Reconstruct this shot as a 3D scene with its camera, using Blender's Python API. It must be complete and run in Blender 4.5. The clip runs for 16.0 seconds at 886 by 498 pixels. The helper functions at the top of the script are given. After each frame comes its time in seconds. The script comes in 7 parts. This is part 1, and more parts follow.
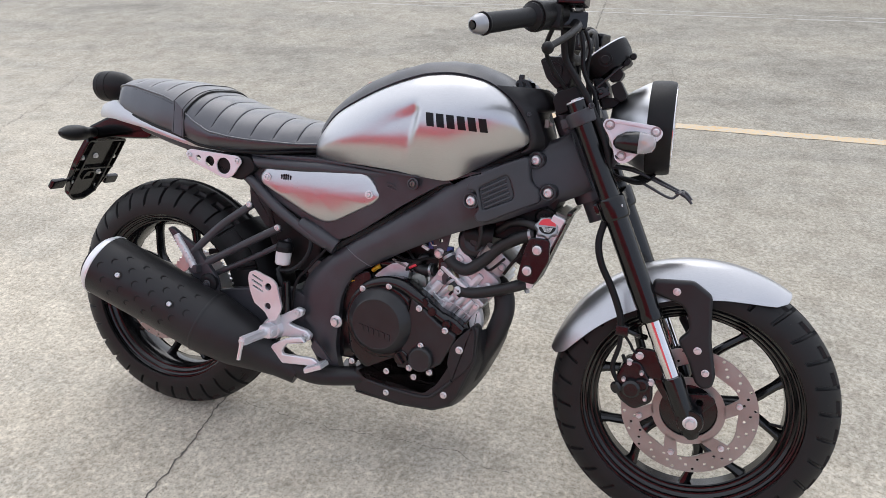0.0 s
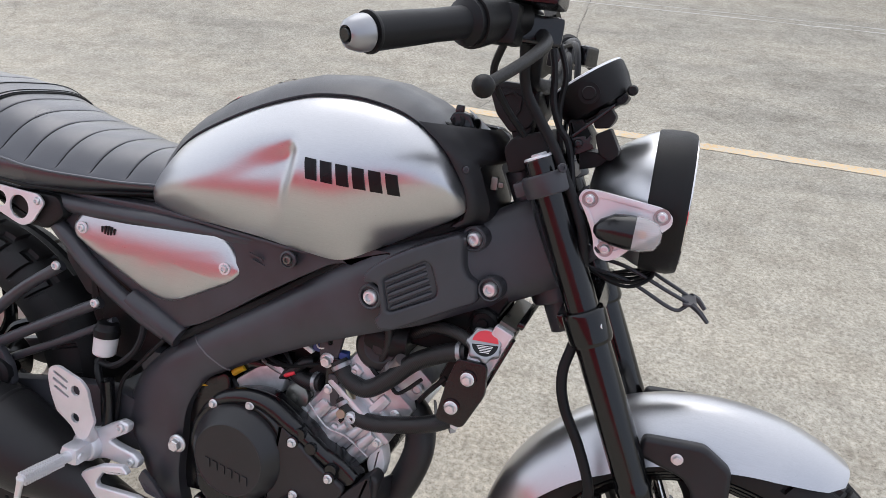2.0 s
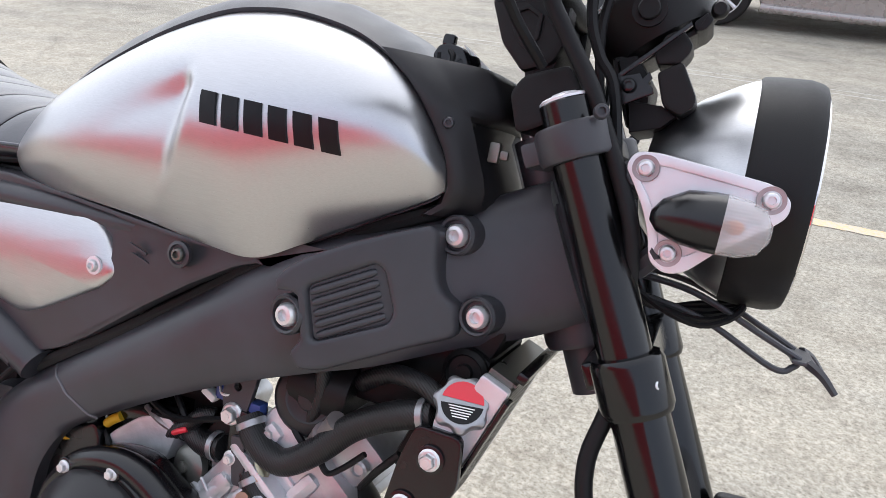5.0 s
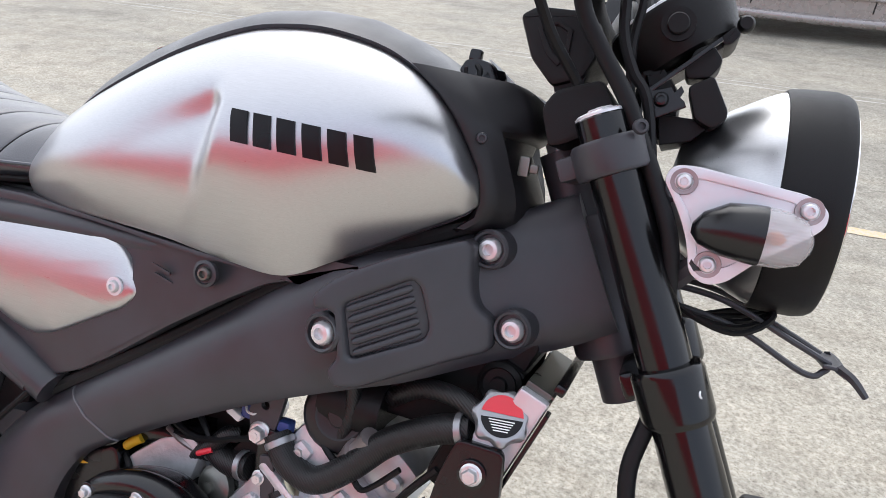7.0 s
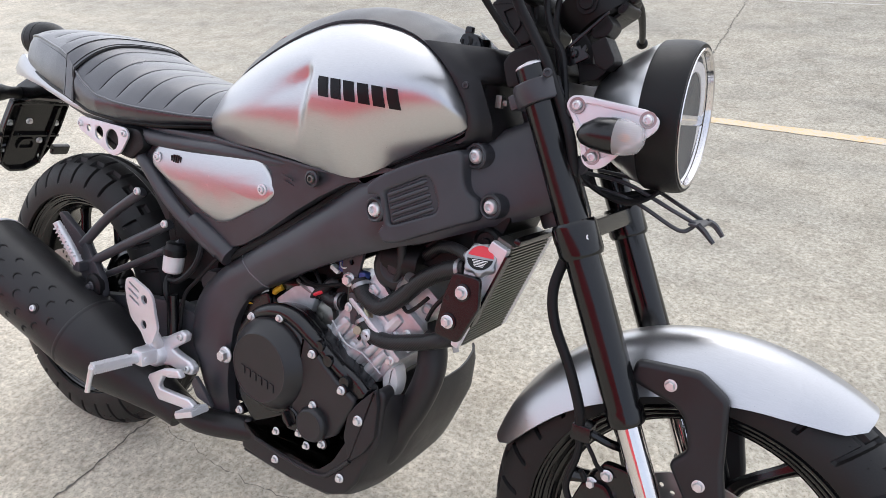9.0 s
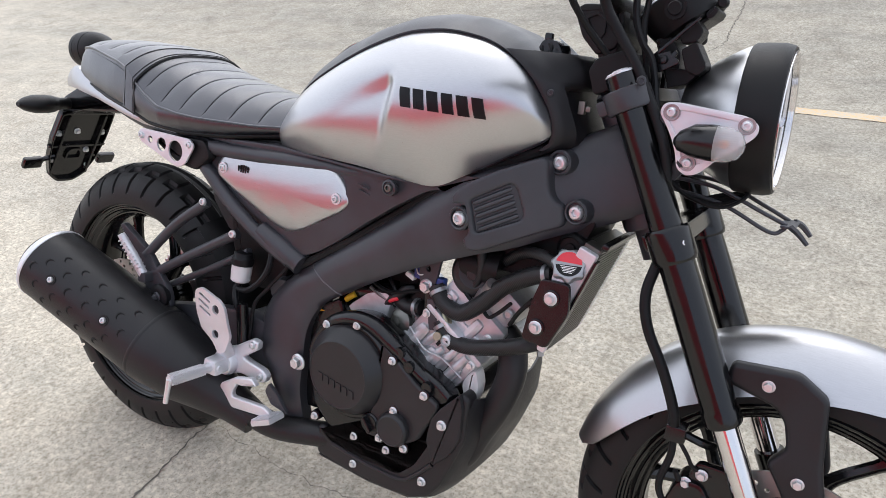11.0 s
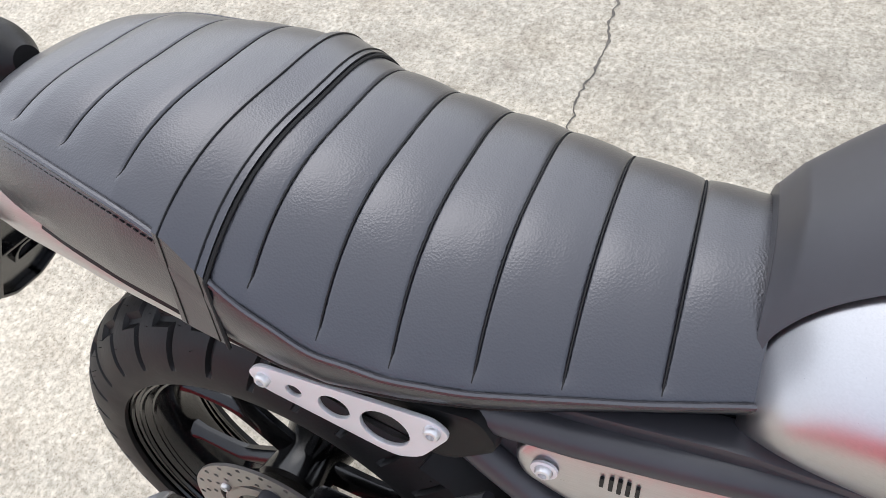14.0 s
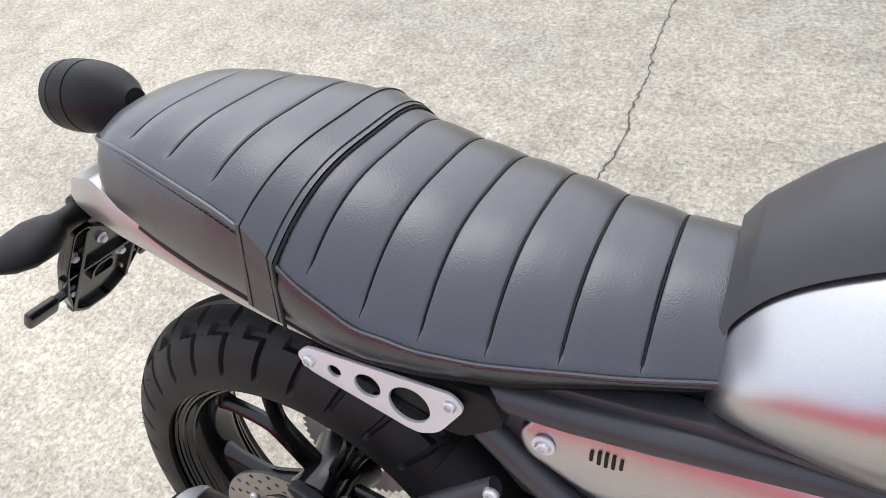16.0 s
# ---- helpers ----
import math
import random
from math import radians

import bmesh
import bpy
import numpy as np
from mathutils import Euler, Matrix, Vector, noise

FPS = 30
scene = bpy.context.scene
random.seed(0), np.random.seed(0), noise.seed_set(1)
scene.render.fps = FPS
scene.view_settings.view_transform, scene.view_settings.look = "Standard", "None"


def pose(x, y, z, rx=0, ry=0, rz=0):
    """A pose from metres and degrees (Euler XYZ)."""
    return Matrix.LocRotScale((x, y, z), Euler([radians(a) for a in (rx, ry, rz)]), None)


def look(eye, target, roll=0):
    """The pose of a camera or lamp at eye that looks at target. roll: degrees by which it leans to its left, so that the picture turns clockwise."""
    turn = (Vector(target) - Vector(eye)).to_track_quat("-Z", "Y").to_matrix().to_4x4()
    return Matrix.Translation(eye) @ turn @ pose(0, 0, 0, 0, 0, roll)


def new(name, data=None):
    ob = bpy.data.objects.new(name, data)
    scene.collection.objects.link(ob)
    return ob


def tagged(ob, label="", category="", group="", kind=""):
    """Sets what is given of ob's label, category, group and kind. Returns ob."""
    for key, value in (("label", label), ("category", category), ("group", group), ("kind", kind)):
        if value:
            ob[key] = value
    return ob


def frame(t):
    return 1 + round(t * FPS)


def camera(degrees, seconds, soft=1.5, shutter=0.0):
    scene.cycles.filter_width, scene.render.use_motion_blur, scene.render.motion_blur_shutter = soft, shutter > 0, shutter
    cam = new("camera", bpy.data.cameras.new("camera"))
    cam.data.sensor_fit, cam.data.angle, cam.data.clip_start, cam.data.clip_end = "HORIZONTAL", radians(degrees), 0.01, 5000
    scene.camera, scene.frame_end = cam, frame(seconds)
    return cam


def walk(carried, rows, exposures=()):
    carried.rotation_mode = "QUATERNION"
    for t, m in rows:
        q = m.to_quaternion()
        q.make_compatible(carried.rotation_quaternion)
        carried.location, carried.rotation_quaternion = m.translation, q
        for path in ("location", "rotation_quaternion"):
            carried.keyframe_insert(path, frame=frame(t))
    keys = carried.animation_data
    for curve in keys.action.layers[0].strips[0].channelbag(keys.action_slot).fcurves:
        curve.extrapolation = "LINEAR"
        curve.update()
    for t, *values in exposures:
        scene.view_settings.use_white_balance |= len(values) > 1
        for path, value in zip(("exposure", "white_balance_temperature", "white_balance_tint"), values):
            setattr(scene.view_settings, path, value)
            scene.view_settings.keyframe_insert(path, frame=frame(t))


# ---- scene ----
# ---- camera and its walk ----
cam = camera(65.26, 16.0, 0.8)
ROWS = [
    (0, 1.2485, -1.1823, 1.3137, 61.135, 1.433, 19.706),
    (0.5, 1.2473, -1.1698, 1.3120, 60.803, 1.450, 20.596),
    (1, 1.2531, -1.1221, 1.3041, 59.439, 1.705, 21.720),
    (1.5, 1.2419, -0.9282, 1.2750, 61.021, 0.455, 19.302),
    (2, 1.1759, -0.6353, 1.2375, 59.474, -2.261, 19.423),
    (2.5, 1.2179, -0.4310, 1.1662, 59.177, -3.278, 29.304),
    (3, 1.2102, -0.3529, 1.0494, 61.924, -2.049, 27.887),
    (3.5, 1.1739, -0.3390, 1.0087, 63.892, -2.772, 26.376),
    (4, 1.1712, -0.3601, 1.0168, 65.560, -2.647, 27.528),
    (4.2, 1.1736, -0.3610, 1.0126, 65.532, -3.092, 26.999),
    (6.3, 1.1155, -0.3545, 1.0170, 65.264, -4.062, 20.505),
    (6.5, 1.1153, -0.3596, 1.0191, 65.658, -4.208, 20.481),
    (7, 1.1047, -0.3772, 1.0195, 65.571, -4.062, 21.157),
    (7.5, 1.1130, -0.4011, 1.0320, 65.876, -3.666, 21.140),
    (8, 1.1775, -0.4485, 1.0518, 63.014, -1.567, 27.073),
    (8.2, 1.3017, -0.4902, 1.0785, 62.929, 0.880, 32.153),
    (10.3, 1.4537, -0.6966, 1.1456, 60.435, 4.006, 31.472),
    (10.5, 1.4564, -0.6984, 1.1538, 60.777, 4.799, 32.291),
    (11, 1.3093, -0.6764, 1.1593, 60.020, 3.846, 31.444),
    (11.5, 1.1017, -0.6399, 1.2067, 58.351, 6.469, 24.486),
    (12, 0.9441, -0.5149, 1.1923, 54.841, 7.566, 23.084),
    (12.5, 0.7710, -0.4364, 1.2174, 52.641, 6.921, 24.108),
    (13, 0.5729, -0.3408, 1.2245, 47.638, 8.643, 19.983),
    (13.5, 0.4552, -0.1972, 1.1995, 41.521, 9.151, 21.316),
    (14, 0.4020, -0.0256, 1.1676, 32.389, 10.445, 20.034),
    (14.5, 0.3969, -0.0040, 1.1807, 32.087, 12.853, 20.790),
    (15, 0.3997, -0.0089, 1.1900, 33.198, 12.435, 21.093),
    (15.5, 0.3884, -0.0203, 1.1782, 32.911, 11.667, 21.312),
    (16, 0.4505, -0.1265, 1.2107, 40.607, 10.272, 23.815),
]
walk(cam, [(t, pose(x, y, z, rx, ry, rz)) for t, x, y, z, rx, ry, rz in ROWS],
     ((0.0, 0.28), (1.0, 0.30), (1.5, 0.38), (2.0, 0.30), (2.5, 0.42), (3.5, 0.62), (8.0, 0.60), (10.5, 0.38), (12.0, 0.52), (12.5, 0.36), (13.5, 0.42), (14.0, 0.58), (15.5, 0.60), (16.0, 0.56)))

# ---- sky and sun: bright thin overcast ----
world = bpy.data.worlds.new("sky")
scene.world = world
world.use_nodes = True
wn, wl = world.node_tree.nodes, world.node_tree.links
sky = wn.new("ShaderNodeTexSky")
sky.sky_type, sky.sun_disc = "NISHITA", False
sky.sun_elevation, sky.sun_rotation = radians(51), radians(-25)
cloud = wn.new("ShaderNodeMix")
cloud.data_type = "RGBA"
cloud.inputs[0].default_value = 0.80
# the cloud is brightest round the hidden sun and falls off smoothly to the other side
aim, toward = wn.new("ShaderNodeTexCoord"), wn.new("ShaderNodeVectorMath")
toward.operation = "DOT_PRODUCT"
toward.inputs[1].default_value = Vector((-0.32, 0.76, 0.57)).normalized()
glow = wn.new("ShaderNodeMapRange")
glow.inputs["From Min"].default_value, glow.inputs["From Max"].default_value = -0.6, 1.0
veil = wn.new("ShaderNodeMix")
veil.data_type = "RGBA"
veil.inputs[6].default_value = (5.5, 6.1, 7.6, 1)
veil.inputs[7].default_value = (12.6, 12.85, 13.7, 1)
wl.new(aim.outputs["Generated"], toward.inputs[0])
wl.new(toward.outputs["Value"], glow.inputs[0])
wl.new(glow.outputs[0], veil.inputs[0])
wl.new(veil.outputs[2], cloud.inputs[7])
wl.new(sky.outputs[0], cloud.inputs[6])
wl.new(cloud.outputs[2], wn["Background"].inputs[0])
wn["Background"].inputs[1].default_value = 0.119
sun = new("sun", bpy.data.lights.new("sun", "SUN"))
sun.data.energy, sun.data.angle, sun.data.color = 0.5, radians(40), (1.0, 0.975, 0.955)
sun.matrix_world = look((-1.5, 3.2, 4.4), (0, 0, 0))


# ---- materials ----
def material(name, colour, rough=0.5, metal=0.0, coat=0.0):
    m = bpy.data.materials.new(name)
    m.use_nodes = True
    b = m.node_tree.nodes["Principled BSDF"]
    b.inputs["Base Color"].default_value = (*colour, 1)
    b.inputs["Roughness"].default_value = rough
    b.inputs["Metallic"].default_value = metal
    b.inputs["Coat Weight"].default_value = coat
    return m


def tex(m, kind, scale, detail=4.0, stretch=(1, 1, 1), coords="Object", rough=0.55):
    """A noise-like texture over the surface, in metres."""
    n, l = m.node_tree.nodes, m.node_tree.links
    c, mp, t = n.new("ShaderNodeTexCoord"), n.new("ShaderNodeMapping"), n.new(kind)
    mp.inputs["Scale"].default_value = stretch
    l.new(c.outputs[coords], mp.inputs[0])
    l.new(mp.outputs[0], t.inputs["Vector"])
    t.inputs["Scale"].default_value = scale
    if kind == "ShaderNodeTexNoise":
        t.inputs["Detail"].default_value = detail
        t.inputs["Roughness"].default_value = rough
    return t


def ramp(m, source, stops):
    r = m.node_tree.nodes.new("ShaderNodeValToRGB")
    e = r.color_ramp.elements
    while len(e) < len(stops):
        e.new(0.5)
    for el, (p, c) in zip(e, stops):
        el.position, el.color = p, (*c, 1) if len(c) == 3 else c
    m.node_tree.links.new(source, r.inputs[0])
    return r.outputs[0]


def mix(m, a, b, fac, how="MIX"):
    x = m.node_tree.nodes.new("ShaderNodeMix")
    x.data_type, x.blend_type = "RGBA", how
    for slot, v in ((6, a), (7, b), (0, fac)):
        if isinstance(v, (int, float)):
            x.inputs[slot].default_value = v
        elif isinstance(v, tuple):
            x.inputs[slot].default_value = (*v, 1)
        else:
            m.node_tree.links.new(v, x.inputs[slot])
    return x.outputs[2]


def bump(m, source, strength, distance=0.002):
    n, l = m.node_tree.nodes, m.node_tree.links
    b = n.new("ShaderNodeBump")
    b.inputs["Strength"].default_value, b.inputs["Distance"].default_value = strength, distance
    l.new(source, b.inputs["Height"])
    old = n["Principled BSDF"].inputs["Normal"]
    if old.is_linked:
        l.new(old.links[0].from_socket, b.inputs["Normal"])
    l.new(b.outputs[0], old)


def colour_to(m, socket):
    m.node_tree.links.new(socket, m.node_tree.nodes["Principled BSDF"].inputs["Base Color"])


def rough_to(m, source, low, high):
    n, l = m.node_tree.nodes, m.node_tree.links
    r = n.new("ShaderNodeMapRange")
    r.inputs[1].default_value, r.inputs[2].default_value = 0.3, 0.7
    r.inputs[3].default_value, r.inputs[4].default_value = low, high
    l.new(source, r.inputs[0])
    l.new(r.outputs[0], n["Principled BSDF"].inputs["Roughness"])


def worn(name, colour, rough, metal=0.0, coat=0.0, vary=0.25, grain=900.0, relief=0.1, spread=0.08, spec=0.5):
    """A surface with fine grain and a faint broad unevenness."""
    m = material(name, colour, rough, metal, coat)
    m.node_tree.nodes["Principled BSDF"].inputs["Specular IOR Level"].default_value = spec
    broad, fine = tex(m, "ShaderNodeTexNoise", 14.0), tex(m, "ShaderNodeTexNoise", grain, 2.0)
    dark = tuple(c * (1 - vary) for c in colour)
    light = tuple(min(1.0, c * (1 + vary)) for c in colour)
    colour_to(m, ramp(m, broad.outputs[0], ((0.3, dark), (0.7, light))))
    rough_to(m, broad.outputs[0], max(0.02, rough - spread), min(1.0, rough + spread))
    if relief:
        bump(m, fine.outputs[0], relief, 0.0006)
    return m


def brushed(name, colour, rough):
    """Clear-coated brushed aluminium, the brushing along x."""
    m = material(name, colour, rough, 1.0, 0.12)
    lines = tex(m, "ShaderNodeTexNoise", 60.0, 5.0, (1.0, 14.0, 26.0), rough=0.7)
    broad = tex(m, "ShaderNodeTexNoise", 6.0)
    colour_to(m, mix(m, colour, tuple(c * 0.90 for c in colour), ramp(m, lines.outputs[0], ((0.35, (0, 0, 0)), (0.65, (1, 1, 1))))))
    rough_to(m, lines.outputs[0], rough - 0.05, rough + 0.05)
    bump(m, lines.outputs[0], 0.05, 0.0004)
    m.node_tree.nodes["Principled BSDF"].inputs["Anisotropic"].default_value = 0.35
    return m


SILVER = brushed("brushed_silver", (0.535, 0.535, 0.548), 0.32)
ALLOY = worn("satin_aluminium", (0.72, 0.72, 0.75), 0.40, 0.55, 0.0, 0.08, 1500.0, 0.08)
CAST = worn("cast_aluminium", (0.58, 0.59, 0.61), 0.42, 0.6, 0.0, 0.35, 260.0, 0.7, 0.14)
CAPMETAL = worn("dull_cap_metal", (0.34, 0.345, 0.36), 0.36, 0.75, 0.0, 0.15, 700.0, 0.1)
SOLENOID = worn("dull_plated_metal", (0.34, 0.30, 0.30), 0.4, 0.8, 0.0, 0.2, 700.0, 0.15)
CHROME = worn("chrome", (0.72, 0.70, 0.70), 0.10, 1.0, 0.0, 0.05, 600.0, 0.0, 0.04)
STEEL = worn("zinc_steel", (0.74, 0.74, 0.75), 0.36, 0.7, 0.0, 0.15, 900.0, 0.05)
DISC = worn("brake_steel", (0.33, 0.312, 0.298), 0.42, 0.8, 0.0, 0.16, 400.0, 0.1)
FRAME = worn("satin_black_paint", (0.038, 0.0378, 0.044), 0.40, 0.0, 0.0, 0.2, 2200.0, 0.10, spec=0.5)
PLASTIC = worn("grained_black_plastic", (0.013, 0.0125, 0.0145), 0.46, 0.0, 0.0, 0.2, 1700.0, 0.2, spec=0.4)
MATT = worn("matt_black_plastic", (0.007, 0.0068, 0.0072), 0.45, 0.0, 0.0, 0.22, 1800.0, 0.25, spec=0.24)
CLUTCH = worn("satin_engine_paint", (0.018, 0.0178, 0.0195), 0.38, 0.0, 0.0, 0.2, 1300.0, 0.12, spec=0.4)
POLISHED = brushed("polished_silver", (0.64, 0.64, 0.65), 0.32)
AMBER = worn("amber_bulb", (0.55, 0.16, 0.05), 0.25, 0.0, 0.0, 0.1, 700.0, 0.0)
COVER = worn("engine_black_paint", (0.004, 0.004, 0.005), 0.22, 0.0, 0.0, 0.25, 1300.0, 0.10, spec=0.5)
GLOSS = worn("gloss_black_enamel", (0.003, 0.003, 0.0035), 0.17, 0.0, 0.0, 0.2, 500.0, 0.0, 0.05)
MUFF = worn("matt_black_heat_paint", (0.014, 0.0135, 0.0145), 0.44, 0.0, 0.0, 0.2, 2600.0, 0.2, spec=0.36)
RUBBER = worn("hose_rubber", (0.006, 0.006, 0.007), 0.48, 0.0, 0.0, 0.3, 800.0, 0.2, spec=0.24)
HOSE = worn("braided_hose_rubber", (0.009, 0.009, 0.010), 0.42, 0.0, 0.0, 0.3, 800.0, 0.1, spec=0.45)
_braid = tex(HOSE, "ShaderNodeTexWave", 170.0)
_braid.bands_direction = "DIAGONAL"
bump(HOSE, _braid.outputs[1], 0.4, 0.0008)
# near-black; on gaps, slots and pockets it stands in for shade
HOLLOW = material("dark_hollow", (0.006, 0.006, 0.006), 0.8)
LETTER = worn("gloss_black_emblem", (0.005, 0.005, 0.006), 0.35, 0.0, 0.0, 0.1, 900.0, 0.0, spec=0.25)
WHITE = worn("translucent_white_plastic", (0.62, 0.60, 0.60), 0.42, 0.0, 0.0, 0.06, 900.0, 0.05)
RED = worn("red_label", (0.70, 0.03, 0.05), 0.35, 0.0, 0.0, 0.08, 700.0, 0.0)
YELLOW = worn("yellow_sleeve", (0.70, 0.42, 0.02), 0.5, 0.0, 0.0, 0.1, 700.0, 0.05)
BLUE = worn("blue_connector", (0.03, 0.06, 0.22), 0.4, 0.0, 0.0, 0.1, 700.0, 0.05)
WELD = worn("weld_bead", (0.13, 0.13, 0.14), 0.45, 0.3, 0.0, 0.2, 900.0, 0.2)
DULL = worn("dull_dark_metal", (0.17, 0.17, 0.155), 0.34, 0.8, 0.0, 0.3, 500.0, 0.3)
BRASS = worn("brass", (0.34, 0.31, 0.22), 0.35, 1.0, 0.0, 0.2, 700.0, 0.1)
PAPER = worn("white_paper", (0.78, 0.78, 0.76), 0.7, 0.0, 0.0, 0.04, 500.0, 0.1)

RUBBERTYRE = worn("tyre_rubber", (0.0095, 0.0092, 0.0095), 0.55, 0.0, 0.0, 0.35, 260.0, 0.35, 0.1, spec=0.32)

LEATHER = material("black_leatherette", (0.019, 0.019, 0.021), 0.46)
LEATHER.node_tree.nodes["Principled BSDF"].inputs["Specular IOR Level"].default_value = 1.0
_cells = tex(LEATHER, "ShaderNodeTexVoronoi", 620.0)
_broad = tex(LEATHER, "ShaderNodeTexNoise", 9.0)
bump(LEATHER, _cells.outputs[0], 0.28, 0.0007)
rough_to(LEATHER, _broad.outputs[0], 0.27, 0.36)
LEATHER.node_tree.nodes["Principled BSDF"].inputs["Coat Weight"].default_value = 0.45
LEATHER.node_tree.nodes["Principled BSDF"].inputs["Coat Roughness"].default_value = 0.30
LEATHER.node_tree.nodes["Principled BSDF"].inputs["Specular Tint"].default_value = (0.91, 0.92, 1.0, 1)
colour_to(LEATHER, ramp(LEATHER, _broad.outputs[0], ((0.3, (0.004, 0.004, 0.0068)), (0.7, (0.0065, 0.0066, 0.0100)))))

CLEAR = material("clear_lens", (0.95, 0.95, 0.95), 0.05)
CLEAR.node_tree.nodes["Principled BSDF"].inputs["Alpha"].default_value = 0.10
LENS = material("ribbed_clear_plastic", (0.66, 0.64, 0.64), 0.12)
LENS.node_tree.nodes["Principled BSDF"].inputs["Alpha"].default_value = 0.40
_ribs = tex(LENS, "ShaderNodeTexWave", 130.0)
_ribs.bands_direction = "Z"
bump(LENS, _ribs.outputs[1], 0.22, 0.001)
SMOKE = material("smoked_lens", (0.05, 0.012, 0.012), 0.10, 0.0, 0.6)

CONCRETE = material("weathered_concrete", (0.40, 0.38, 0.34), 0.88)
_grit = tex(CONCRETE, "ShaderNodeTexNoise", 84.0, 6.0, rough=0.68)
_chip = tex(CONCRETE, "ShaderNodeTexVoronoi", 95.0)
_stain = tex(CONCRETE, "ShaderNodeTexNoise", 1.3, 6.0, (0.6, 1.5, 1), rough=0.65)
_patch = tex(CONCRETE, "ShaderNodeTexNoise", 7.0, 5.0, rough=0.6)
_base = ramp(CONCRETE, _grit.outputs[0], ((0.33, (0.335, 0.308, 0.258)), (0.45, (0.475, 0.444, 0.384)), (0.55, (0.57, 0.538, 0.473)), (0.69, (0.685, 0.652, 0.582))))
_base = mix(CONCRETE, _base, ramp(CONCRETE, _chip.outputs["Color"], ((0.2, (0.72, 0.70, 0.66)), (0.8, (1.12, 1.10, 1.06)))), 0.42, "MULTIPLY")
_base = mix(CONCRETE, _base, ramp(CONCRETE, _stain.outputs[0], ((0.28, (0.68, 0.67, 0.66)), (0.44, (0.90, 0.895, 0.88)), (0.56, (1.02, 1.0, 0.965)), (0.72, (1.10, 1.08, 1.04)))), 1.0, "MULTIPLY")
_blot = tex(CONCRETE, "ShaderNodeTexNoise", 34.0, 4.0, rough=0.6)
_base = mix(CONCRETE, _base, ramp(CONCRETE, _blot.outputs[0], ((0.36, (0.78, 0.77, 0.75)), (0.62, (1.10, 1.10, 1.09)))), 0.6, "MULTIPLY")
_base = mix(CONCRETE, _base, ramp(CONCRETE, _patch.outputs[0], ((0.3, (0.78, 0.76, 0.73)), (0.5, (0.96, 0.955, 0.94)), (0.7, (1.10, 1.10, 1.09)))), 0.9, "MULTIPLY")
_pit = tex(CONCRETE, "ShaderNodeTexNoise", 190.0, 3.0, rough=0.6)
_base = mix(CONCRETE, _base, ramp(CONCRETE, _pit.outputs[0], ((0.33, (0.52, 0.50, 0.46)), (0.43, (1.0, 1.0, 1.0)), (0.62, (1.0, 1.0, 1.0)), (0.72, (1.12, 1.11, 1.08)))), 0.9, "MULTIPLY")
# light put into the slab's colour: paler by the motorcycle, greyer towards the far side of the yard
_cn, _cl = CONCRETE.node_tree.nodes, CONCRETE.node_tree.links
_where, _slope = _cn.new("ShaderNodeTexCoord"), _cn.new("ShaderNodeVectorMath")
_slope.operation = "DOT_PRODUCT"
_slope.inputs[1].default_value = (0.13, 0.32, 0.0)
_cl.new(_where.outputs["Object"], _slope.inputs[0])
_light_fall = _cn.new("ShaderNodeMath")
_light_fall.operation = "MULTIPLY_ADD"
_light_fall.inputs[1].default_value = 0.35
_cl.new(_stain.outputs[0], _light_fall.inputs[0])
_cl.new(_slope.outputs["Value"], _light_fall.inputs[2])
_base = mix(CONCRETE, _base, ramp(CONCRETE, _light_fall.outputs[0], ((0.10, (1.13, 1.125, 1.11)), (0.34, (1.09, 1.085, 1.075)), (0.62, (0.92, 0.92, 0.915)), (0.95, (0.77, 0.775, 0.775)))), 1.0, "MULTIPLY")
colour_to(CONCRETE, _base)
bump(CONCRETE, _grit.outputs[0], 0.45, 0.004)
CRACK = worn("crack_dirt", (0.13, 0.118, 0.10), 0.95, 0.0, 0.0, 0.4, 300.0, 0.3)
FAINT = worn("faint_crack", (0.27, 0.25, 0.215), 0.95, 0.0, 0.0, 0.3, 300.0, 0.3)
JOINT = worn("joint_lime", (0.52, 0.50, 0.46), 0.9, 0.0, 0.0, 0.2, 300.0, 0.3)
PAINTLINE = material("worn_yellow_paint", (0.75, 0.45, 0.13), 0.8)
_wear = tex(PAINTLINE, "ShaderNodeTexNoise", 60.0, 6.0, rough=0.75)
_fade = tex(PAINTLINE, "ShaderNodeTexNoise", 6.0, 4.0)
_lined = ramp(PAINTLINE, _fade.outputs[0], ((0.3, (0.66, 0.45, 0.21)), (0.7, (0.72, 0.54, 0.31))))
colour_to(PAINTLINE, mix(PAINTLINE, _lined, (0.55, 0.51, 0.44), ramp(PAINTLINE, _wear.outputs[0], ((0.42, (0, 0, 0)), (0.58, (0.92, 0.92, 0.92))))))
bump(PAINTLINE, _wear.outputs[0], 0.5, 0.002)
REDWALL = worn("red_painted_wall", (0.66, 0.065, 0.085), 0.6, 0.0, 0.0, 0.12, 60.0, 0.1)
CARPAINT = worn("taupe_metallic_paint", (0.34, 0.31, 0.30), 0.28, 0.4, 0.8, 0.05, 900.0, 0.0)
CARGLASS = worn("tinted_glass", (0.02, 0.025, 0.03), 0.06, 0.0, 0.8, 0.1, 20.0, 0.0, 0.02)


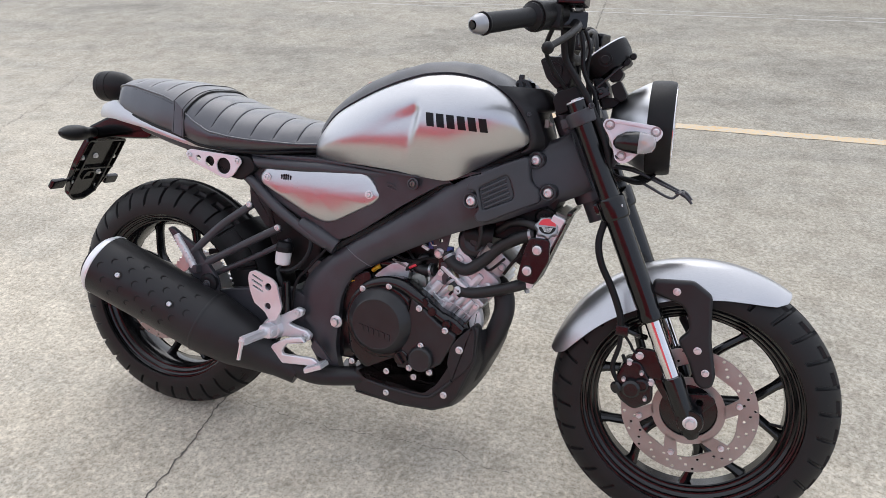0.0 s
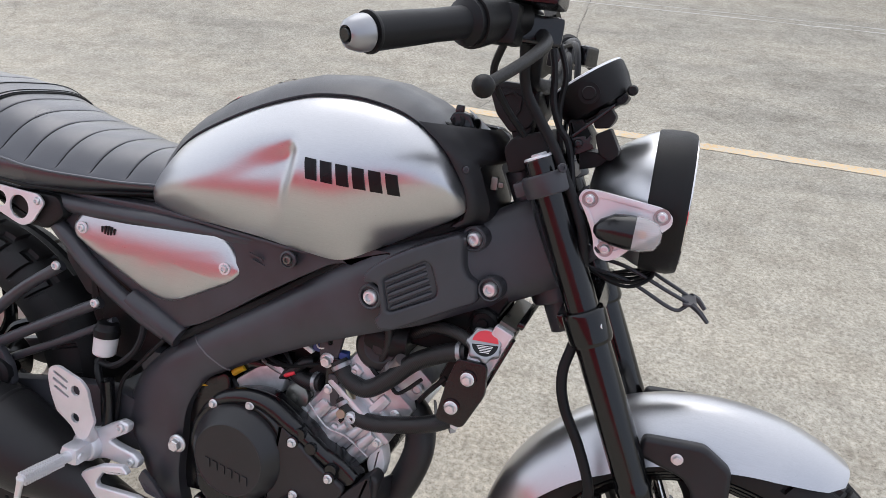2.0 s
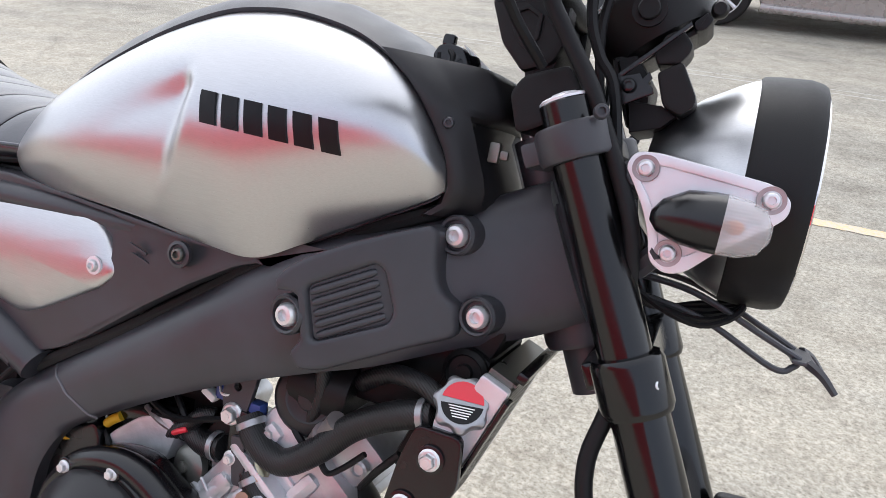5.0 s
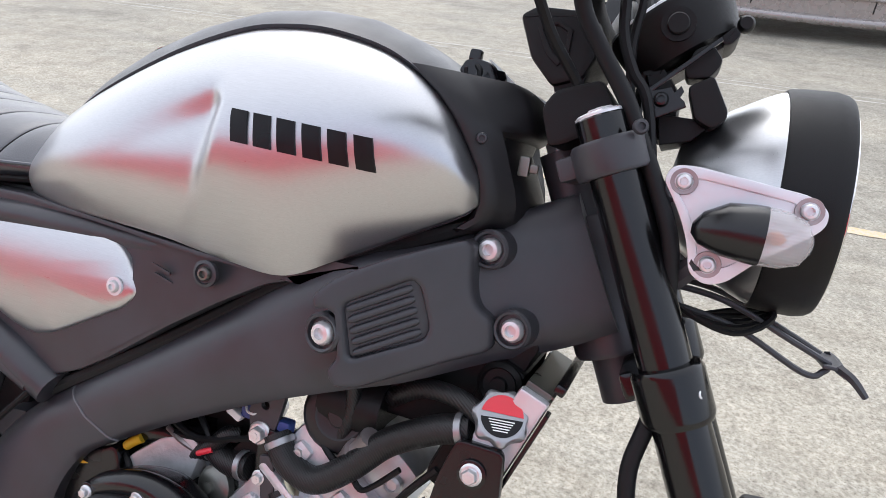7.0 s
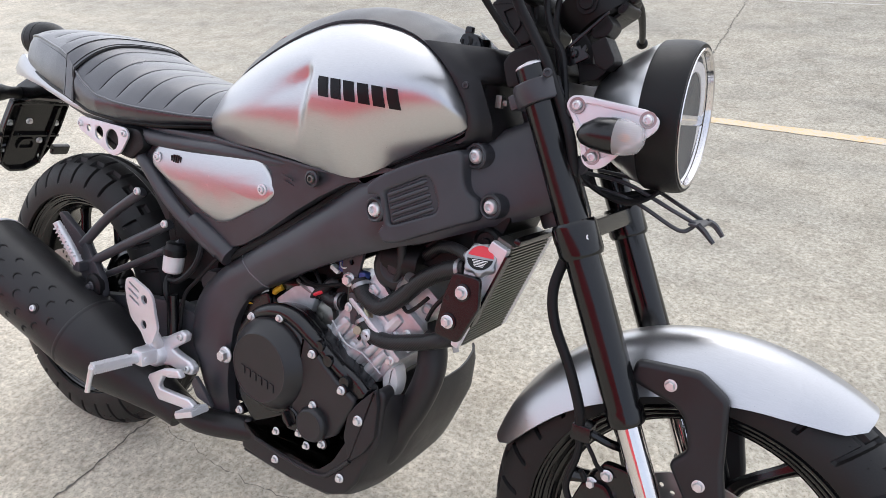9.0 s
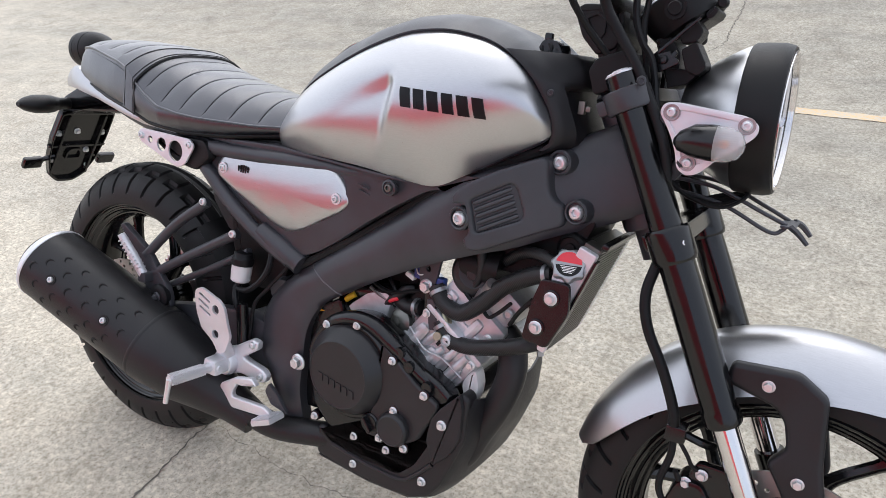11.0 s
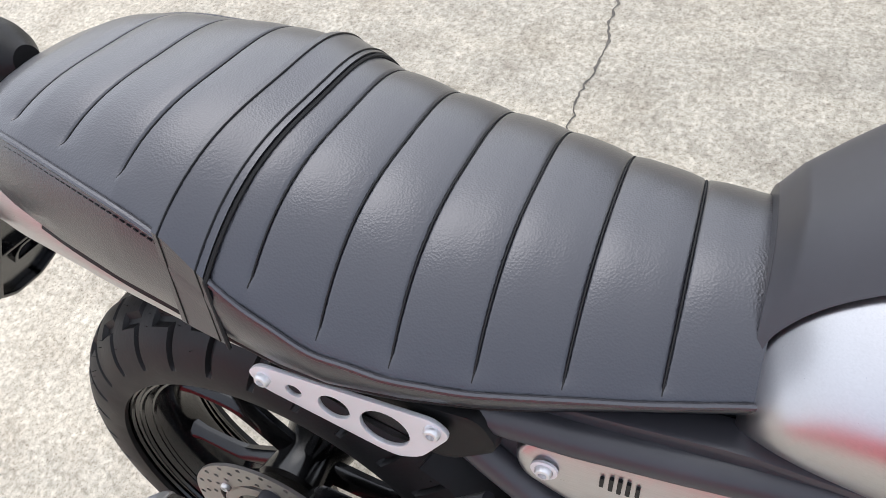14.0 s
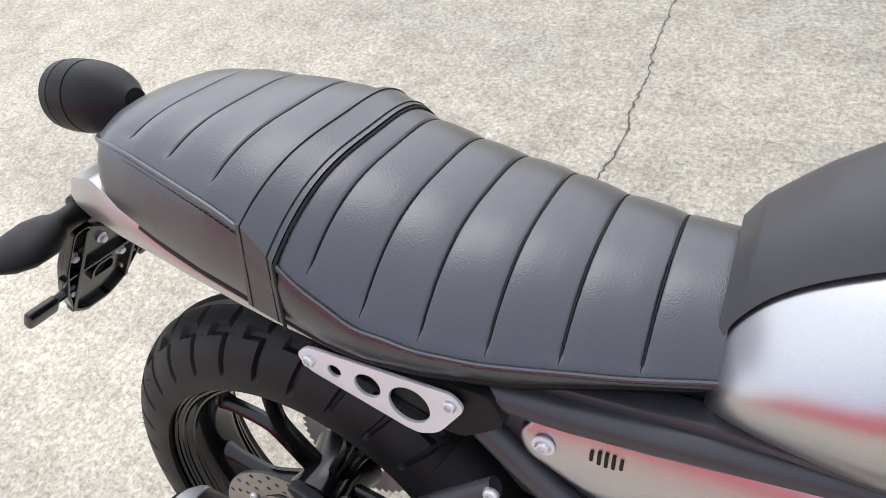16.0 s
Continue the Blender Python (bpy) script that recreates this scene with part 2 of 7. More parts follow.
# ---- mesh helpers ----
def part(name, bm, mat, parent=None, label="", smooth=True, crease=38):
    """Links a bmesh as one mesh object, under a thing or a part."""
    bmesh.ops.recalc_face_normals(bm, faces=bm.faces[:])
    if smooth:
        for f in bm.faces:
            f.smooth = True
        for e in bm.edges:
            if len(e.link_faces) != 2 or e.calc_face_angle(0) > radians(crease):
                e.smooth = False
    me = bpy.data.meshes.new(name)
    bm.to_mesh(me)
    bm.free()
    me.materials.append(mat)
    ob = new(name, me)
    ob.parent = parent
    if smooth and len(me.polygons) > 12:
        ob.modifiers.new("flat_faces", "WEIGHTED_NORMAL").keep_sharp = True
    if label:
        tagged(ob, label)
    return ob


def again(ob, m, parent=None):
    """One more object on the mesh of ob, posed by m."""
    o = new(ob.name.split(".")[0], ob.data)
    o.parent = parent or ob.parent
    o.matrix_basis = m
    return o


def loft(rings, closed=True, caps=True):
    bm = bmesh.new()
    vs = [[bm.verts.new(p) for p in r] for r in rings]
    n = len(rings[0])
    for a, b in zip(vs, vs[1:]):
        for i in range(n if closed else n - 1):
            j = (i + 1) % n
            try:
                bm.faces.new((a[i], a[j], b[j], b[i]))
            except ValueError:
                pass
    if caps and closed:
        bm.faces.new(vs[0][::-1])
        bm.faces.new(vs[-1])
    bmesh.ops.remove_doubles(bm, verts=bm.verts[:], dist=1e-6)
    return bm


def glide(points, steps=6):
    """A smooth line through the points."""
    p = [Vector(q) for q in points]
    p = [p[0] * 2 - p[1], *p, p[-1] * 2 - p[-2]]
    out = []
    for a, b, c, d in zip(p, p[1:], p[2:], p[3:]):
        for k in range(steps):
            t = k / steps
            out.append(0.5 * (2 * b + (c - a) * t + (2 * a - 5 * b + 4 * c - d) * t * t + (3 * b - a - 3 * c + d) * t ** 3))
    return out + [p[-2]]


def tube(points, r, seg=12, steps=6, flat=1.0, straight=False):
    """A round bar or hose along the points; r is one radius, or one for each point."""
    path = [Vector(q) for q in points] if straight else glide(points, steps)
    radii = list(r) if isinstance(r, (list, tuple)) else [r] * len(points)
    n, rings, up = len(path), [], None
    for i, q in enumerate(path):
        d = (path[min(i + 1, n - 1)] - path[max(i - 1, 0)]).normalized()
        if up is None:
            up = d.orthogonal().normalized()
        up = (up - d * up.dot(d)).normalized()
        side = d.cross(up)
        s = i / (n - 1) * (len(radii) - 1)
        k = min(int(s), len(radii) - 2) if len(radii) > 1 else 0
        rad = radii[k] + (radii[min(k + 1, len(radii) - 1)] - radii[k]) * (s - k)
        rings.append([q + rad * (math.cos(a) * up * flat + math.sin(a) * side) for a in (2 * math.pi * j / seg for j in range(seg))])
    return loft(rings)


def turned(profile, centre, axis, seg=48, caps=True):
    """A turned body: profile of (radius, place along the axis)."""
    axis = Vector(axis).normalized()
    u = axis.orthogonal().normalized()
    v = axis.cross(u)
    c = Vector(centre)
    rings = [[c + axis * h + max(r, 1e-5) * (math.cos(a) * u + math.sin(a) * v) for a in (2 * math.pi * j / seg for j in range(seg))] for r, h in profile]
    return loft(rings, True, caps)


def fillet(poly, r, seg=4):
    """The polygon with its corners rounded."""
    out, n = [], len(poly)
    for i in range(n):
        a, b, c = (Vector(poly[(i + k) % n]) for k in (-1, 0, 1))
        da, dc = a - b, c - b
        rr = r[i] if isinstance(r, (list, tuple)) else r
        cut = min(rr, da.length * 0.45, dc.length * 0.45)
        p, q = b + da.normalized() * cut, b + dc.normalized() * cut
        for k in range(seg + 1):
            t = k / seg
            out.append((p * (1 - t) ** 2 + b * 2 * t * (1 - t) + q * t * t)[:])
    return out


def ring2(cx, cz, r, seg=20):
    return [(cx + r * math.cos(2 * math.pi * k / seg), cz + r * math.sin(2 * math.pi * k / seg)) for k in range(seg)]


def plate(outline, y0, y1, holes=(), bevel=0.0, shift=None, segments=2):
    """A flat plate in the x-z plane from y0 to y1, with holes and softened rims; shift(x, z) moves it along y."""
    bm = bmesh.new()
    edges = []
    for loop in (outline, *holes):
        vs = [bm.verts.new((x, y0, z)) for x, z in loop]
        edges += [bm.edges.new((a, b)) for a, b in zip(vs, vs[1:] + vs[:1])]
    bmesh.ops.triangle_fill(bm, use_beauty=True, use_dissolve=False, edges=edges)
    bmesh.ops.dissolve_limit(bm, angle_limit=0.01, verts=bm.verts[:], edges=bm.edges[:]) if not holes else None
    res = bmesh.ops.extrude_face_region(bm, geom=bm.faces[:])
    bmesh.ops.translate(bm, vec=(0, y1 - y0, 0), verts=[g for g in res["geom"] if isinstance(g, bmesh.types.BMVert)])
    bmesh.ops.recalc_face_normals(bm, faces=bm.faces[:])
    if bevel:
        rim = [e for e in bm.edges if len(e.link_faces) == 2 and e.calc_face_angle(0) > 1.0 and abs(e.verts[0].co.y - e.verts[1].co.y) < 1e-6]
        bmesh.ops.bevel(bm, geom=rim, offset=bevel, segments=segments, profile=0.6, affect="EDGES")
    if shift:
        for v in bm.verts:
            v.co.y += shift(v.co.x, v.co.z)
    return bm


def block(x0, x1, y0, y1, z0, z1, bevel=0.004):
    bm = bmesh.new()
    bmesh.ops.create_cube(bm, size=1.0)
    for v in bm.verts:
        v.co = Vector((x0 if v.co.x < 0 else x1, y0 if v.co.y < 0 else y1, z0 if v.co.z < 0 else z1))
    if bevel:
        bmesh.ops.bevel(bm, geom=bm.edges[:], offset=bevel, segments=2, profile=0.6, affect="EDGES")
    return bm


def join(*bms):
    """Several pieces of one part in one bmesh."""
    out = bmesh.new()
    for b in bms:
        me = bpy.data.meshes.new("piece")
        b.to_mesh(me)
        b.free()
        out.from_mesh(me)
        bpy.data.meshes.remove(me)
    return out


def moved(bm, m):
    bmesh.ops.transform(bm, matrix=m, verts=bm.verts[:])
    return bm


def lerp(table, x):
    """Piecewise smooth value at x from (x, value) pairs."""
    if x <= table[0][0]:
        return table[0][1]
    for (a, p), (b, q) in zip(table, table[1:]):
        if x <= b:
            return p + (q - p) * (x - a) / (b - a)
    return table[-1][1]


def mirrored(bm):
    moved(bm, Matrix.Diagonal((1, -1, 1, 1)))
    bmesh.ops.reverse_faces(bm, faces=bm.faces[:])
    return bm


_bolts = {}


def bolt(parent, place, r=0.006, way=(0, -1, 0), kind="flange", mat=None):
    """A screw head at a place, facing way; heads of one size share a mesh."""
    mat = mat or STEEL
    key = (kind, round(r, 4), mat.name)
    if key not in _bolts:
        if kind == "flange":
            bm = join(turned([(r * 1.45, 0.0), (r * 1.45, r * 0.18), (r * 1.2, r * 0.4), (r, r * 0.42)], (0, 0, 0), (0, 0, 1), 16),
                      turned([(r, r * 0.3), (r, r * 1.05), (r * 0.85, r * 1.25)], (0, 0, 0), (0, 0, 1), 6),
                      turned([(r * 0.45, r * 1.2), (r * 0.4, r * 1.32)], (0, 0, 0), (0, 0, 1), 8))
        else:
            bm = join(turned([(r, 0.0), (r, r * 0.45), (r * 0.8, r * 0.75), (r * 0.5, r * 0.8), (r * 0.46, r * 0.3)], (0, 0, 0), (0, 0, 1), 16))
        me = bpy.data.meshes.new("bolt")
        for f in bm.faces:
            f.smooth = True
        for e in bm.edges:
            if len(e.link_faces) != 2 or e.calc_face_angle(0) > 0.6:
                e.smooth = False
        bm.to_mesh(me)
        bm.free()
        me.materials.append(mat)
        _bolts[key] = me
    o = new("bolt", _bolts[key])
    o.parent = parent
    o.matrix_basis = Matrix.Translation(place) @ Vector(way).to_track_quat("Z", "Y").to_matrix().to_4x4()
    return o


# ---- the ground: one sheet of concrete that climbs gently towards the far side ----
def rise(y):
    """The height of the ground: level by the motorcycle, climbing four degrees beyond the painted line."""
    if y < 2.6:
        return 0.0
    if y < 3.4:
        return 0.073 * (y - 2.6) ** 2 / 1.6
    if y < 10.0:
        return 0.073 * (y - 3.0)
    return 0.511 + 0.1 * (1 - math.exp(-(y - 10.0) * 0.4))


def ground_sheet():
    ys = [-400, -60, -12, -4, 0, 2.4] + [2.6 + 0.1 * k for k in range(9)] + [4 + 0.5 * k for k in range(14)] + [12, 15, 20, 30, 60, 400]
    xs = [-400, -60, -12, -5, -2, 0, 2, 5, 12, 60, 400]
    return loft([[(x, y, rise(y)) for x in xs] for y in ys], False, False)


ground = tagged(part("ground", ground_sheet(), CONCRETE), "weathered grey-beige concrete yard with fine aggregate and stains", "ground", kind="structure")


def ribbon(points, widths, lift, jitter=0.0, seed=1, close=0.03):
    """A thin uneven strip lying on the ground along the points."""
    rnd = random.Random(seed)
    path = [Vector((x, y, 0)) for x, y in points]
    fine = []
    for a, b in zip(path, path[1:]):
        n = max(2, int((b - a).length / close))
        fine += [a.lerp(b, k / n) for k in range(n)]
    fine.append(path[-1])
    rows, drift = [], 0.0
    for i, q in enumerate(fine):
        d = (fine[min(i + 1, len(fine) - 1)] - fine[max(i - 1, 0)]).normalized()
        side = Vector((-d.y, d.x, 0))
        drift = drift * 0.7 + rnd.uniform(-jitter, jitter)
        w = widths[0] + (widths[1] - widths[0]) * rnd.random() ** 1.8
        c = q + side * drift
        rows.append([(p.x, p.y, rise(p.y) + lift) for p in (c - side * w, c + side * w)])
    return loft(rows, False, False)


def crack(points, widths, seed, jitter=0.012, mat=None):
    ob = part("crack", ribbon(points, widths, 0.0015, jitter * 0.55, seed, 0.011), mat or CRACK)
    tagged(ob, "faint hairline crack in the concrete" if mat else "dark hairline crack in the concrete", "crack", "cracks in the concrete", "structure")


crack([(0.16, -0.9), (0.15, -0.32), (0.135, -0.16), (0.122, -0.04), (0.11, 0.3), (0.10, 0.95), (0.124, 1.2), (0.12, 1.8), (0.165, 2.3), (0.2, 2.8), (0.26, 3.1), (0.5, 3.7), (0.44, 4.6), (0.33, 6.4)], (0.0012, 0.0045), 3)
crack([(-2.45, 1.0), (-2.62, 1.6), (-2.8, 2.1), (-3.2, 2.9), (-3.7, 3.5), (-4.1, 4.6), (-4.5, 5.7)], (0.0010, 0.0035), 5, 0.03, FAINT)
crack([(-3.7, 3.5), (-4.6, 3.6), (-5.5, 3.9)], (0.001, 0.003), 6, 0.03, FAINT)
crack([(0.15, 0.05), (0.38, 0.02), (0.51, 0.02), (0.64, 0.043), (0.8, 0.042), (0.96, 0.02)], (0.0003, 0.0011), 7, 0.01)
crack([(0.48, 3.64), (0.95, 3.62), (1.7, 3.55)], (0.0006, 0.002), 8, 0.03)
for seed_, line_ in ((11, 5.3), (12, 5.42)):
    tagged(part("slab_joint", ribbon([(-9, line_), (12, line_ - 0.1)], (0.004, 0.012), 0.0015, 0.006, seed_, 0.12), JOINT),
           "pale lime-stained joint between concrete slabs", "slab joint", "joints in the concrete", "structure")
tagged(part("painted_line", ribbon([(-0.63, 2.80), (0.6, 2.79), (2.2, 2.80), (9.0, 2.80)], (0.038, 0.044), 0.0025, 0.0015, 13, 0.02), PAINTLINE),
       "worn yellow painted parking line on the concrete", "road marking", kind="structure")

# ---- what stands behind the camera and shows in the bright metal ----
tagged(part("wall_south", block(-9.0, 3.4, -6.6, -6.3, 0.0, 2.5, 0.02), REDWALL), "plain red painted boundary wall", "wall", kind="structure")


# ================= the motorcycle =================
# Its own axes: x ahead, y to its left, z up, from the ground under the rear axle.
LEANS = 17.5
bike = new("motorcycle")
bike.matrix_basis = Matrix.Translation((0, 0, 0.0033)) @ Matrix.Rotation(radians(-LEANS), 4, "X")
tagged(bike, "black and brushed silver retro motorcycle leaning on its side stand", "motorcycle")
REAR, FRONT = Vector((0, 0, 0.314)), Vector((1.335, 0, 0.2915))
STEER = Matrix.Translation((1.18, 0, 0.6)) @ Matrix.Rotation(radians(-25.8), 4, "Y") @ Matrix.Rotation(radians(0.6), 4, "Z") @ Matrix.Rotation(radians(25.8), 4, "Y") @ Matrix.Translation((-1.18, 0, -0.6))


def turn(bm):
    """Turns a part of the front end with the handlebar."""
    return moved(bm, STEER)


def placed(bm):
    """A part whose place already counts the turned handlebar."""
    return bm


def steered(p):
    return STEER @ Vector(p)


# ---- wheels ----
def tyre(centre, outer, width, rim_r, pitches, seed):
    """A tyre with cut tread: the grooves are sunk into the crown."""
    around, across = pitches * 24, 48
    depth = 0.006
    ring_prof = []
    for k in range(across + 1):
        s = k / across * 2 - 1
        a = s * radians(118)
        tube_r = width / 2
        ry = tube_r * math.sin(a)
        rz = (outer - tube_r * 1.02) + tube_r * 1.02 * math.cos(a)
        if rz < rim_r:
            rz = rim_r
        ring_prof.append((ry, rz, s))
    rings = []
    for i in range(around):
        u = i / 24.0
        row = []
        for ry, rz, s in ring_prof:
            q = abs(s)
            ang = 2 * math.pi * (u - 0.55 * min(q, 0.7)) / pitches
            groove = 0.0
            if q < 0.70:
                ph = (u + (0.5 if s > 0 else 0.0)) % 1.0
                near = min(ph, 1 - ph)
                if q > 0.10 and near < 0.055:
                    groove = 1.0
                ph2 = (u + (0.0 if s > 0 else 0.5)) % 1.0
                if 0.29 < q < 0.345 and ph2 < 0.55:
                    groove = 1.0
                if q < 0.05:
                    groove = 0.8
            d = depth * groove
            r = rz - d * max(0.0, math.cos(s * radians(118)))
            y = ry - math.copysign(d * max(0.0, math.sin(abs(s) * radians(118))), s)
            row.append((centre.x + r * math.sin(ang), centre.y + y, centre.z + r * math.cos(ang)))
        rings.append(row)
    rings.append(rings[0])
    return loft(rings, False, False)


def rim_barrel(c, half, r):
    prof = [(r, -half), (r + 0.003, -half + 0.003), (r - 0.004, -half + 0.008), (r - 0.014, -half + 0.012), (r - 0.018, -half + 0.024), (r - 0.030, -half * 0.35),
            (r - 0.030, half * 0.35), (r - 0.018, half - 0.024), (r - 0.014, half - 0.012), (r - 0.004, half - 0.008), (r + 0.003, half - 0.003), (r, half),
            (r - 0.010, half - 0.004), (r - 0.024, half - 0.018), (r - 0.037, half * 0.35), (r - 0.037, -half * 0.35), (r - 0.024, -half + 0.018), (r - 0.010, -half + 0.004), (r, -half)]
    return turned(prof, c, (0, 1, 0), 96, False)


def spokes(c, r_hub, r_rim, phase, thick):
    """Five forked spokes from the hub to the rim."""
    out = []
    for k in range(5):
        a = radians(72 * k + phase)
        at = lambda r, da, y=0.0: (c.x + r * math.sin(a + radians(da)), c.y + y, c.z + r * math.cos(a + radians(da)))
        for side in (-1, 1):
            out.append(tube([at(r_hub, side * 5), at(r_hub + 0.42 * (r_rim - r_hub), side * 4), at(r_hub + 0.60 * (r_rim - r_hub), side * 7.5), at(r_rim - 0.02, side * 16), at(r_rim + 0.012, side * 19.5)], [thick * 1.2, thick, thick * 0.9, thick * 0.85, thick * 1.3], 8, 3, 1.25))
    return [join(out[2 * k], out[2 * k + 1]) for k in range(5)]


def disc_rotor(c, y, r_out, r_in, n_holes, r_carrier):
    holes = []
    for k in range(n_holes):
        a = 2 * math.pi * k / n_holes
        rr = r_in + (r_out - r_in) * (0.25, 0.55, 0.82)[k % 3]
        holes.append(ring2(c.x + rr * math.cos(a), c.z + rr * math.sin(a), 0.0034, 8))
    holes.append([(c.x + q * math.cos(t), c.z + q * math.sin(t)) for t, q in ((2 * math.pi * j / 60, r_in - 0.004 * math.cos(6 * 2 * math.pi * j / 60)) for j in range(60))])
    rotor = plate(ring2(c.x, c.z, r_out, 90), y - 0.002, y + 0.002, holes)
    arms, ring_in = [], r_carrier + 0.022
    for k in range(6):
        a = radians(60 * k + 18)
        p = lambda r, d: (c.x + r * math.cos(a + d), c.z + r * math.sin(a + d))
        arms.append(plate(fillet([p(r_in + 0.008, 0.15), p(r_in + 0.008, -0.13), p(ring_in - 0.003, -0.36), p(ring_in - 0.003, 0.02)], 0.003, 3), y - 0.0019, y + 0.0019))
    arms.append(plate(ring2(c.x, c.z, ring_in, 48), y - 0.0019, y + 0.0019, [ring2(c.x, c.z, r_carrier + 0.006, 36)]))
    return rotor, arms


def wheel(name, c, half, outer, width, pitches, phase, disc_y, disc_r, front):
    hub = part(name, turn(turned([(0.030, -0.055), (0.034, -0.05), (0.034, -0.02), (0.028, 0.0), (0.034, 0.02), (0.034, 0.05), (0.03, 0.055)], c, (0, 1, 0), 32)) if front
               else turned([(0.045, -0.05), (0.05, -0.045), (0.04, 0.0), (0.055, 0.045), (0.05, 0.05)], c, (0, 1, 0), 32), GLOSS, bike, "gloss black cast wheel with road tyre")
    t = (lambda b: turn(b)) if front else (lambda b: b)
    part("rim", t(rim_barrel(c, half, 0.229)), GLOSS, hub)
    for step_r, step_y in ((0.2245, half + 0.001), (0.2155, half - 0.006), (0.2055, half - 0.017), (0.1975, half * 0.40)):
        for sd in (-1, 1):
            part("rim_step", t(turned([(step_r - 0.0035, -0.001), (step_r - 0.0015, 0.0022), (step_r + 0.0012, 0.0026), (step_r + 0.0030, 0.0)], (c.x, sd * step_y, c.z), (0, sd, 0), 80, False)), GLOSS, hub)
    for arm in spokes(c, 0.03, 0.196, phase, 0.0102):
        part("spoke", t(arm), GLOSS, hub)
    part("tyre", t(tyre(c, outer, width, 0.226, pitches, 2)), RUBBERTYRE, hub, "black block-patterned road tyre", crease=30)
    rotor, arms = disc_rotor(Vector(c), disc_y, disc_r, disc_r - 0.036, 60, 0.052 if front else 0.045)
    disc_ = part("brake_disc", t(rotor), DISC, hub, "drilled steel brake disc")
    for arm in arms:
        part("disc_carrier", t(arm), DISC, disc_)
    for k in range(6):
        a = radians(60 * k + 18)
        p = Vector((c.x + (disc_r - 0.036) * math.cos(a), disc_y - 0.002, c.z + (disc_r - 0.036) * math.sin(a)))
        bolt(hub, steered(p) if front else p, 0.0065, kind="cap")
    part("disc_hub", t(turned([(0.030, 0.0), (0.066 if front else 0.052, 0.004), (0.066 if front else 0.052, 0.014), (0.034, 0.020)], (c.x, disc_y, c.z), (0, 1, 0), 36)), COVER, hub)
    part("valve", t(tube([(c.x + 0.19, c.y, c.z - 0.02), (c.x + 0.165, c.y - 0.004, c.z - 0.017)], [0.004, 0.003], 8, 2)), RUBBER, hub)
    return hub


front_wheel = wheel("front_wheel", FRONT, 0.042, 0.2965, 0.112, 30, 12, -0.062, 0.137, True)
rear_wheel = wheel("rear_wheel", REAR, 0.057, 0.314, 0.142, 32, 30, -0.085, 0.108, False)
def tyre_hairs(c, outer, width, count, seed):
    """Thin moulding hairs that stand on the shoulders of a new tyre."""
    rnd, bm = random.Random(seed), bmesh.new()
    for _ in range(count):
        a, s = rnd.uniform(0, 2 * math.pi), rnd.choice((-1, 1)) * radians(rnd.uniform(18, 66))
        out = Vector((math.cos(s) * math.sin(a), math.sin(s), math.cos(s) * math.cos(a)))
        mid_r = outer - width / 2 * 1.02
        foot = Vector(c) + Vector((mid_r * math.sin(a), 0, mid_r * math.cos(a))) + out * (width / 2 - 0.001)
        side = out.orthogonal().normalized() * 0.0006
        tip = foot + out * rnd.uniform(0.004, 0.009) + Vector((rnd.uniform(-1, 1), rnd.uniform(-1, 1), rnd.uniform(-1, 1))) * 0.0025
        other = out.cross(side)
        base = [bm.verts.new(foot + q) for q in (side, -0.5 * side + 0.87 * other, -0.5 * side - 0.87 * other)]
        top = bm.verts.new(tip)
        for i in range(3):
            bm.faces.new((base[i], base[(i + 1) % 3], top))
    return bm


tagged(part("tyre_hairs", tyre_hairs(REAR, 0.314, 0.142, 260, 4), RUBBERTYRE, rear_wheel, smooth=False), kind="stuff")
tagged(part("tyre_hairs", turn(tyre_hairs(FRONT, 0.2965, 0.112, 160, 5)), RUBBERTYRE, front_wheel, smooth=False), kind="stuff")
part("sprocket", join(plate([(REAR.x + r * math.cos(t), REAR.z + r * math.sin(t)) for k in range(48) for r, t in ((0.098, 2 * math.pi * k / 48), (0.104, 2 * math.pi * (k + 0.35) / 48), (0.104, 2 * math.pi * (k + 0.6) / 48))], 0.078, 0.085, [ring2(REAR.x, REAR.z, 0.06, 24)])), STEEL, rear_wheel, "steel chain sprocket")

# ---- front fork ----
AXIS = Vector((0.436, 0, -0.9)).normalized()     # down along the fork
TOP = Vector((1.029, 0, 0.915))


def along(d, y):
    """A point d metres down the fork leg at side y."""
    return TOP + AXIS * d + Vector((0, y, 0))


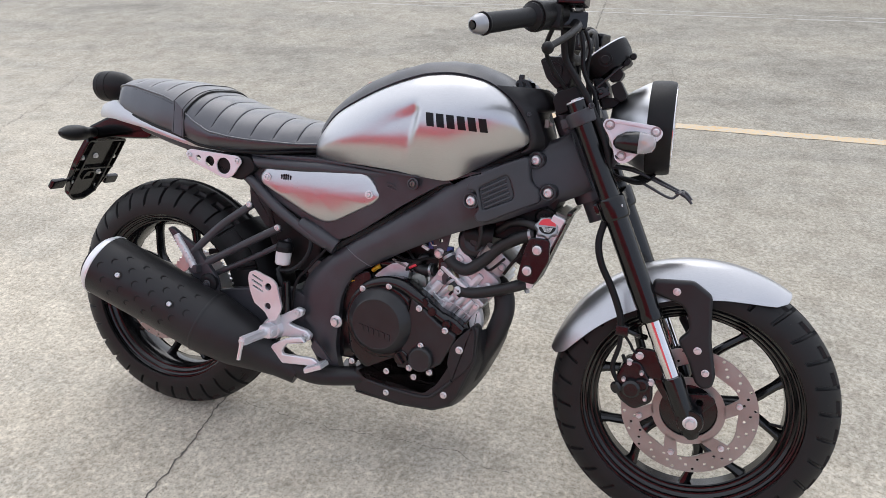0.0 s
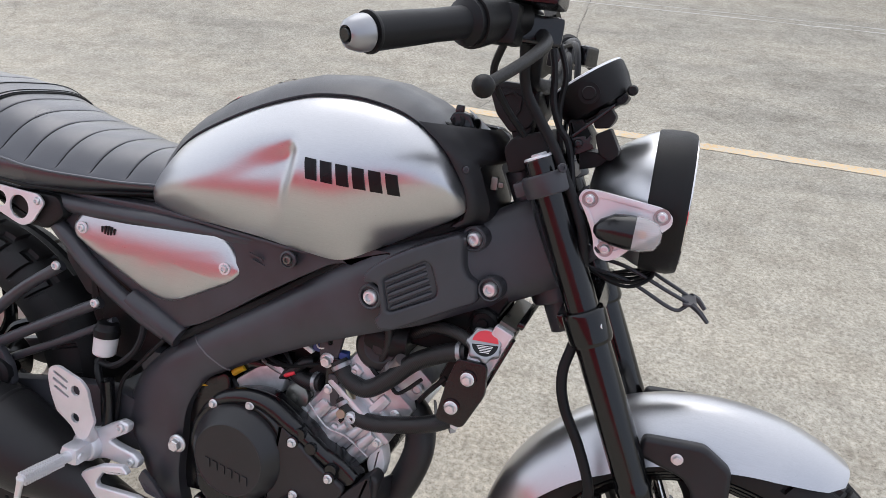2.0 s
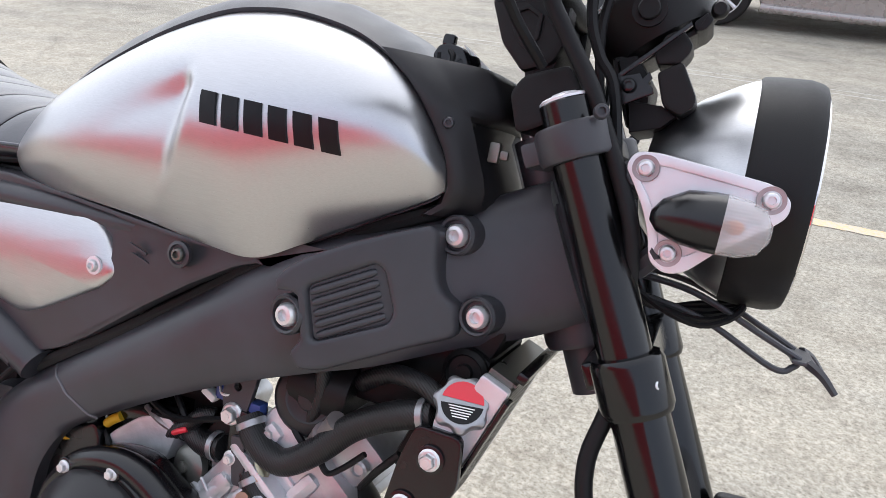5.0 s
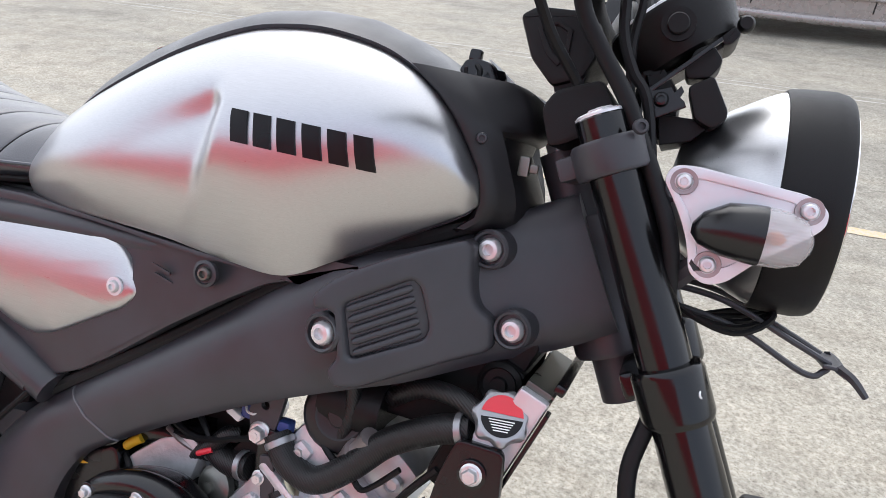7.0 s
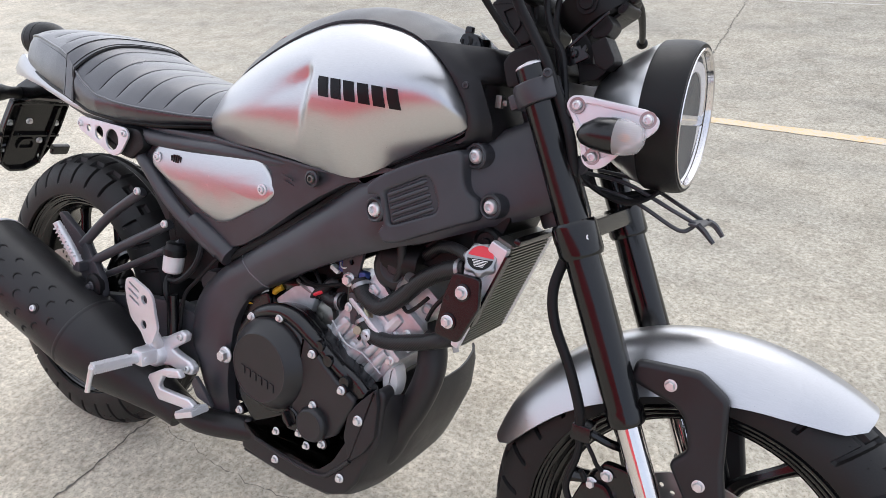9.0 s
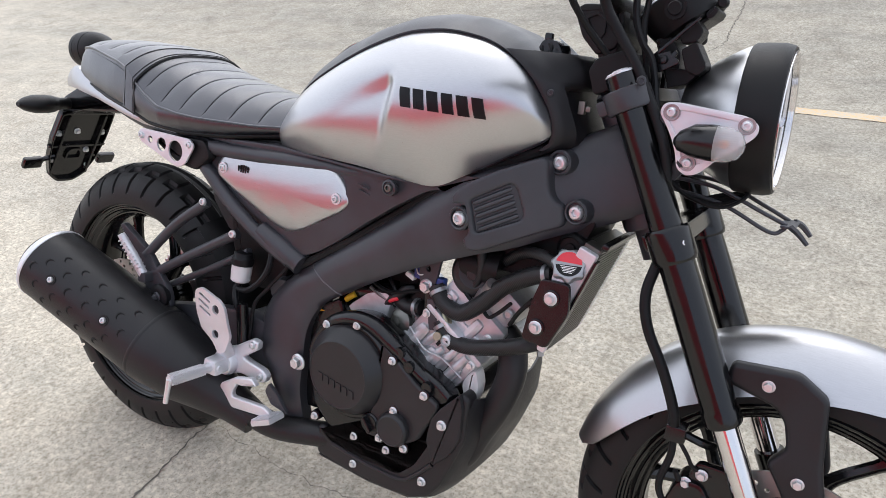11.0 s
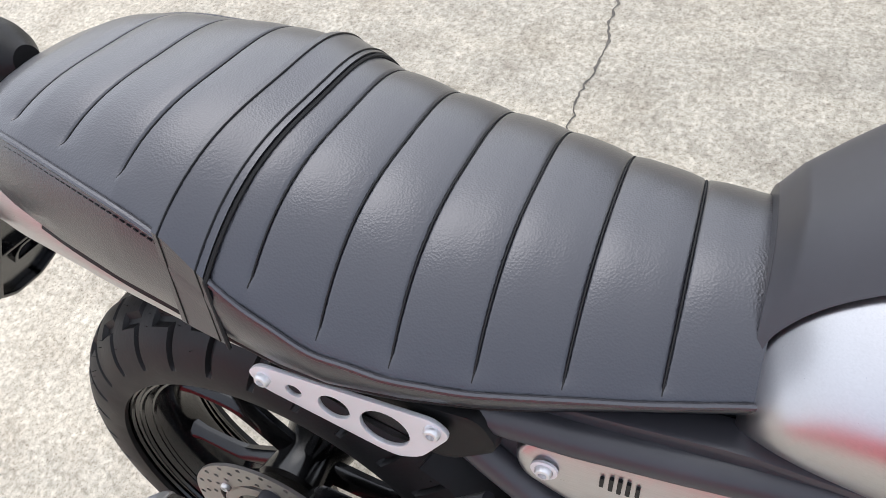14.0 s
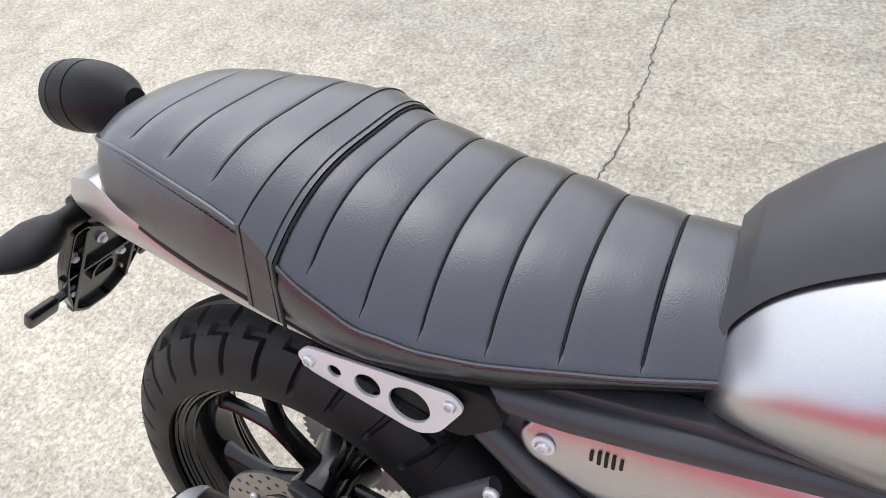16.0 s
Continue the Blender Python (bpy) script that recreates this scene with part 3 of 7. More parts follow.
FORKY = 0.104
fork = part("front_fork", turn(turned([(0.010, -0.125), (0.010, 0.125)], FRONT, (0, 1, 0), 16)), STEEL, bike, "gloss black upside-down fork on a steel axle")
for s in (-1, 1):
    part("fork_tube", turn(turned([(0.0195, 0.010), (0.0213, 0.012), (0.0213, 0.225), (0.0228, 0.240), (0.0236, 0.30), (0.0236, 0.43), (0.0225, 0.452), (0.0245, 0.456), (0.0245, 0.472), (0.022, 0.476)], along(0, s * FORKY), AXIS, 32)), GLOSS, fork, "gloss black fork tube")
    part("slider", turn(turned([(0.0165, 0.46), (0.0165, 0.62)], along(0, s * FORKY), AXIS, 28)), CHROME, fork, "chromed fork slider")
    part("axle_carrier", turn(join(turned([(0.0215, 0.600), (0.0225, 0.606), (0.0215, 0.65), (0.0195, 0.72), (0.012, 0.735)], along(0, s * FORKY), AXIS, 24),
                                   turned([(0.024, -0.018), (0.027, -0.012), (0.027, 0.012), (0.024, 0.018)], (1.338, s * FORKY, 0.2905), (0, 1, 0), 24))), GLOSS, fork)
    part("fork_cap", turn(join(turned([(0.0203, 0.012), (0.0203, 0.009), (0.0185, 0.0075)], along(0, s * FORKY), AXIS, 32), turned([(0.0115, 0.009), (0.0115, 0.0055), (0.010, 0.0045)], along(0, s * FORKY), AXIS, 6))), ALLOY, fork, "machined fork cap")
    bolt(fork, steered((1.338, s * (FORKY + 0.018), 0.2905)), 0.010, (0, s, 0))

upper_clamp = part("upper_yoke", turn(join(*[turned([(0.0285, 0.030), (0.0305, 0.033), (0.0305, 0.055), (0.0285, 0.058)], along(0, s * FORKY), AXIS, 28) for s in (-1, 1)],
                                           moved(block(-0.045, 0.022, -0.10, 0.10, -0.010, 0.010, 0.004), Matrix.Translation(along(0.043, 0)) @ Matrix.Rotation(radians(-25.8), 4, "Y")))), FRAME, bike, "satin black upper fork yoke")
lower_clamp = part("lower_yoke", turn(join(*[turned([(0.0265, 0.212), (0.0290, 0.217), (0.0290, 0.252), (0.0265, 0.258)], along(0, s * FORKY), AXIS, 28) for s in (-1, 1)],
                                           moved(block(-0.040, 0.018, -0.09, 0.09, -0.012, 0.012, 0.005), Matrix.Translation(along(0.228, 0)) @ Matrix.Rotation(radians(-25.8), 4, "Y")))), GLOSS, bike, "gloss black lower fork yoke")
for s in (-1, 1):
    bolt(upper_clamp, steered((1.066, s * 0.127, 0.90)), 0.006, (0.3, s, 0.1), "cap", FRAME)
    bolt(lower_clamp, steered((1.148, s * 0.121, 0.712)), 0.0045, (0.9, 0.5 * s, 0.4), "cap")
part("steering_stem", turn(turned([(0.022, 0.02), (0.022, 0.26)], along(0, 0) + Vector((-0.045, 0, -0.02)), AXIS, 20)), FRAME, upper_clamp)
bolt(upper_clamp, steered(along(0.026, 0) + Vector((-0.045, 0, -0.02))), 0.014, (-0.436, 0, 0.9))

# ---- front mudguard ----
def guard_rings(r0, a0, a1, half, drop, lift=0.0, n=40):
    rings = []
    for i in range(n + 1):
        t = i / n
        a = radians(a0 + (a1 - a0) * t)
        end = min(1.0, min(t, 1 - t) * 7)
        w = half * (0.62 + 0.38 * math.sqrt(end))
        row = []
        for k in range(17):
            s = k / 8 - 1
            r = r0 + lift - drop * (0.22 + 0.78 * math.sqrt(min(1.0, min(t * 2.6, (1 - t) * 3.2)))) * abs(s) ** 2.8
            row.append((FRONT.x + r * math.cos(a), w * s, FRONT.z + r * math.sin(a)))
        rings.append(row)
    return rings


def shell(rings, thick):
    """A sheet with thickness, as a closed skin."""
    bm = loft(rings, False, False)
    bmesh.ops.recalc_face_normals(bm, faces=bm.faces[:])
    geom = bmesh.ops.solidify(bm, geom=bm.faces[:], thickness=thick)
    return bm


mudguard = part("front_mudguard", turn(shell(guard_rings(0.315, 167, 59, 0.070, 0.074), 0.003)), SILVER, bike, "brushed silver front mudguard")
bracket_line = [(1.229, 0.568), (1.307, 0.575), (1.344, 0.551), (1.355, 0.461), (1.374, 0.385), (1.370, 0.362), (1.352, 0.355), (1.336, 0.366), (1.317, 0.411), (1.292, 0.449), (1.311, 0.473), (1.302, 0.508), (1.288, 0.524), (1.250, 0.534), (1.226, 0.540)]
for s in (-1, 1):
    stay = part("mudguard_bracket", turn(plate(fillet(bracket_line, 0.008), s * 0.076, s * 0.096, (), 0.0075, None, 3)), PLASTIC, mudguard, "matt black plastic mudguard bracket")
    for x_, z_ in ((1.332, 0.435), (1.353, 0.391), (1.276, 0.550)):
        bolt(mudguard, steered((x_, s * 0.094, z_)), 0.0062, (0, s, 0))

# ---- front brake ----
caliper = part("front_caliper", turn(join(plate(fillet([(1.18, 0.345), (1.195, 0.39), (1.225, 0.395), (1.255, 0.35), (1.262, 0.31), (1.225, 0.285), (1.19, 0.305)], 0.012), -0.105, -0.05, (), 0.008),
                                          turned([(0.017, 0), (0.019, 0.004), (0.019, 0.016), (0.014, 0.02)], (1.215, -0.10, 0.335), (0, -1, 0), 20),
                                          turned([(0.012, 0), (0.013, 0.012), (0.009, 0.016)], (1.19, -0.098, 0.33), (-0.5, -1, 0), 16),
                                          plate(fillet([(1.20, 0.38), (1.215, 0.42), (1.25, 0.42), (1.285, 0.40), (1.28, 0.36), (1.25, 0.36)], 0.008), -0.098, -0.085, (), 0.003))), COVER, bike, "black front brake caliper")
for p in ((1.205, 0.387), (1.223, 0.405), (1.252, 0.352)):
    bolt(caliper, steered((p[0], -0.1, p[1])), 0.0058)
part("brake_hose", turn(tube([(1.085, -0.085, 0.79), (1.118, -0.10, 0.70), (1.112, -0.108, 0.635), (1.122, -0.11, 0.59), (1.15, -0.11, 0.54), (1.172, -0.108, 0.49), (1.178, -0.104, 0.46)], 0.0072, 10)), RUBBER, caliper)
part("brake_hose", turn(tube([(1.178, -0.104, 0.46), (1.18, -0.1, 0.42), (1.172, -0.1, 0.37), (1.19, -0.1, 0.335)], 0.005, 8)), RUBBER, caliper)
part("carrier", turn(join(plate(fillet([(1.235, 0.405), (1.262, 0.412), (1.300, 0.372), (1.306, 0.330), (1.285, 0.315), (1.262, 0.345)], 0.006), -0.092, -0.080, [ring2(1.272, 0.368, 0.008, 12)], 0.002),
                          plate(fillet([(1.30, 0.33), (1.37, 0.345), (1.385, 0.33), (1.36, 0.30), (1.31, 0.285)], 0.008), -0.086, -0.078, [ring2(1.352, 0.322, 0.007, 12)], 0.002))), COVER, caliper)
for x_, z_ in ((1.198, 0.352), (1.232, 0.372), (1.245, 0.318)):
    part("pad_pin", turn(turned([(0.0045, 0.0), (0.0045, 0.010), (0.0035, 0.012)], (x_, -0.104, z_), (0, -1, 0), 10)), STEEL, caliper)
part("bleed_nipple", turn(tube([(1.196, -0.10, 0.388), (1.190, -0.106, 0.402)], [0.0045, 0.0035], 10, 1)), RUBBER, caliper)
part("piston_boss", turn(turned([(0.015, 0), (0.016, 0.004), (0.014, 0.012), (0.010, 0.013), (0.009, 0.010), (0.001, 0.010)], (1.235, -0.10, 0.345), (0, -1, 0), 20)), COVER, caliper)
part("sensor_wire", turn(tube([(1.178, -0.10, 0.455), (1.20, -0.105, 0.43), (1.215, -0.10, 0.41), (1.26, -0.09, 0.40), (1.30, -0.085, 0.36)], 0.003, 8)), RUBBER, caliper)
part("hose_clamp", turn(join(block(1.168, 1.195, -0.112, -0.085, 0.443, 0.466, 0.004), tube([(1.19, -0.1, 0.455), (1.215, -0.09, 0.445), (1.23, -0.08, 0.44)], 0.006, 8, 3))), COVER, caliper)

# ---- headlamp ----
LAMP = Vector((1.165, 0, 0.865))
lamp = part("headlamp", placed(turned([(0.089, 0.009), (0.0935, 0.0095), (0.0952, 0.012), (0.0962, 0.024), (0.0962, 0.046), (0.0940, 0.055), (0.092, 0.058), (0.0885, 0.058), (0.0875, 0.048)], LAMP, (1, 0, 0.04), 64)), MATT, bike, "round headlamp with matt black ring and brushed silver shell")
part("shell", placed(turned([(0.02, -0.070), (0.042, -0.066), (0.056, -0.053), (0.073, -0.030), (0.086, -0.006), (0.0905, 0.004), (0.0925, 0.0105)], LAMP, (1, 0, 0.04), 64)), POLISHED, lamp, "brushed silver headlamp shell")
part("trim_ring", placed(turned([(0.0875, 0.050), (0.0880, 0.0592), (0.0868, 0.0602), (0.0840, 0.0590), (0.082, 0.052)], LAMP, (1, 0, 0.04), 64, False)), CHROME, lamp, "chromed rim")
part("reflector", placed(join(turned([(0.02, 0.018), (0.05, 0.026), (0.075, 0.040), (0.0855, 0.054)], LAMP, (1, 0, 0.04), 48, False), turned([(0.02, 0.018), (0.001, 0.018)], LAMP, (1, 0, 0.04), 24, False))), CHROME, lamp)
part("light_bar", placed(moved(join(block(-0.012, 0.008, -0.084, 0.084, -0.007, 0.007, 0.003), *[block(-0.010, 0.002, y - 0.002, y + 0.002, -0.07, 0.07, 0.001) for y in (-0.045, -0.015, 0.015, 0.045)]), Matrix.Translation(LAMP + Vector((0.043, 0, 0))))), CHROME, lamp, "chromed divider of the reflector")
part("day_light", placed(moved(turned([(0.060, 0.0), (0.060, 0.006), (0.072, 0.008), (0.074, 0.0)], (0, 0, 0), (1, 0, 0), 48, False), Matrix.Translation(LAMP + Vector((0.042, 0, 0))))), WHITE, lamp)
part("lens", placed(turned([(0.085, 0.055), (0.078, 0.0575), (0.06, 0.0605), (0.03, 0.0625), (0.0005, 0.063)], LAMP, (1, 0, 0.04), 64, False)), CLEAR, lamp, "clear headlamp glass")

tri_line = [(1.091, 0.866), (1.096, 0.878), (1.112, 0.880), (1.194, 0.872), (1.207, 0.863), (1.207, 0.852), (1.199, 0.843), (1.170, 0.820), (1.150, 0.798), (1.136, 0.793), (1.123, 0.800), (1.118, 0.820), (1.111, 0.836), (1.102, 0.851)]
for s in (-1, 1):
    inner_ = [(1.145 + (x - 1.145) * 0.80, 0.845 + (z - 0.845) * 0.74) for x, z in tri_line]
    hanger = part("lamp_bracket", placed(plate(fillet(tri_line, 0.010, 4), s * 0.108, s * 0.1105, (), 0.0010)), ALLOY, lamp, "pinkish satin aluminium bracket plate")
    part("bracket_rim", placed(plate(fillet(tri_line, 0.010, 4), s * 0.1095, s * 0.1128, [fillet(inner_, 0.006, 3)], 0.0014)), ALLOY, lamp)
    for p in ((1.106, 0.867), (1.194, 0.861), (1.135, 0.809)):
        bolt(lamp, Vector((p[0], s * 0.1130, p[1])), 0.0060, (0, s, 0), "cap")
        # a darker metal ring stands in for the shade of the bolt recess
        part("recess_shade", turned([(0.0102, -0.0005), (0.0098, 0.0006), (0.0068, 0.0004)], (p[0], s * 0.1128, p[1]), (0, s, 0), 24, False), SOLENOID, lamp)
    part("bracket_stay", tube([(1.10, s * 0.108, 0.86), (1.085, s * 0.095, 0.85), (1.07, s * 0.09, 0.84)], 0.009, 8, 3), FRAME, lamp)
    part("bracket_stay", tube([(1.13, s * 0.108, 0.81), (1.115, s * 0.09, 0.79)], 0.009, 8, 3), FRAME, lamp)
    part("bracket_stay", tube([(1.19, s * 0.108, 0.861), (1.19, s * 0.085, 0.861)], 0.008, 8, 2), FRAME, lamp)
    body = [(1.118, 0.835, 0.004, 0.004), (1.124, 0.836, 0.012, 0.012), (1.140, 0.838, 0.0195, 0.018), (1.158, 0.838, 0.0215, 0.020), (1.166, 0.838, 0.0215, 0.0205)]
    rings = [[(x, s * (0.128 + b * math.sin(t)), z + a * math.cos(t)) for t in (2 * math.pi * k / 20 for k in range(20))] for x, z, a, b in body]
    sig = part("turn_signal", placed(join(loft(rings), tube([(1.145, s * 0.112, 0.838), (1.145, s * 0.125, 0.838)], 0.012, 12, 2))), COVER, lamp, "small black turn signal with clear lens")
    lens = [(1.166, 0.838, 0.0215, 0.0205), (1.18, 0.838, 0.0205, 0.0195), (1.192, 0.838, 0.016, 0.015), (1.198, 0.838, 0.006, 0.006)]
    rings = [[(x, s * (0.128 + b * math.sin(t)), z + a * math.cos(t)) for t in (2 * math.pi * k / 20 for k in range(20))] for x, z, a, b in lens]
    part("signal_lens", placed(loft(rings)), LENS, lamp, "clear ribbed signal lens")
    part("bulb", placed(turned([(0.002, -0.004), (0.004, 0.0), (0.0055, 0.004), (0.0042, 0.009), (0.001, 0.011)], (1.170, s * 0.128, 0.838), (1, 0, 0), 14)), AMBER, lamp, "amber bulb")

# number-plate stay under the headlamp
stay = part("front_stay", placed(join(tube([(1.10, -0.03, 0.78), (1.16, -0.03, 0.775), (1.222, -0.026, 0.752), (1.252, -0.02, 0.740)], 0.0028, 8), tube([(1.10, 0.03, 0.78), (1.16, 0.03, 0.775), (1.222, 0.026, 0.752), (1.252, 0.02, 0.740)], 0.0028, 8),
                                    tube([(1.10, -0.03, 0.765), (1.17, -0.03, 0.755), (1.232, -0.026, 0.729), (1.248, -0.022, 0.733), (1.252, -0.02, 0.740)], 0.0028, 8),
                                    block(1.245, 1.264, -0.030, 0.030, 0.737, 0.7405, 0.0015), tube([(1.258, -0.026, 0.739), (1.268, -0.034, 0.734), (1.280, -0.032, 0.722)], [0.0045, 0.004, 0.003], 6, 3), tube([(1.258, 0.026, 0.739), (1.268, 0.034, 0.734), (1.280, 0.032, 0.722)], [0.0045, 0.004, 0.003], 6, 3))), FRAME, bike, "thin black wire number plate stay")
part("wiring", placed(join(*[tube([(1.09, -0.05 + 0.012 * k, 0.80), (1.12, -0.06 + 0.014 * k, 0.768 - 0.004 * k), (1.17, -0.05 + 0.012 * k, 0.752 + 0.003 * k), (1.20, -0.03 + 0.01 * k, 0.772), (1.17, -0.02, 0.79)], 0.0028, 6) for k in range(5)])), RUBBER, stay)

# ---- handlebar and controls ----
bar_pts = [(0.905, 0.41, 1.012), (0.955, 0.30, 1.038), (1.0, 0.20, 1.062), (1.015, 0.16, 1.06), (1.008, 0.11, 1.015), (1.005, 0.07, 0.995), (1.005, -0.07, 0.995), (1.008, -0.11, 1.015), (1.015, -0.16, 1.06), (1.0, -0.20, 1.062), (0.955, -0.30, 1.038), (0.905, -0.41, 1.012)]
handlebar = part("handlebar", placed(tube(bar_pts, 0.011, 14, 5)), MATT, bike, "matt black tubular handlebar")
for s in (-1, 1):
    a, b = Vector((0.968, s * 0.275, 1.044)), Vector((0.913, s * 0.395, 1.0155))
    way = (b - a).normalized()
    L_ = (b - a).length
    part("grip", placed(turned([(0.021, -0.004), (0.024, 0.0), (0.024, 0.006), (0.0165, 0.012), (0.0158, 0.05), (0.0165, L_ * 0.6), (0.017, L_ - 0.006), (0.019, L_ - 0.003), (0.019, L_)], a, way, 24)), RUBBER, handlebar, "ribbed black rubber grip")
    part("bar_end", placed(join(turned([(0.014, L_), (0.0165, L_ + 0.003), (0.0165, L_ + 0.010), (0.013, L_ + 0.021), (0.008, L_ + 0.025), (0.007, L_ + 0.022)], a, way, 28))), CAPMETAL, handlebar, "rounded aluminium bar end weight")
    part("bar_end_screw", placed(turned([(0.0068, L_ + 0.022), (0.0055, L_ + 0.0265)], a, way, 12)), COVER, handlebar)
    part("switch_housing", placed(join(turned([(0.017, -0.085), (0.023, -0.08), (0.0245, -0.03), (0.027, -0.008), (0.027, -0.001), (0.02, 0.0)], a, way, 20),
                                     moved(block(-0.022, 0.024, -0.02, 0.02, -0.026, 0.016, 0.006), Matrix.Translation(a - way * 0.05)))), MATT, handlebar, "matt black switch housing")
    lever = part("lever", placed(tube([(1.03, s * 0.20, 1.045), (1.045, s * 0.255, 1.032), (1.037, s * 0.32, 1.008), (1.022, s * 0.387, 0.984)], [0.008, 0.0072, 0.006, 0.0055], 10, 5)), MATT, handlebar, "black alloy hand lever")
    part("lever_ball", placed(turned([(0.001, -0.0105), (0.006, -0.009), (0.0097, -0.0042), (0.0105, 0.0), (0.0097, 0.0042), (0.006, 0.009), (0.001, 0.0105)], (1.022, s * 0.387, 0.984), (0, 1, 0), 16)), MATT, handlebar)
    part("lever_perch", placed(moved(block(-0.025, 0.04, -0.022, 0.022, -0.016, 0.016, 0.006), Matrix.Translation((1.008, s * 0.19, 1.05)) @ Matrix.Rotation(s * radians(-20), 4, "Z"))), COVER, handlebar)
part("master_cylinder", placed(join(moved(block(-0.022, 0.03, -0.035, 0.03, -0.012, 0.03, 0.006), Matrix.Translation((1.02, -0.205, 1.085))), tube([(1.03, -0.17, 1.075), (1.035, -0.15, 1.06)], 0.009, 8, 2))), COVER, handlebar, "black brake master cylinder")
for s in (-1, 1):
    part("bar_riser", plate(fillet([(0.982, 0.995), (1.012, 0.998), (1.014, 0.96), (1.008, 0.925), (0.988, 0.915), (0.976, 0.95)], 0.008), s * 0.045 - 0.015, s * 0.045 + 0.015, (), 0.005), MATT, handlebar, "matt black handlebar riser")
shroud = part("ignition_shroud", placed(join(plate(fillet([(0.981, 0.908), (0.990, 0.924), (1.027, 0.938), (1.039, 0.921), (1.046, 0.905), (1.006, 0.880), (0.993, 0.876)], 0.006), -0.082, 0.075, (), 0.005),
                                            plate(fillet([(0.944, 0.985), (0.958, 0.994), (1.001, 0.994), (1.008, 0.972), (1.016, 0.957), (1.008, 0.938), (0.983, 0.928), (0.960, 0.950)], 0.005), -0.066, 0.066, (), 0.006), plate([(0.962, 0.976), (0.979, 0.983), (0.993, 0.976), (0.993, 0.957), (0.985, 0.945), (0.974, 0.953)], -0.069, -0.060, ([(0.967, 0.974), (0.979, 0.979), (0.989, 0.974), (0.989, 0.959), (0.985, 0.951), (0.978, 0.957)],), 0.001))), MATT, bike, "matt black plastic cover at the steering head")

cables = part("cable", placed(tube([(0.985, -0.19, 1.066), (1.0, -0.15, 1.045), (1.004, -0.115, 0.990), (1.026, -0.11, 0.955), (1.051, -0.11, 0.922), (1.071, -0.11, 0.888), (1.092, -0.11, 0.850), (1.107, -0.11, 0.815), (1.115, -0.10, 0.76)], 0.0068, 12)), RUBBER, handlebar, "thick black cable sleeve")
part("cable", placed(tube([(0.99, -0.19, 1.075), (1.014, -0.10, 1.066), (1.030, -0.085, 1.020), (1.037, -0.085, 0.975), (1.050, -0.085, 0.946), (1.068, -0.085, 0.918), (1.092, -0.09, 0.82)], 0.0045, 8)), RUBBER, handlebar)
part("cable", placed(tube([(0.995, -0.16, 1.07), (1.020, -0.09, 1.062), (1.044, -0.075, 1.015), (1.044, -0.07, 0.965), (1.056, -0.06, 0.90)], 0.004, 8)), RUBBER, handlebar)
part("cable", placed(tube([(0.99, -0.2, 1.035), (0.975, -0.17, 1.0), (0.985, -0.13, 0.965), (1.01, -0.1, 0.93)], 0.0045, 8)), RUBBER, handlebar)
part("cable", placed(tube([(1.00, 0.17, 1.06), (1.03, 0.09, 1.055), (1.045, 0.06, 0.98), (1.05, 0.05, 0.88), (1.04, 0.02, 0.82)], 0.005, 8)), RUBBER, handlebar)
part("cable", placed(tube([(1.0, 0.19, 1.045), (1.02, 0.10, 1.04), (1.035, 0.07, 0.96), (1.04, 0.06, 0.86)], 0.004, 8)), RUBBER, handlebar)

# round instrument
gm = Matrix.Translation((1.073, 0, 0.995)) @ Matrix.Rotation(radians(-38), 4, "Y")
gauge = part("instrument", placed(moved(turned([(0.040, -0.028), (0.048, -0.024), (0.0535, 0.0), (0.0545, 0.016), (0.053, 0.020), (0.048, 0.0205)], (0, 0, 0), (0, 0, 1), 48), gm)), MATT, bike, "round matt black digital instrument")
part("dial", placed(moved(turned([(0.049, 0.0195), (0.048, 0.0215), (0.001, 0.022)], (0, 0, 0), (0, 0, 1), 48), gm)), CARGLASS, gauge)
part("bezel", placed(moved(turned([(0.0485, 0.0205), (0.0500, 0.0230), (0.0525, 0.0222), (0.0535, 0.018)], (0, 0, 0), (0, 0, 1), 48, False), gm)), ALLOY, gauge, "thin silver bezel")
part("side_button", placed(turned([(0.014, 0), (0.014, 0.003), (0.009, 0.003), (0.009, 0.006), (0.008, 0.007)], (1.075, -0.0525, 0.993), (0, -1, 0), 20)), MATT, gauge)
part("mount", placed(join(moved(block(-0.03, 0.035, -0.03, 0.03, -0.034, -0.029, 0.002), gm), moved(turned([(0.005, -0.006), (0.007, -0.003), (0.007, 0.004), (0.005, 0.007)], (0.048, -0.03, -0.026), (0, 1, 0), 16), gm), plate(fillet([(1.05, 0.955), (1.07, 0.962), (1.088, 0.94), (1.090, 0.908), (1.075, 0.898), (1.060, 0.93)], 0.004), -0.036, 0.036, (), 0.006))), MATT, gauge)
part("relay_box", placed(plate(fillet([(1.093, 0.943), (1.111, 0.954), (1.127, 0.928), (1.127, 0.921), (1.118, 0.912), (1.103, 0.918)], 0.004), -0.068, -0.03, (), 0.003)), MATT, gauge)
part("stay_plate", placed(plate([(1.060, 0.933), (1.081, 0.940), (1.084, 0.936), (1.088, 0.942), (1.091, 0.938), (1.089, 0.933), (1.093, 0.930), (1.095, 0.926), (1.072, 0.913), (1.066, 0.915)], -0.072, -0.066, (), 0.001)), COVER, gauge)
part("strut", placed(plate([(1.061, 0.935), (1.110, 0.984), (1.112, 0.981), (1.064, 0.932)], -0.070, -0.066, (), 0.001)), COVER, gauge)
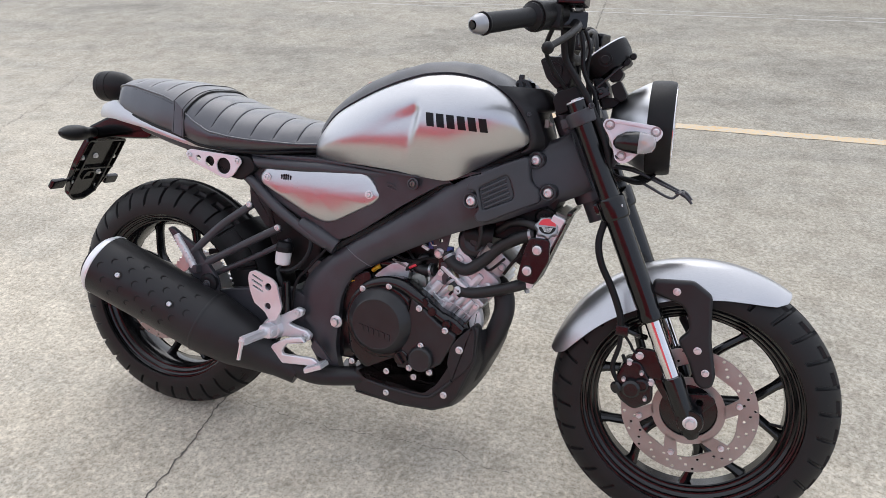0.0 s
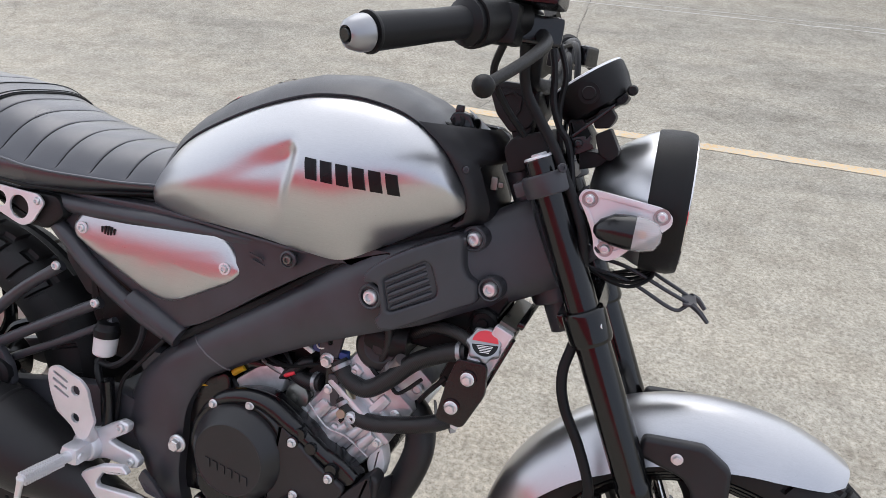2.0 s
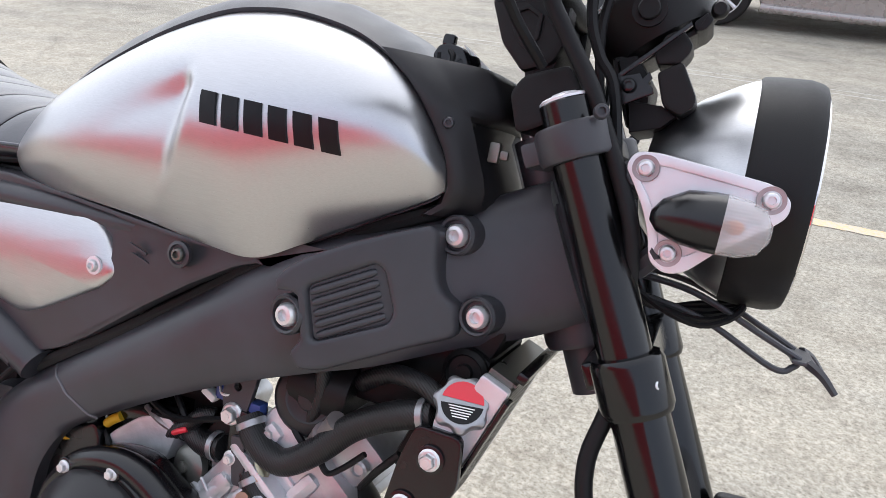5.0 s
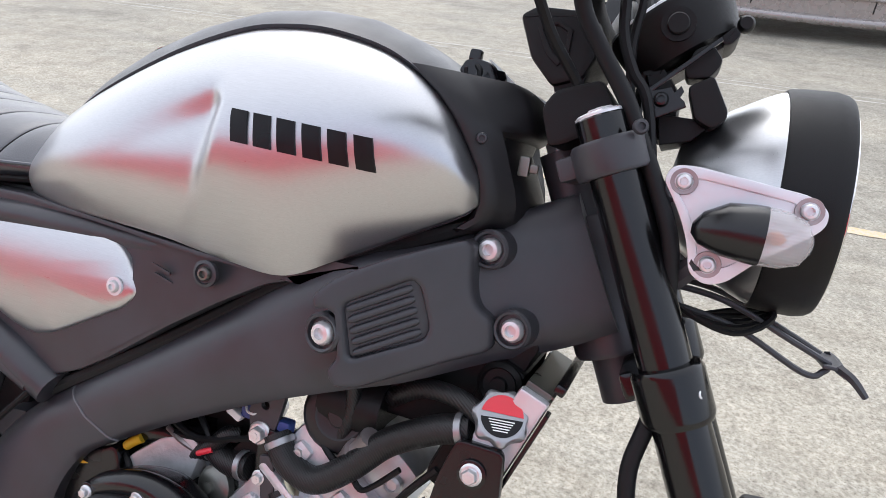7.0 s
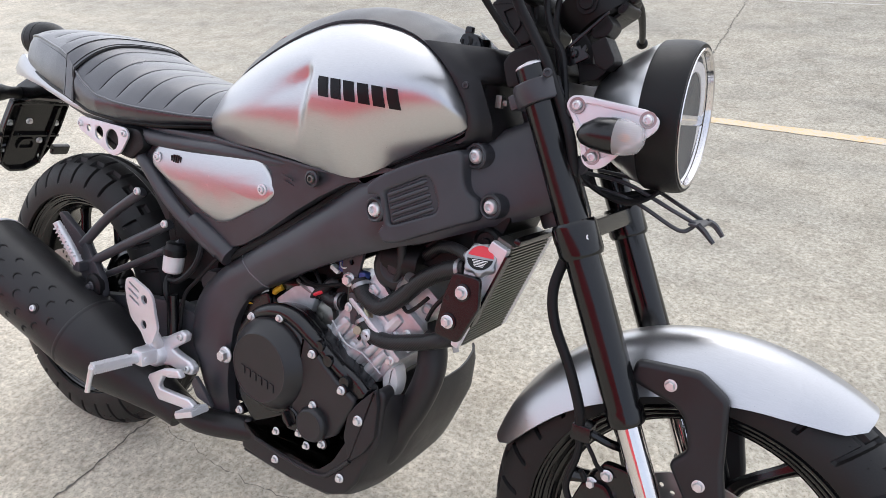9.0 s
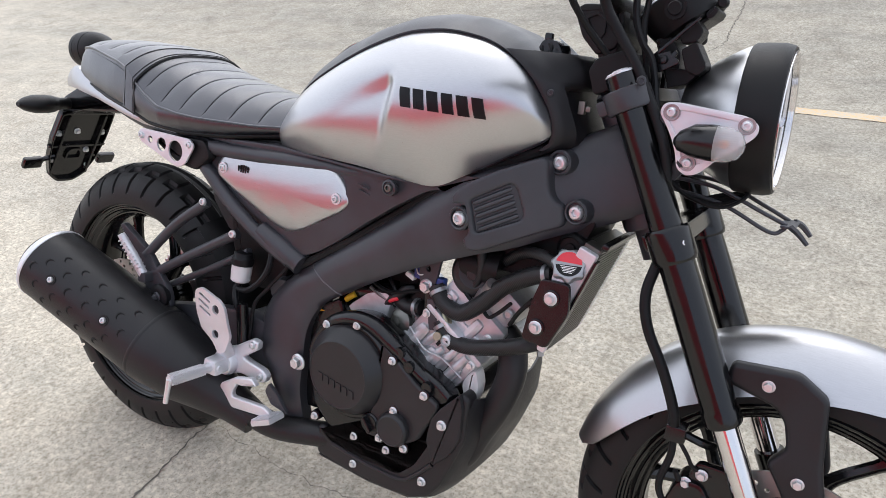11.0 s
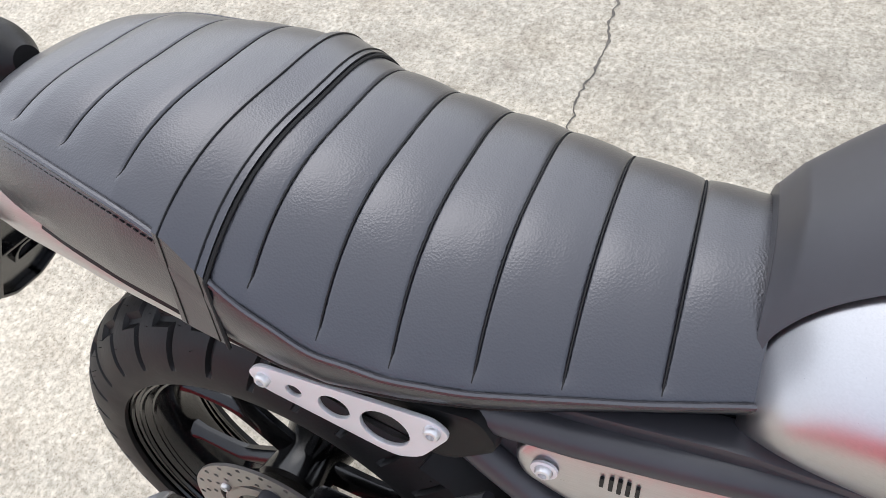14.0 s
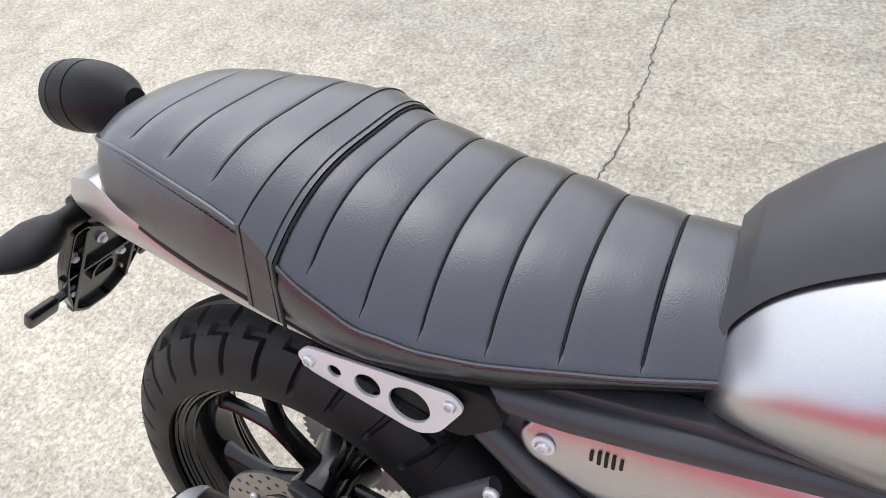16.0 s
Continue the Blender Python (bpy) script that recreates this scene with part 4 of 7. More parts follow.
part("relay", placed(plate(fillet([(1.092, 0.974), (1.104, 0.981), (1.115, 0.969), (1.114, 0.962), (1.108, 0.953), (1.091, 0.950), (1.087, 0.957)], 0.003), -0.058, -0.02, (), 0.003)), MATT, gauge)
part("rubber_tip", placed(plate(fillet([(1.109, 0.990), (1.119, 1.000), (1.125, 0.994), (1.120, 0.985), (1.113, 0.983)], 0.003), -0.040, 0.02, (), 0.003)), RUBBER, gauge)
part("lower_panel", placed(plate([(1.074, 0.920), (1.101, 0.920), (1.114, 0.913), (1.104, 0.902), (1.080, 0.894)], -0.050, 0.030, (), 0.002)), MATT, gauge)
bolt(gauge, Vector((1.075, -0.072, 0.929)), 0.006, (0, -1, 0), "cap", COVER)

# ---- fuel tank ----
bot = glide([(0.449, -0.092, 0.733), (0.50, -0.108, 0.732), (0.57, -0.122, 0.733), (0.65, -0.126, 0.731), (0.73, -0.124, 0.723), (0.785, -0.122, 0.722), (0.83, -0.116, 0.744), (0.89, -0.106, 0.779), (0.93, -0.095, 0.803), (0.947, -0.088, 0.818)], 13)
top_ = glide([(0.448, -0.082, 0.762), (0.458, -0.068, 0.800), (0.50, -0.072, 0.846), (0.60, -0.086, 0.900), (0.69, -0.098, 0.933), (0.75, -0.101, 0.943), (0.80, -0.101, 0.942), (0.855, -0.100, 0.929), (0.905, -0.096, 0.896), (0.945, -0.088, 0.838)], 13)


def hollow(x, z):
    """How deep the knee recess is sunk there: deepest at its front edge, fading towards the seat."""
    edge = lerp([(0.73, 0.684), (0.757, 0.700), (0.79, 0.716), (0.832, 0.725), (0.865, 0.730), (0.885, 0.724), (0.90, 0.70)], z)
    roof = lerp([(0.46, 0.822), (0.53, 0.848), (0.575, 0.864), (0.617, 0.877), (0.664, 0.889), (0.708, 0.895), (0.74, 0.896)], x)
    sm = lambda t: (lambda c: c * c * (3 - 2 * c))(max(0.0, min(1.0, t)))
    return 0.0165 * sm((edge - x) / 0.022) * sm((roof - z) / lerp([(0.50, 0.080), (0.60, 0.075), (0.68, 0.058), (0.72, 0.042)], x)) * (0.22 + 0.78 * sm((x - 0.51) / 0.18)) * sm((x - 0.455) / 0.06) * (0.06 + 0.94 * sm((z - 0.735) / 0.125))


BELLY = 1.25


def tank_skin(side):
    rings = []
    n = len(bot)
    for i in range(n):
        s = i / (n - 1)
        b, t = bot[i], top_[i]
        swell = 0.056 * math.sin(math.pi * min(1, max(0, s)) ** 0.9) ** 0.55
        row = []
        for k in range(57):
            v = k / 56
            p = b.lerp(t, v)
            bulge = swell * math.sin(math.pi * v ** BELLY) ** 0.75
            x, y, z = p.x, p.y - bulge, p.z
            y += hollow(x, z)
            row.append((x, -side * y, z))
        row = [(row[0][0], row[0][1] - side * 0.012, row[0][2] + 0.002)] + row + [(row[-1][0], row[-1][1] - side * 0.012, row[-1][2] - 0.003)]
        rings.append(row)
    first, last = rings[0], rings[-1]
    rings = [[(x + 0.004, y - side * 0.012, z) for x, y, z in first]] + rings + [[(x - 0.004, y - side * 0.012, z) for x, y, z in last]]
    return loft(rings, False, False)


mid = [(0.44, 0.815), (0.46, 0.850), (0.50, 0.884), (0.55, 0.917), (0.62, 0.948), (0.69, 0.968), (0.75, 0.974), (0.80, 0.971), (0.85, 0.956), (0.875, 0.944), (0.90, 0.925), (0.93, 0.905)]


def tank_core():
    """The matt black centre of the tank, between and under the silver sides."""
    rings = []
    for i, t in enumerate(top_):
        b = bot[i]
        zc = lerp(mid, t.x)
        row = []
        for k in range(-12, 13):
            s = k / 12
            y = s * (abs(t.y) + 0.004)
            z = t.z + 0.003 + (zc - t.z - 0.003) * (1 - abs(s) ** 3.0)
            row.append((t.x, y, z))
        row += [(t.x, abs(t.y) - 0.012, t.z - 0.012), (b.x, abs(b.y) - 0.010, b.z), (b.x, -(abs(b.y) - 0.010), b.z), (t.x, -(abs(t.y) - 0.012), t.z - 0.012)]
        rings.append(row)
    return loft(rings, True, True)


tank = part("fuel_tank", tank_core(), FRAME, bike, "retro fuel tank, matt black spine between brushed silver sides")
for s in (-1, 1):
    part("tank_side", tank_skin(s), SILVER, tank, "brushed silver tank side with a knee recess", crease=60)
part("key_grip", plate(fillet([(0.899, 0.943), (0.911, 0.944), (0.911, 0.954), (0.900, 0.954)], 0.003), -0.049, -0.040, (), 0.002), COVER, tank)
part("fuel_cap", join(turned([(0.041, 0.955), (0.0415, 0.9690), (0.039, 0.9708), (0.036, 0.9698), (0.033, 0.9708), (0.001, 0.9717)], (0.757, 0, 0), (0, 0, 1), 40)), MATT, tank, "flush round fuel filler cap")
part("cap_ring", turned([(0.0408, 0.9688), (0.0412, 0.9708), (0.0425, 0.9708), (0.0432, 0.9675)], (0.757, 0, 0), (0, 0, 1), 40, False), CAPMETAL, tank, "thin silver ring")
# caution label and a plain maker's mark on the spine of the tank
def spine(x, y):
    t = min(top_, key=lambda q: abs(q.x - x))
    near = sorted(top_, key=lambda q: abs(q.x - x))[:2]
    k = (x - near[0].x) / ((near[1].x - near[0].x) or 1.0)
    tz, h = near[0].z + (near[1].z - near[0].z) * k, abs(t.y) + 0.004
    return tz + 0.003 + (lerp(mid, x) - tz - 0.003) * (1 - (abs(y) / h) ** 3)


def sticker(x0, x1, y0, y1, m_, name, up=0.0012, skew=0.0):
    rows_ = [[(x0 + (x1 - x0) * i / 4 + skew * j / 4, y0 + (y1 - y0) * j / 4, spine(x0 + (x1 - x0) * i / 4 + skew * j / 4, y0 + (y1 - y0) * j / 4) + up) for j in range(5)] for i in range(5)]
    part(name, loft(rows_, False, False), m_, tank)


sticker(0.527, 0.548, -0.046, -0.028, PAPER, "caution_label")
sticker(0.548, 0.555, -0.046, -0.028, RED, "label_band")
for k in range(3):
    sticker(0.530 + 0.005 * k, 0.5306 + 0.005 * k, -0.043, -0.031, STEEL, "label_line", 0.0017)
for k in range(3):
    sticker(0.612 + 0.010 * k, 0.619 + 0.010 * k, -0.034 + 0.004 * (k % 2), -0.014 - 0.004 * (k % 2), ALLOY, "spine_mark", 0.0015, -0.006)
# emblem on the tank: six plain upright bars, and small bars for the caution label
def tank_y(x, z):
    """The outside of the tank at the emblem."""
    best = min(((abs(bot[i].x + (top_[i].x - bot[i].x) * v - x) + abs(bot[i].z + (top_[i].z - bot[i].z) * v - z), i, v) for i in range(len(bot)) for v in (k / 40 for k in range(41))))
    _, i, v = best
    s = i / (len(bot) - 1)
    return bot[i].y + (top_[i].y - bot[i].y) * v - 0.056 * math.sin(math.pi * s ** 0.9) ** 0.55 * math.sin(math.pi * v ** BELLY) ** 0.75


# the black cover round the tank's front: level, silver edge (x, half width), ridge (x, half width), front (x)
NOSE = [(0.927, 0.874, 0.101, 0.905, 0.086, 0.950), (0.919, 0.884, 0.102, 0.916, 0.088, 0.962), (0.905, 0.899, 0.103, 0.929, 0.089, 0.970), (0.890, 0.913, 0.102, 0.942, 0.089, 0.975),
        (0.883, 0.919, 0.101, 0.946, 0.088, 0.971), (0.878, 0.923, 0.100, 0.948, 0.087, 0.957), (0.868, 0.929, 0.098, 0.952, 0.085, 0.955), (0.850, 0.939, 0.095, 0.959, 0.082, 0.964), (0.834, 0.945, 0.092, 0.965, 0.078, 0.972),
        (0.820, 0.947, 0.090, 0.968, 0.075, 0.978), (0.806, 0.944, 0.089, 0.966, 0.072, 0.978), (0.794, 0.930, 0.090, 0.950, 0.072, 0.966)]
rows_ = []
tip_line = [(q.z, q.x) for q in reversed(top_) if q.x > 0.80]
for z_, ex, ew, rx_, rw, fx in NOSE:
    if z_ > 0.84:
        ex = lerp(tip_line, z_) + 0.003
    half_row = [(ex - 0.008, ew - 0.010, z_ - 0.003), (ex, ew + 0.001, z_), (ex + 0.35 * (rx_ - ex), ew + 0.0005, z_), (ex + 0.75 * (rx_ - ex), rw + 0.006, z_), (rx_, rw, z_), (rx_ + 0.006, rw - 0.006, z_), (fx - 0.006, 0.060, z_), (fx, 0.050, z_), (fx + 0.004, 0.025, z_)]
    rows_.append([(x, -y, z) for x, y, z in half_row] + [(x, y, z) for x, y, z in reversed(half_row)])
nose_cover = part("tank_nose_cover", shell(rows_, 0.004), PLASTIC, tank, "matt black cover round the tank front", crease=50)
# solid near-black plate that gives the lock's pocket its shade
part("key_well_shade", join(plate(fillet([(0.884, 0.931), (0.905, 0.924), (0.950, 0.914), (0.958, 0.900), (0.90, 0.900), (0.876, 0.920)], 0.004), -0.060, 0.060, (), 0.003)), HOLLOW, tank, "near-black plate for the shaded well round the ignition lock")
part("ignition_lock", join(turned([(0.018, -0.006), (0.019, 0.006), (0.017, 0.012), (0.012, 0.013)], (0.917, -0.035, 0.924), (-0.15, 0, 1), 24), plate(fillet([(0.893, 0.933), (0.898, 0.943), (0.908, 0.946), (0.922, 0.943), (0.932, 0.926), (0.924, 0.916), (0.902, 0.922)], 0.003), -0.052, -0.030, (), 0.003)), COVER, tank, "black ignition lock with the key in it")
part("key_ring", tube([(0.912, -0.045, 0.942), (0.924, -0.050, 0.940), (0.930, -0.046, 0.930), (0.926, -0.040, 0.922)], 0.0018, 6, 5), COVER, tank)
part("key_bow", tube([(0.906, -0.048, 0.941), (0.914, -0.052, 0.934), (0.912, -0.052, 0.922), (0.902, -0.050, 0.924), (0.900, -0.050, 0.936)], 0.0030, 8, 4), MATT, tank)
part("horn_plate", join(block(0.966, 0.976, -0.058, -0.048, 0.848, 0.866, 0.002), block(0.976, 0.984, -0.056, -0.050, 0.852, 0.860, 0.002)), DULL, tank, "small bare metal lock bracket")
for s in (-1, 1):
    bolt(nose_cover, (0.940, s * 0.098, 0.874), 0.005, (0.3, s, 0), "cap", FRAME)
for k in range(6):
    x0 = 0.7395 + 0.0218 * k
    dz = -0.0008 * k
    line_ = [(x0, 0.862 + dz), (x0 + 0.0155, 0.8615 + dz), (x0 + 0.0205, 0.834 + dz), (x0 + 0.005, 0.8345 + dz)]
    for s in (-1, 1):
        bm_ = plate(line_, -0.001, 0.0012, (), 0.0)
        bmesh.ops.subdivide_edges(bm_, edges=bm_.edges[:], cuts=3, use_grid_fill=True)
        for v_ in bm_.verts:
            v_.co.y = s * (-tank_y(v_.co.x, v_.co.z) + 0.001 + v_.co.y)
        part("emblem_bar", bm_, LETTER, tank, "gloss black raised emblem bar")

# ---- seat ----
ws = [(-0.140, 0.030), (-0.136, 0.058), (-0.124, 0.080), (-0.102, 0.096), (-0.06, 0.108), (0.0, 0.121), (0.05, 0.132), (0.10, 0.1405), (0.135, 0.147), (0.195, 0.152), (0.25, 0.150), (0.30, 0.141), (0.35, 0.127), (0.404, 0.112), (0.45, 0.099), (0.475, 0.094)]
zs = [(-0.140, 0.850), (-0.12, 0.858), (-0.09, 0.864), (-0.05, 0.862), (0.0, 0.854), (0.05, 0.846), (0.096, 0.833), (0.118, 0.815), (0.15, 0.794), (0.195, 0.775), (0.25, 0.767), (0.30, 0.764), (0.404, 0.763), (0.475, 0.768)]
zc = [(-0.140, 0.860), (-0.125, 0.873), (-0.095, 0.882), (-0.05, 0.886), (0.05, 0.884), (0.098, 0.876), (0.128, 0.866), (0.158, 0.859), (0.204, 0.846), (0.25, 0.834), (0.30, 0.828), (0.35, 0.819), (0.405, 0.814), (0.475, 0.812)]
zb = [(-0.140, 0.828), (-0.11, 0.812), (-0.10, 0.806), (-0.06, 0.795), (-0.027, 0.787), (0.03, 0.774), (0.07, 0.766), (0.11, 0.757), (0.162, 0.742), (0.25, 0.735), (0.33, 0.738), (0.45, 0.752), (0.475, 0.758)]
wb = [(-0.140, 0.038), (-0.132, 0.072), (-0.11, 0.106), (-0.10, 0.113), (-0.027, 0.129), (0.03, 0.138), (0.1, 0.145), (0.2, 0.148), (0.3, 0.131), (0.4, 0.104), (0.475, 0.088)]
crown = [(-0.14, 3.1), (0.13, 3.1), (0.25, 3.0), (0.35, 2.7), (0.475, 2.5)]
bow = [(-0.14, 0.010), (0.17, 0.010), (0.25, 0.001), (0.475, 0.0)]
CHANNELS = ((-0.0556, 0.90, 0.0013), (-0.0016, 0.90, 0.0013), (0.056, 0.90, 0.0013), (0.158, 0.94, 0.0016), (0.204, 0.965, 0.0015), (0.2483, 0.97, 0.0016), (0.2987, 0.97, 0.0016), (0.350, 0.97, 0.0016), (0.405, 0.97, 0.0016))


def seat_z(x, y):
    w, a, b = lerp(ws, x), lerp(zs, x), lerp(zc, x)
    return a + (b - a) * (1 - min(1.0, abs(y) / w) ** lerp(crown, x))


def seat_ring(u):
    """One line across the seat, bowed back at its sides like the channels."""
    top = []
    for k in range(-24, 25):
        s = math.sin(k / 24 * math.pi / 2)
        x = u - lerp(bow, u) * s * s
        w = lerp(ws, x)
        drop = 0.0012 * max(0.0, (abs(s) - 0.985) / 0.015)
        for c, end, wide in CHANNELS:
            if abs(u - c) < 0.03:
                fade = max(0.0, min(1.0, (end - abs(s)) / 0.05))
                drop += fade * (0.0018 * math.exp(-((u - c) / wide) ** 2) + 0.0018 * math.exp(-((u - c) / 0.009) ** 2))
        top.append((x, w * s, seat_z(x, w * s) - drop))
    x = top[0][0]
    w, b, lo, hi = lerp(ws, x), lerp(wb, x), lerp(zb, x), lerp(zs, x)
    side = [(0.0, -0.004), (0.06, 0.0), (0.35, 0.0035), (0.7, 0.004), (0.93, 0.001)]
    left = [(x, -(b + (w - b) * v + o), lo + (hi - lo) * v) for v, o in side]
    return left + top + [(p[0], -p[1], p[2]) for p in reversed(left)]


us = {round(-0.140 + 0.615 * i / 120, 5) for i in range(121)}
for c, end, wide in CHANNELS:
    us = {u for u in us if abs(u - c) > 0.009} | {round(c + wide * d, 5) for d in (-4.2, -2.8, -2, -1.5, -1.1, -0.75, -0.4, 0, 0.4, 0.75, 1.1, 1.5, 2, 2.8, 4.2)}
seat = part("seat", loft([seat_ring(u) for u in sorted(us)], True, True), LEATHER, bike, "two-step black leatherette seat with stitched channels", crease=60)
for c, end, wide in CHANNELS:
    line_ = []
    for k in range(-16, 17):
        s = end * math.sin(k / 16 * math.pi / 2)
        x = c - lerp(bow, c) * s * s
        line_.append((x, lerp(ws, x) * s, seat_z(x, lerp(ws, x) * s) - 0.0021 * min(1.0, (end - abs(s)) / 0.04) - 0.0006))
    part("seam", tube(line_, 0.0006, 6, 1), HOLLOW, seat, "dark sewn seam")
for s in (-1, 1):
    part("piping", tube([(x, s * (lerp(ws, x) + 0.0008), lerp(zs, x) - 0.0005) for x in [-0.138, -0.132, -0.122, -0.105, -0.08] + [-0.05 + 0.025 * k for k in range(7)]], 0.0026, 8, 4), LEATHER, seat, "black seat piping")
    part("piping", tube([(x, s * (lerp(ws, x) + 0.0008), lerp(zs, x) - 0.0005) for x in [0.12 + 0.025 * k for k in range(15)]], 0.0024, 8, 4), LEATHER, seat)
    for k in range(34):
        x = -0.10 + 0.0058 * k
        part("stitch", tube([(x, s * (lerp(ws, x) + 0.0026), lerp(zs, x) - 0.0075), (x + 0.0036, s * (lerp(ws, x + 0.0036) + 0.0026), lerp(zs, x + 0.0036) - 0.0075)], 0.0006, 5, 1), LETTER, seat)
    part("seat_base", tube([(x, s * (lerp(wb, x) - 0.006), lerp(zb, x) - 0.002) for x in [-0.11 + 0.03 * k for k in range(20)]], 0.005, 8, 3), MATT, seat, "black plastic seat edge")


def strap_row(x):
    """One edge-to-edge line of the strap, lying on the seat and down its sides."""
    row = [(x - 0.012, -lerp(wb, x - 0.012) - 0.004, lerp(zb, x) + 0.004)]
    for k in range(-20, 21):
        t = math.sin(k / 20 * math.pi / 2)
        xx = x - 0.012 * t * t
        row.append((xx, (lerp(ws, xx) + 0.003) * t, seat_z(xx, lerp(ws, xx) * t) + 0.0036))
    return row + [(x - 0.012, lerp(wb, x - 0.012) + 0.004, lerp(zb, x) + 0.004)]


# shade under the strap's front edge, laid on as a near-black tube
part("strap_gap_shade", tube([(x, y, z - 0.0030) for x, y, z in strap_row(0.1368)], 0.0016, 6, 1), HOLLOW, seat, "dark line for the shade along the strap")
part("strap", shell([strap_row(0.100 + 0.036 * k / 6) for k in range(7)], 0.0026), LEATHER, seat, "black leatherette strap across the seat")
for off in (0.001, 0.027):
    part("strap_stitch", tube([(x, y, z + 0.0006) for x, y, z in strap_row(0.104 + off)], 0.0007, 6, 1), LETTER, seat, "stitch line along the strap")

# ---- tail ----
def tail_ring(x):
    w = lerp([(-0.205, 0.050), (-0.198, 0.075), (-0.18, 0.092), (-0.14, 0.107), (-0.09, 0.118), (0.0, 0.131), (0.10, 0.138), (0.23, 0.138)], x)
    z0 = lerp([(-0.205, 0.779), (-0.19, 0.777), (-0.12, 0.777), (-0.012, 0.764), (0.06, 0.749), (0.14, 0.734), (0.23, 0.729)], x)
    z1 = lerp([(-0.205, 0.786), (-0.19, 0.798), (-0.167, 0.811), (-0.12, 0.824), (-0.09, 0.810), (-0.027, 0.791), (0.03, 0.778), (0.11, 0.760), (0.162, 0.745), (0.23, 0.735)], x)
    return [(x, -w, z0), (x, -w - 0.002, (z0 + z1) / 2), (x, -w + 0.004, z1), (x, 0, z1 + 0.003), (x, w - 0.004, z1), (x, w + 0.002, (z0 + z1) / 2), (x, w, z0), (x, w - 0.012, z0 - 0.001), (x, 0, z0 + 0.002), (x, -w + 0.012, z0 - 0.001)]


tail = part("tail_cowl", loft([tail_ring(-0.205 + 0.435 * i / 48) for i in range(49)]), SILVER, bike, "brushed silver tail panel under the seat", crease=45)
tail_lamp = part("tail_lamp", turned([(0.014, 0.004), (0.020, -0.006), (0.029, -0.017), (0.035, -0.030), (0.0385, -0.044), (0.0400, -0.060), (0.0390, -0.0605), (0.0390, -0.0620), (0.0403, -0.0625), (0.0403, -0.084), (0.0393, -0.0845), (0.0393, -0.0860), (0.0400, -0.0865), (0.0385, -0.099), (0.035, -0.101)], (-0.162, 0, 0.857), (1, 0, 0.05), 40), MATT, bike, "round black tail lamp")
part("tail_lens", turned([(0.0355, -0.099), (0.034, -0.103), (0.001, -0.106)], (-0.162, 0, 0.857), (1, 0, 0.05), 40), SMOKE, tail_lamp, "dark red tail lens")
part("lamp_stalk", plate(fillet([(-0.21, 0.850), (-0.165, 0.850), (-0.12, 0.79), (-0.18, 0.79)], 0.006), -0.022, 0.022, (), 0.004), MATT, tail_lamp)


def on_panel(y, d, up=0.0):
    """A point of the number-plate panel: y across, d down along it, up off its front."""
    a = radians(33)
    return Vector((-0.246 - d * math.sin(a) + up * math.cos(a), y, 0.731 - d * math.cos(a) - up * math.sin(a)))


def panel_piece(outline, low, high, holes=(), bevel=0.002):
    bm_ = plate(outline, low, high, holes, bevel)
    for v_ in bm_.verts:
        v_.co = on_panel(v_.co.x, v_.co.z, v_.co.y)
    bmesh.ops.recalc_face_normals(bm_, faces=bm_.faces[:])
    return bm_


half_ = [(0.066, 0.020), (0.068, 0.100), (0.060, 0.165), (0.044, 0.215), (0.020, 0.236)]
panel_ = half_ + [(-y, d) for y, d in reversed(half_)]
arch = [(-0.020, 0.165), (-0.020, 0.145), (-0.012, 0.132), (0.012, 0.132), (0.020, 0.145), (0.020, 0.165)]
holder = part("plate_holder", join(panel_piece(fillet(panel_, 0.008), -0.006, 0.002, (), 0.001),
                                   panel_piece(fillet(panel_, 0.008), 0.001, 0.011, (fillet([(y * 0.94, 0.11 + (d - 0.11) * 0.94) for y, d in panel_], 0.008),), 0.002),
                                   panel_piece(fillet(arch, 0.005), 0.0, 0.008, (fillet([(y * 0.75, 0.150 + (d - 0.150) * 0.7) for y, d in arch], 0.003),), 0.001),
                                   plate(fillet([(-0.150, 0.795), (-0.04, 0.760), (-0.07, 0.728), (-0.20, 0.720), (-0.275, 0.700), (-0.268, 0.745), (-0.21, 0.772)], 0.01), -0.052, 0.052, (), 0.008)), GLOSS, bike, "black plastic rear number plate holder")
part("holder_rib", join(*[panel_piece([(y - 0.003, 0.03), (y + 0.003, 0.03), (y + 0.003, 0.21), (y - 0.003, 0.21)], 0.0, 0.012, (), 0.001) for y in (-0.045, 0.045)],
                        panel_piece([(-0.07, 0.118), (0.07, 0.118), (0.07, 0.124), (-0.07, 0.124)], 0.0, 0.010, (), 0.001)), COVER, holder)
for y_, d_ in ((-0.054, 0.085), (-0.010, 0.08), (-0.048, 0.168), (0.030, 0.140), (0.054, 0.085), (0.048, 0.19)):
    bolt(holder, on_panel(y_, d_, 0.003), 0.0055, (0.9, 0, -0.42))
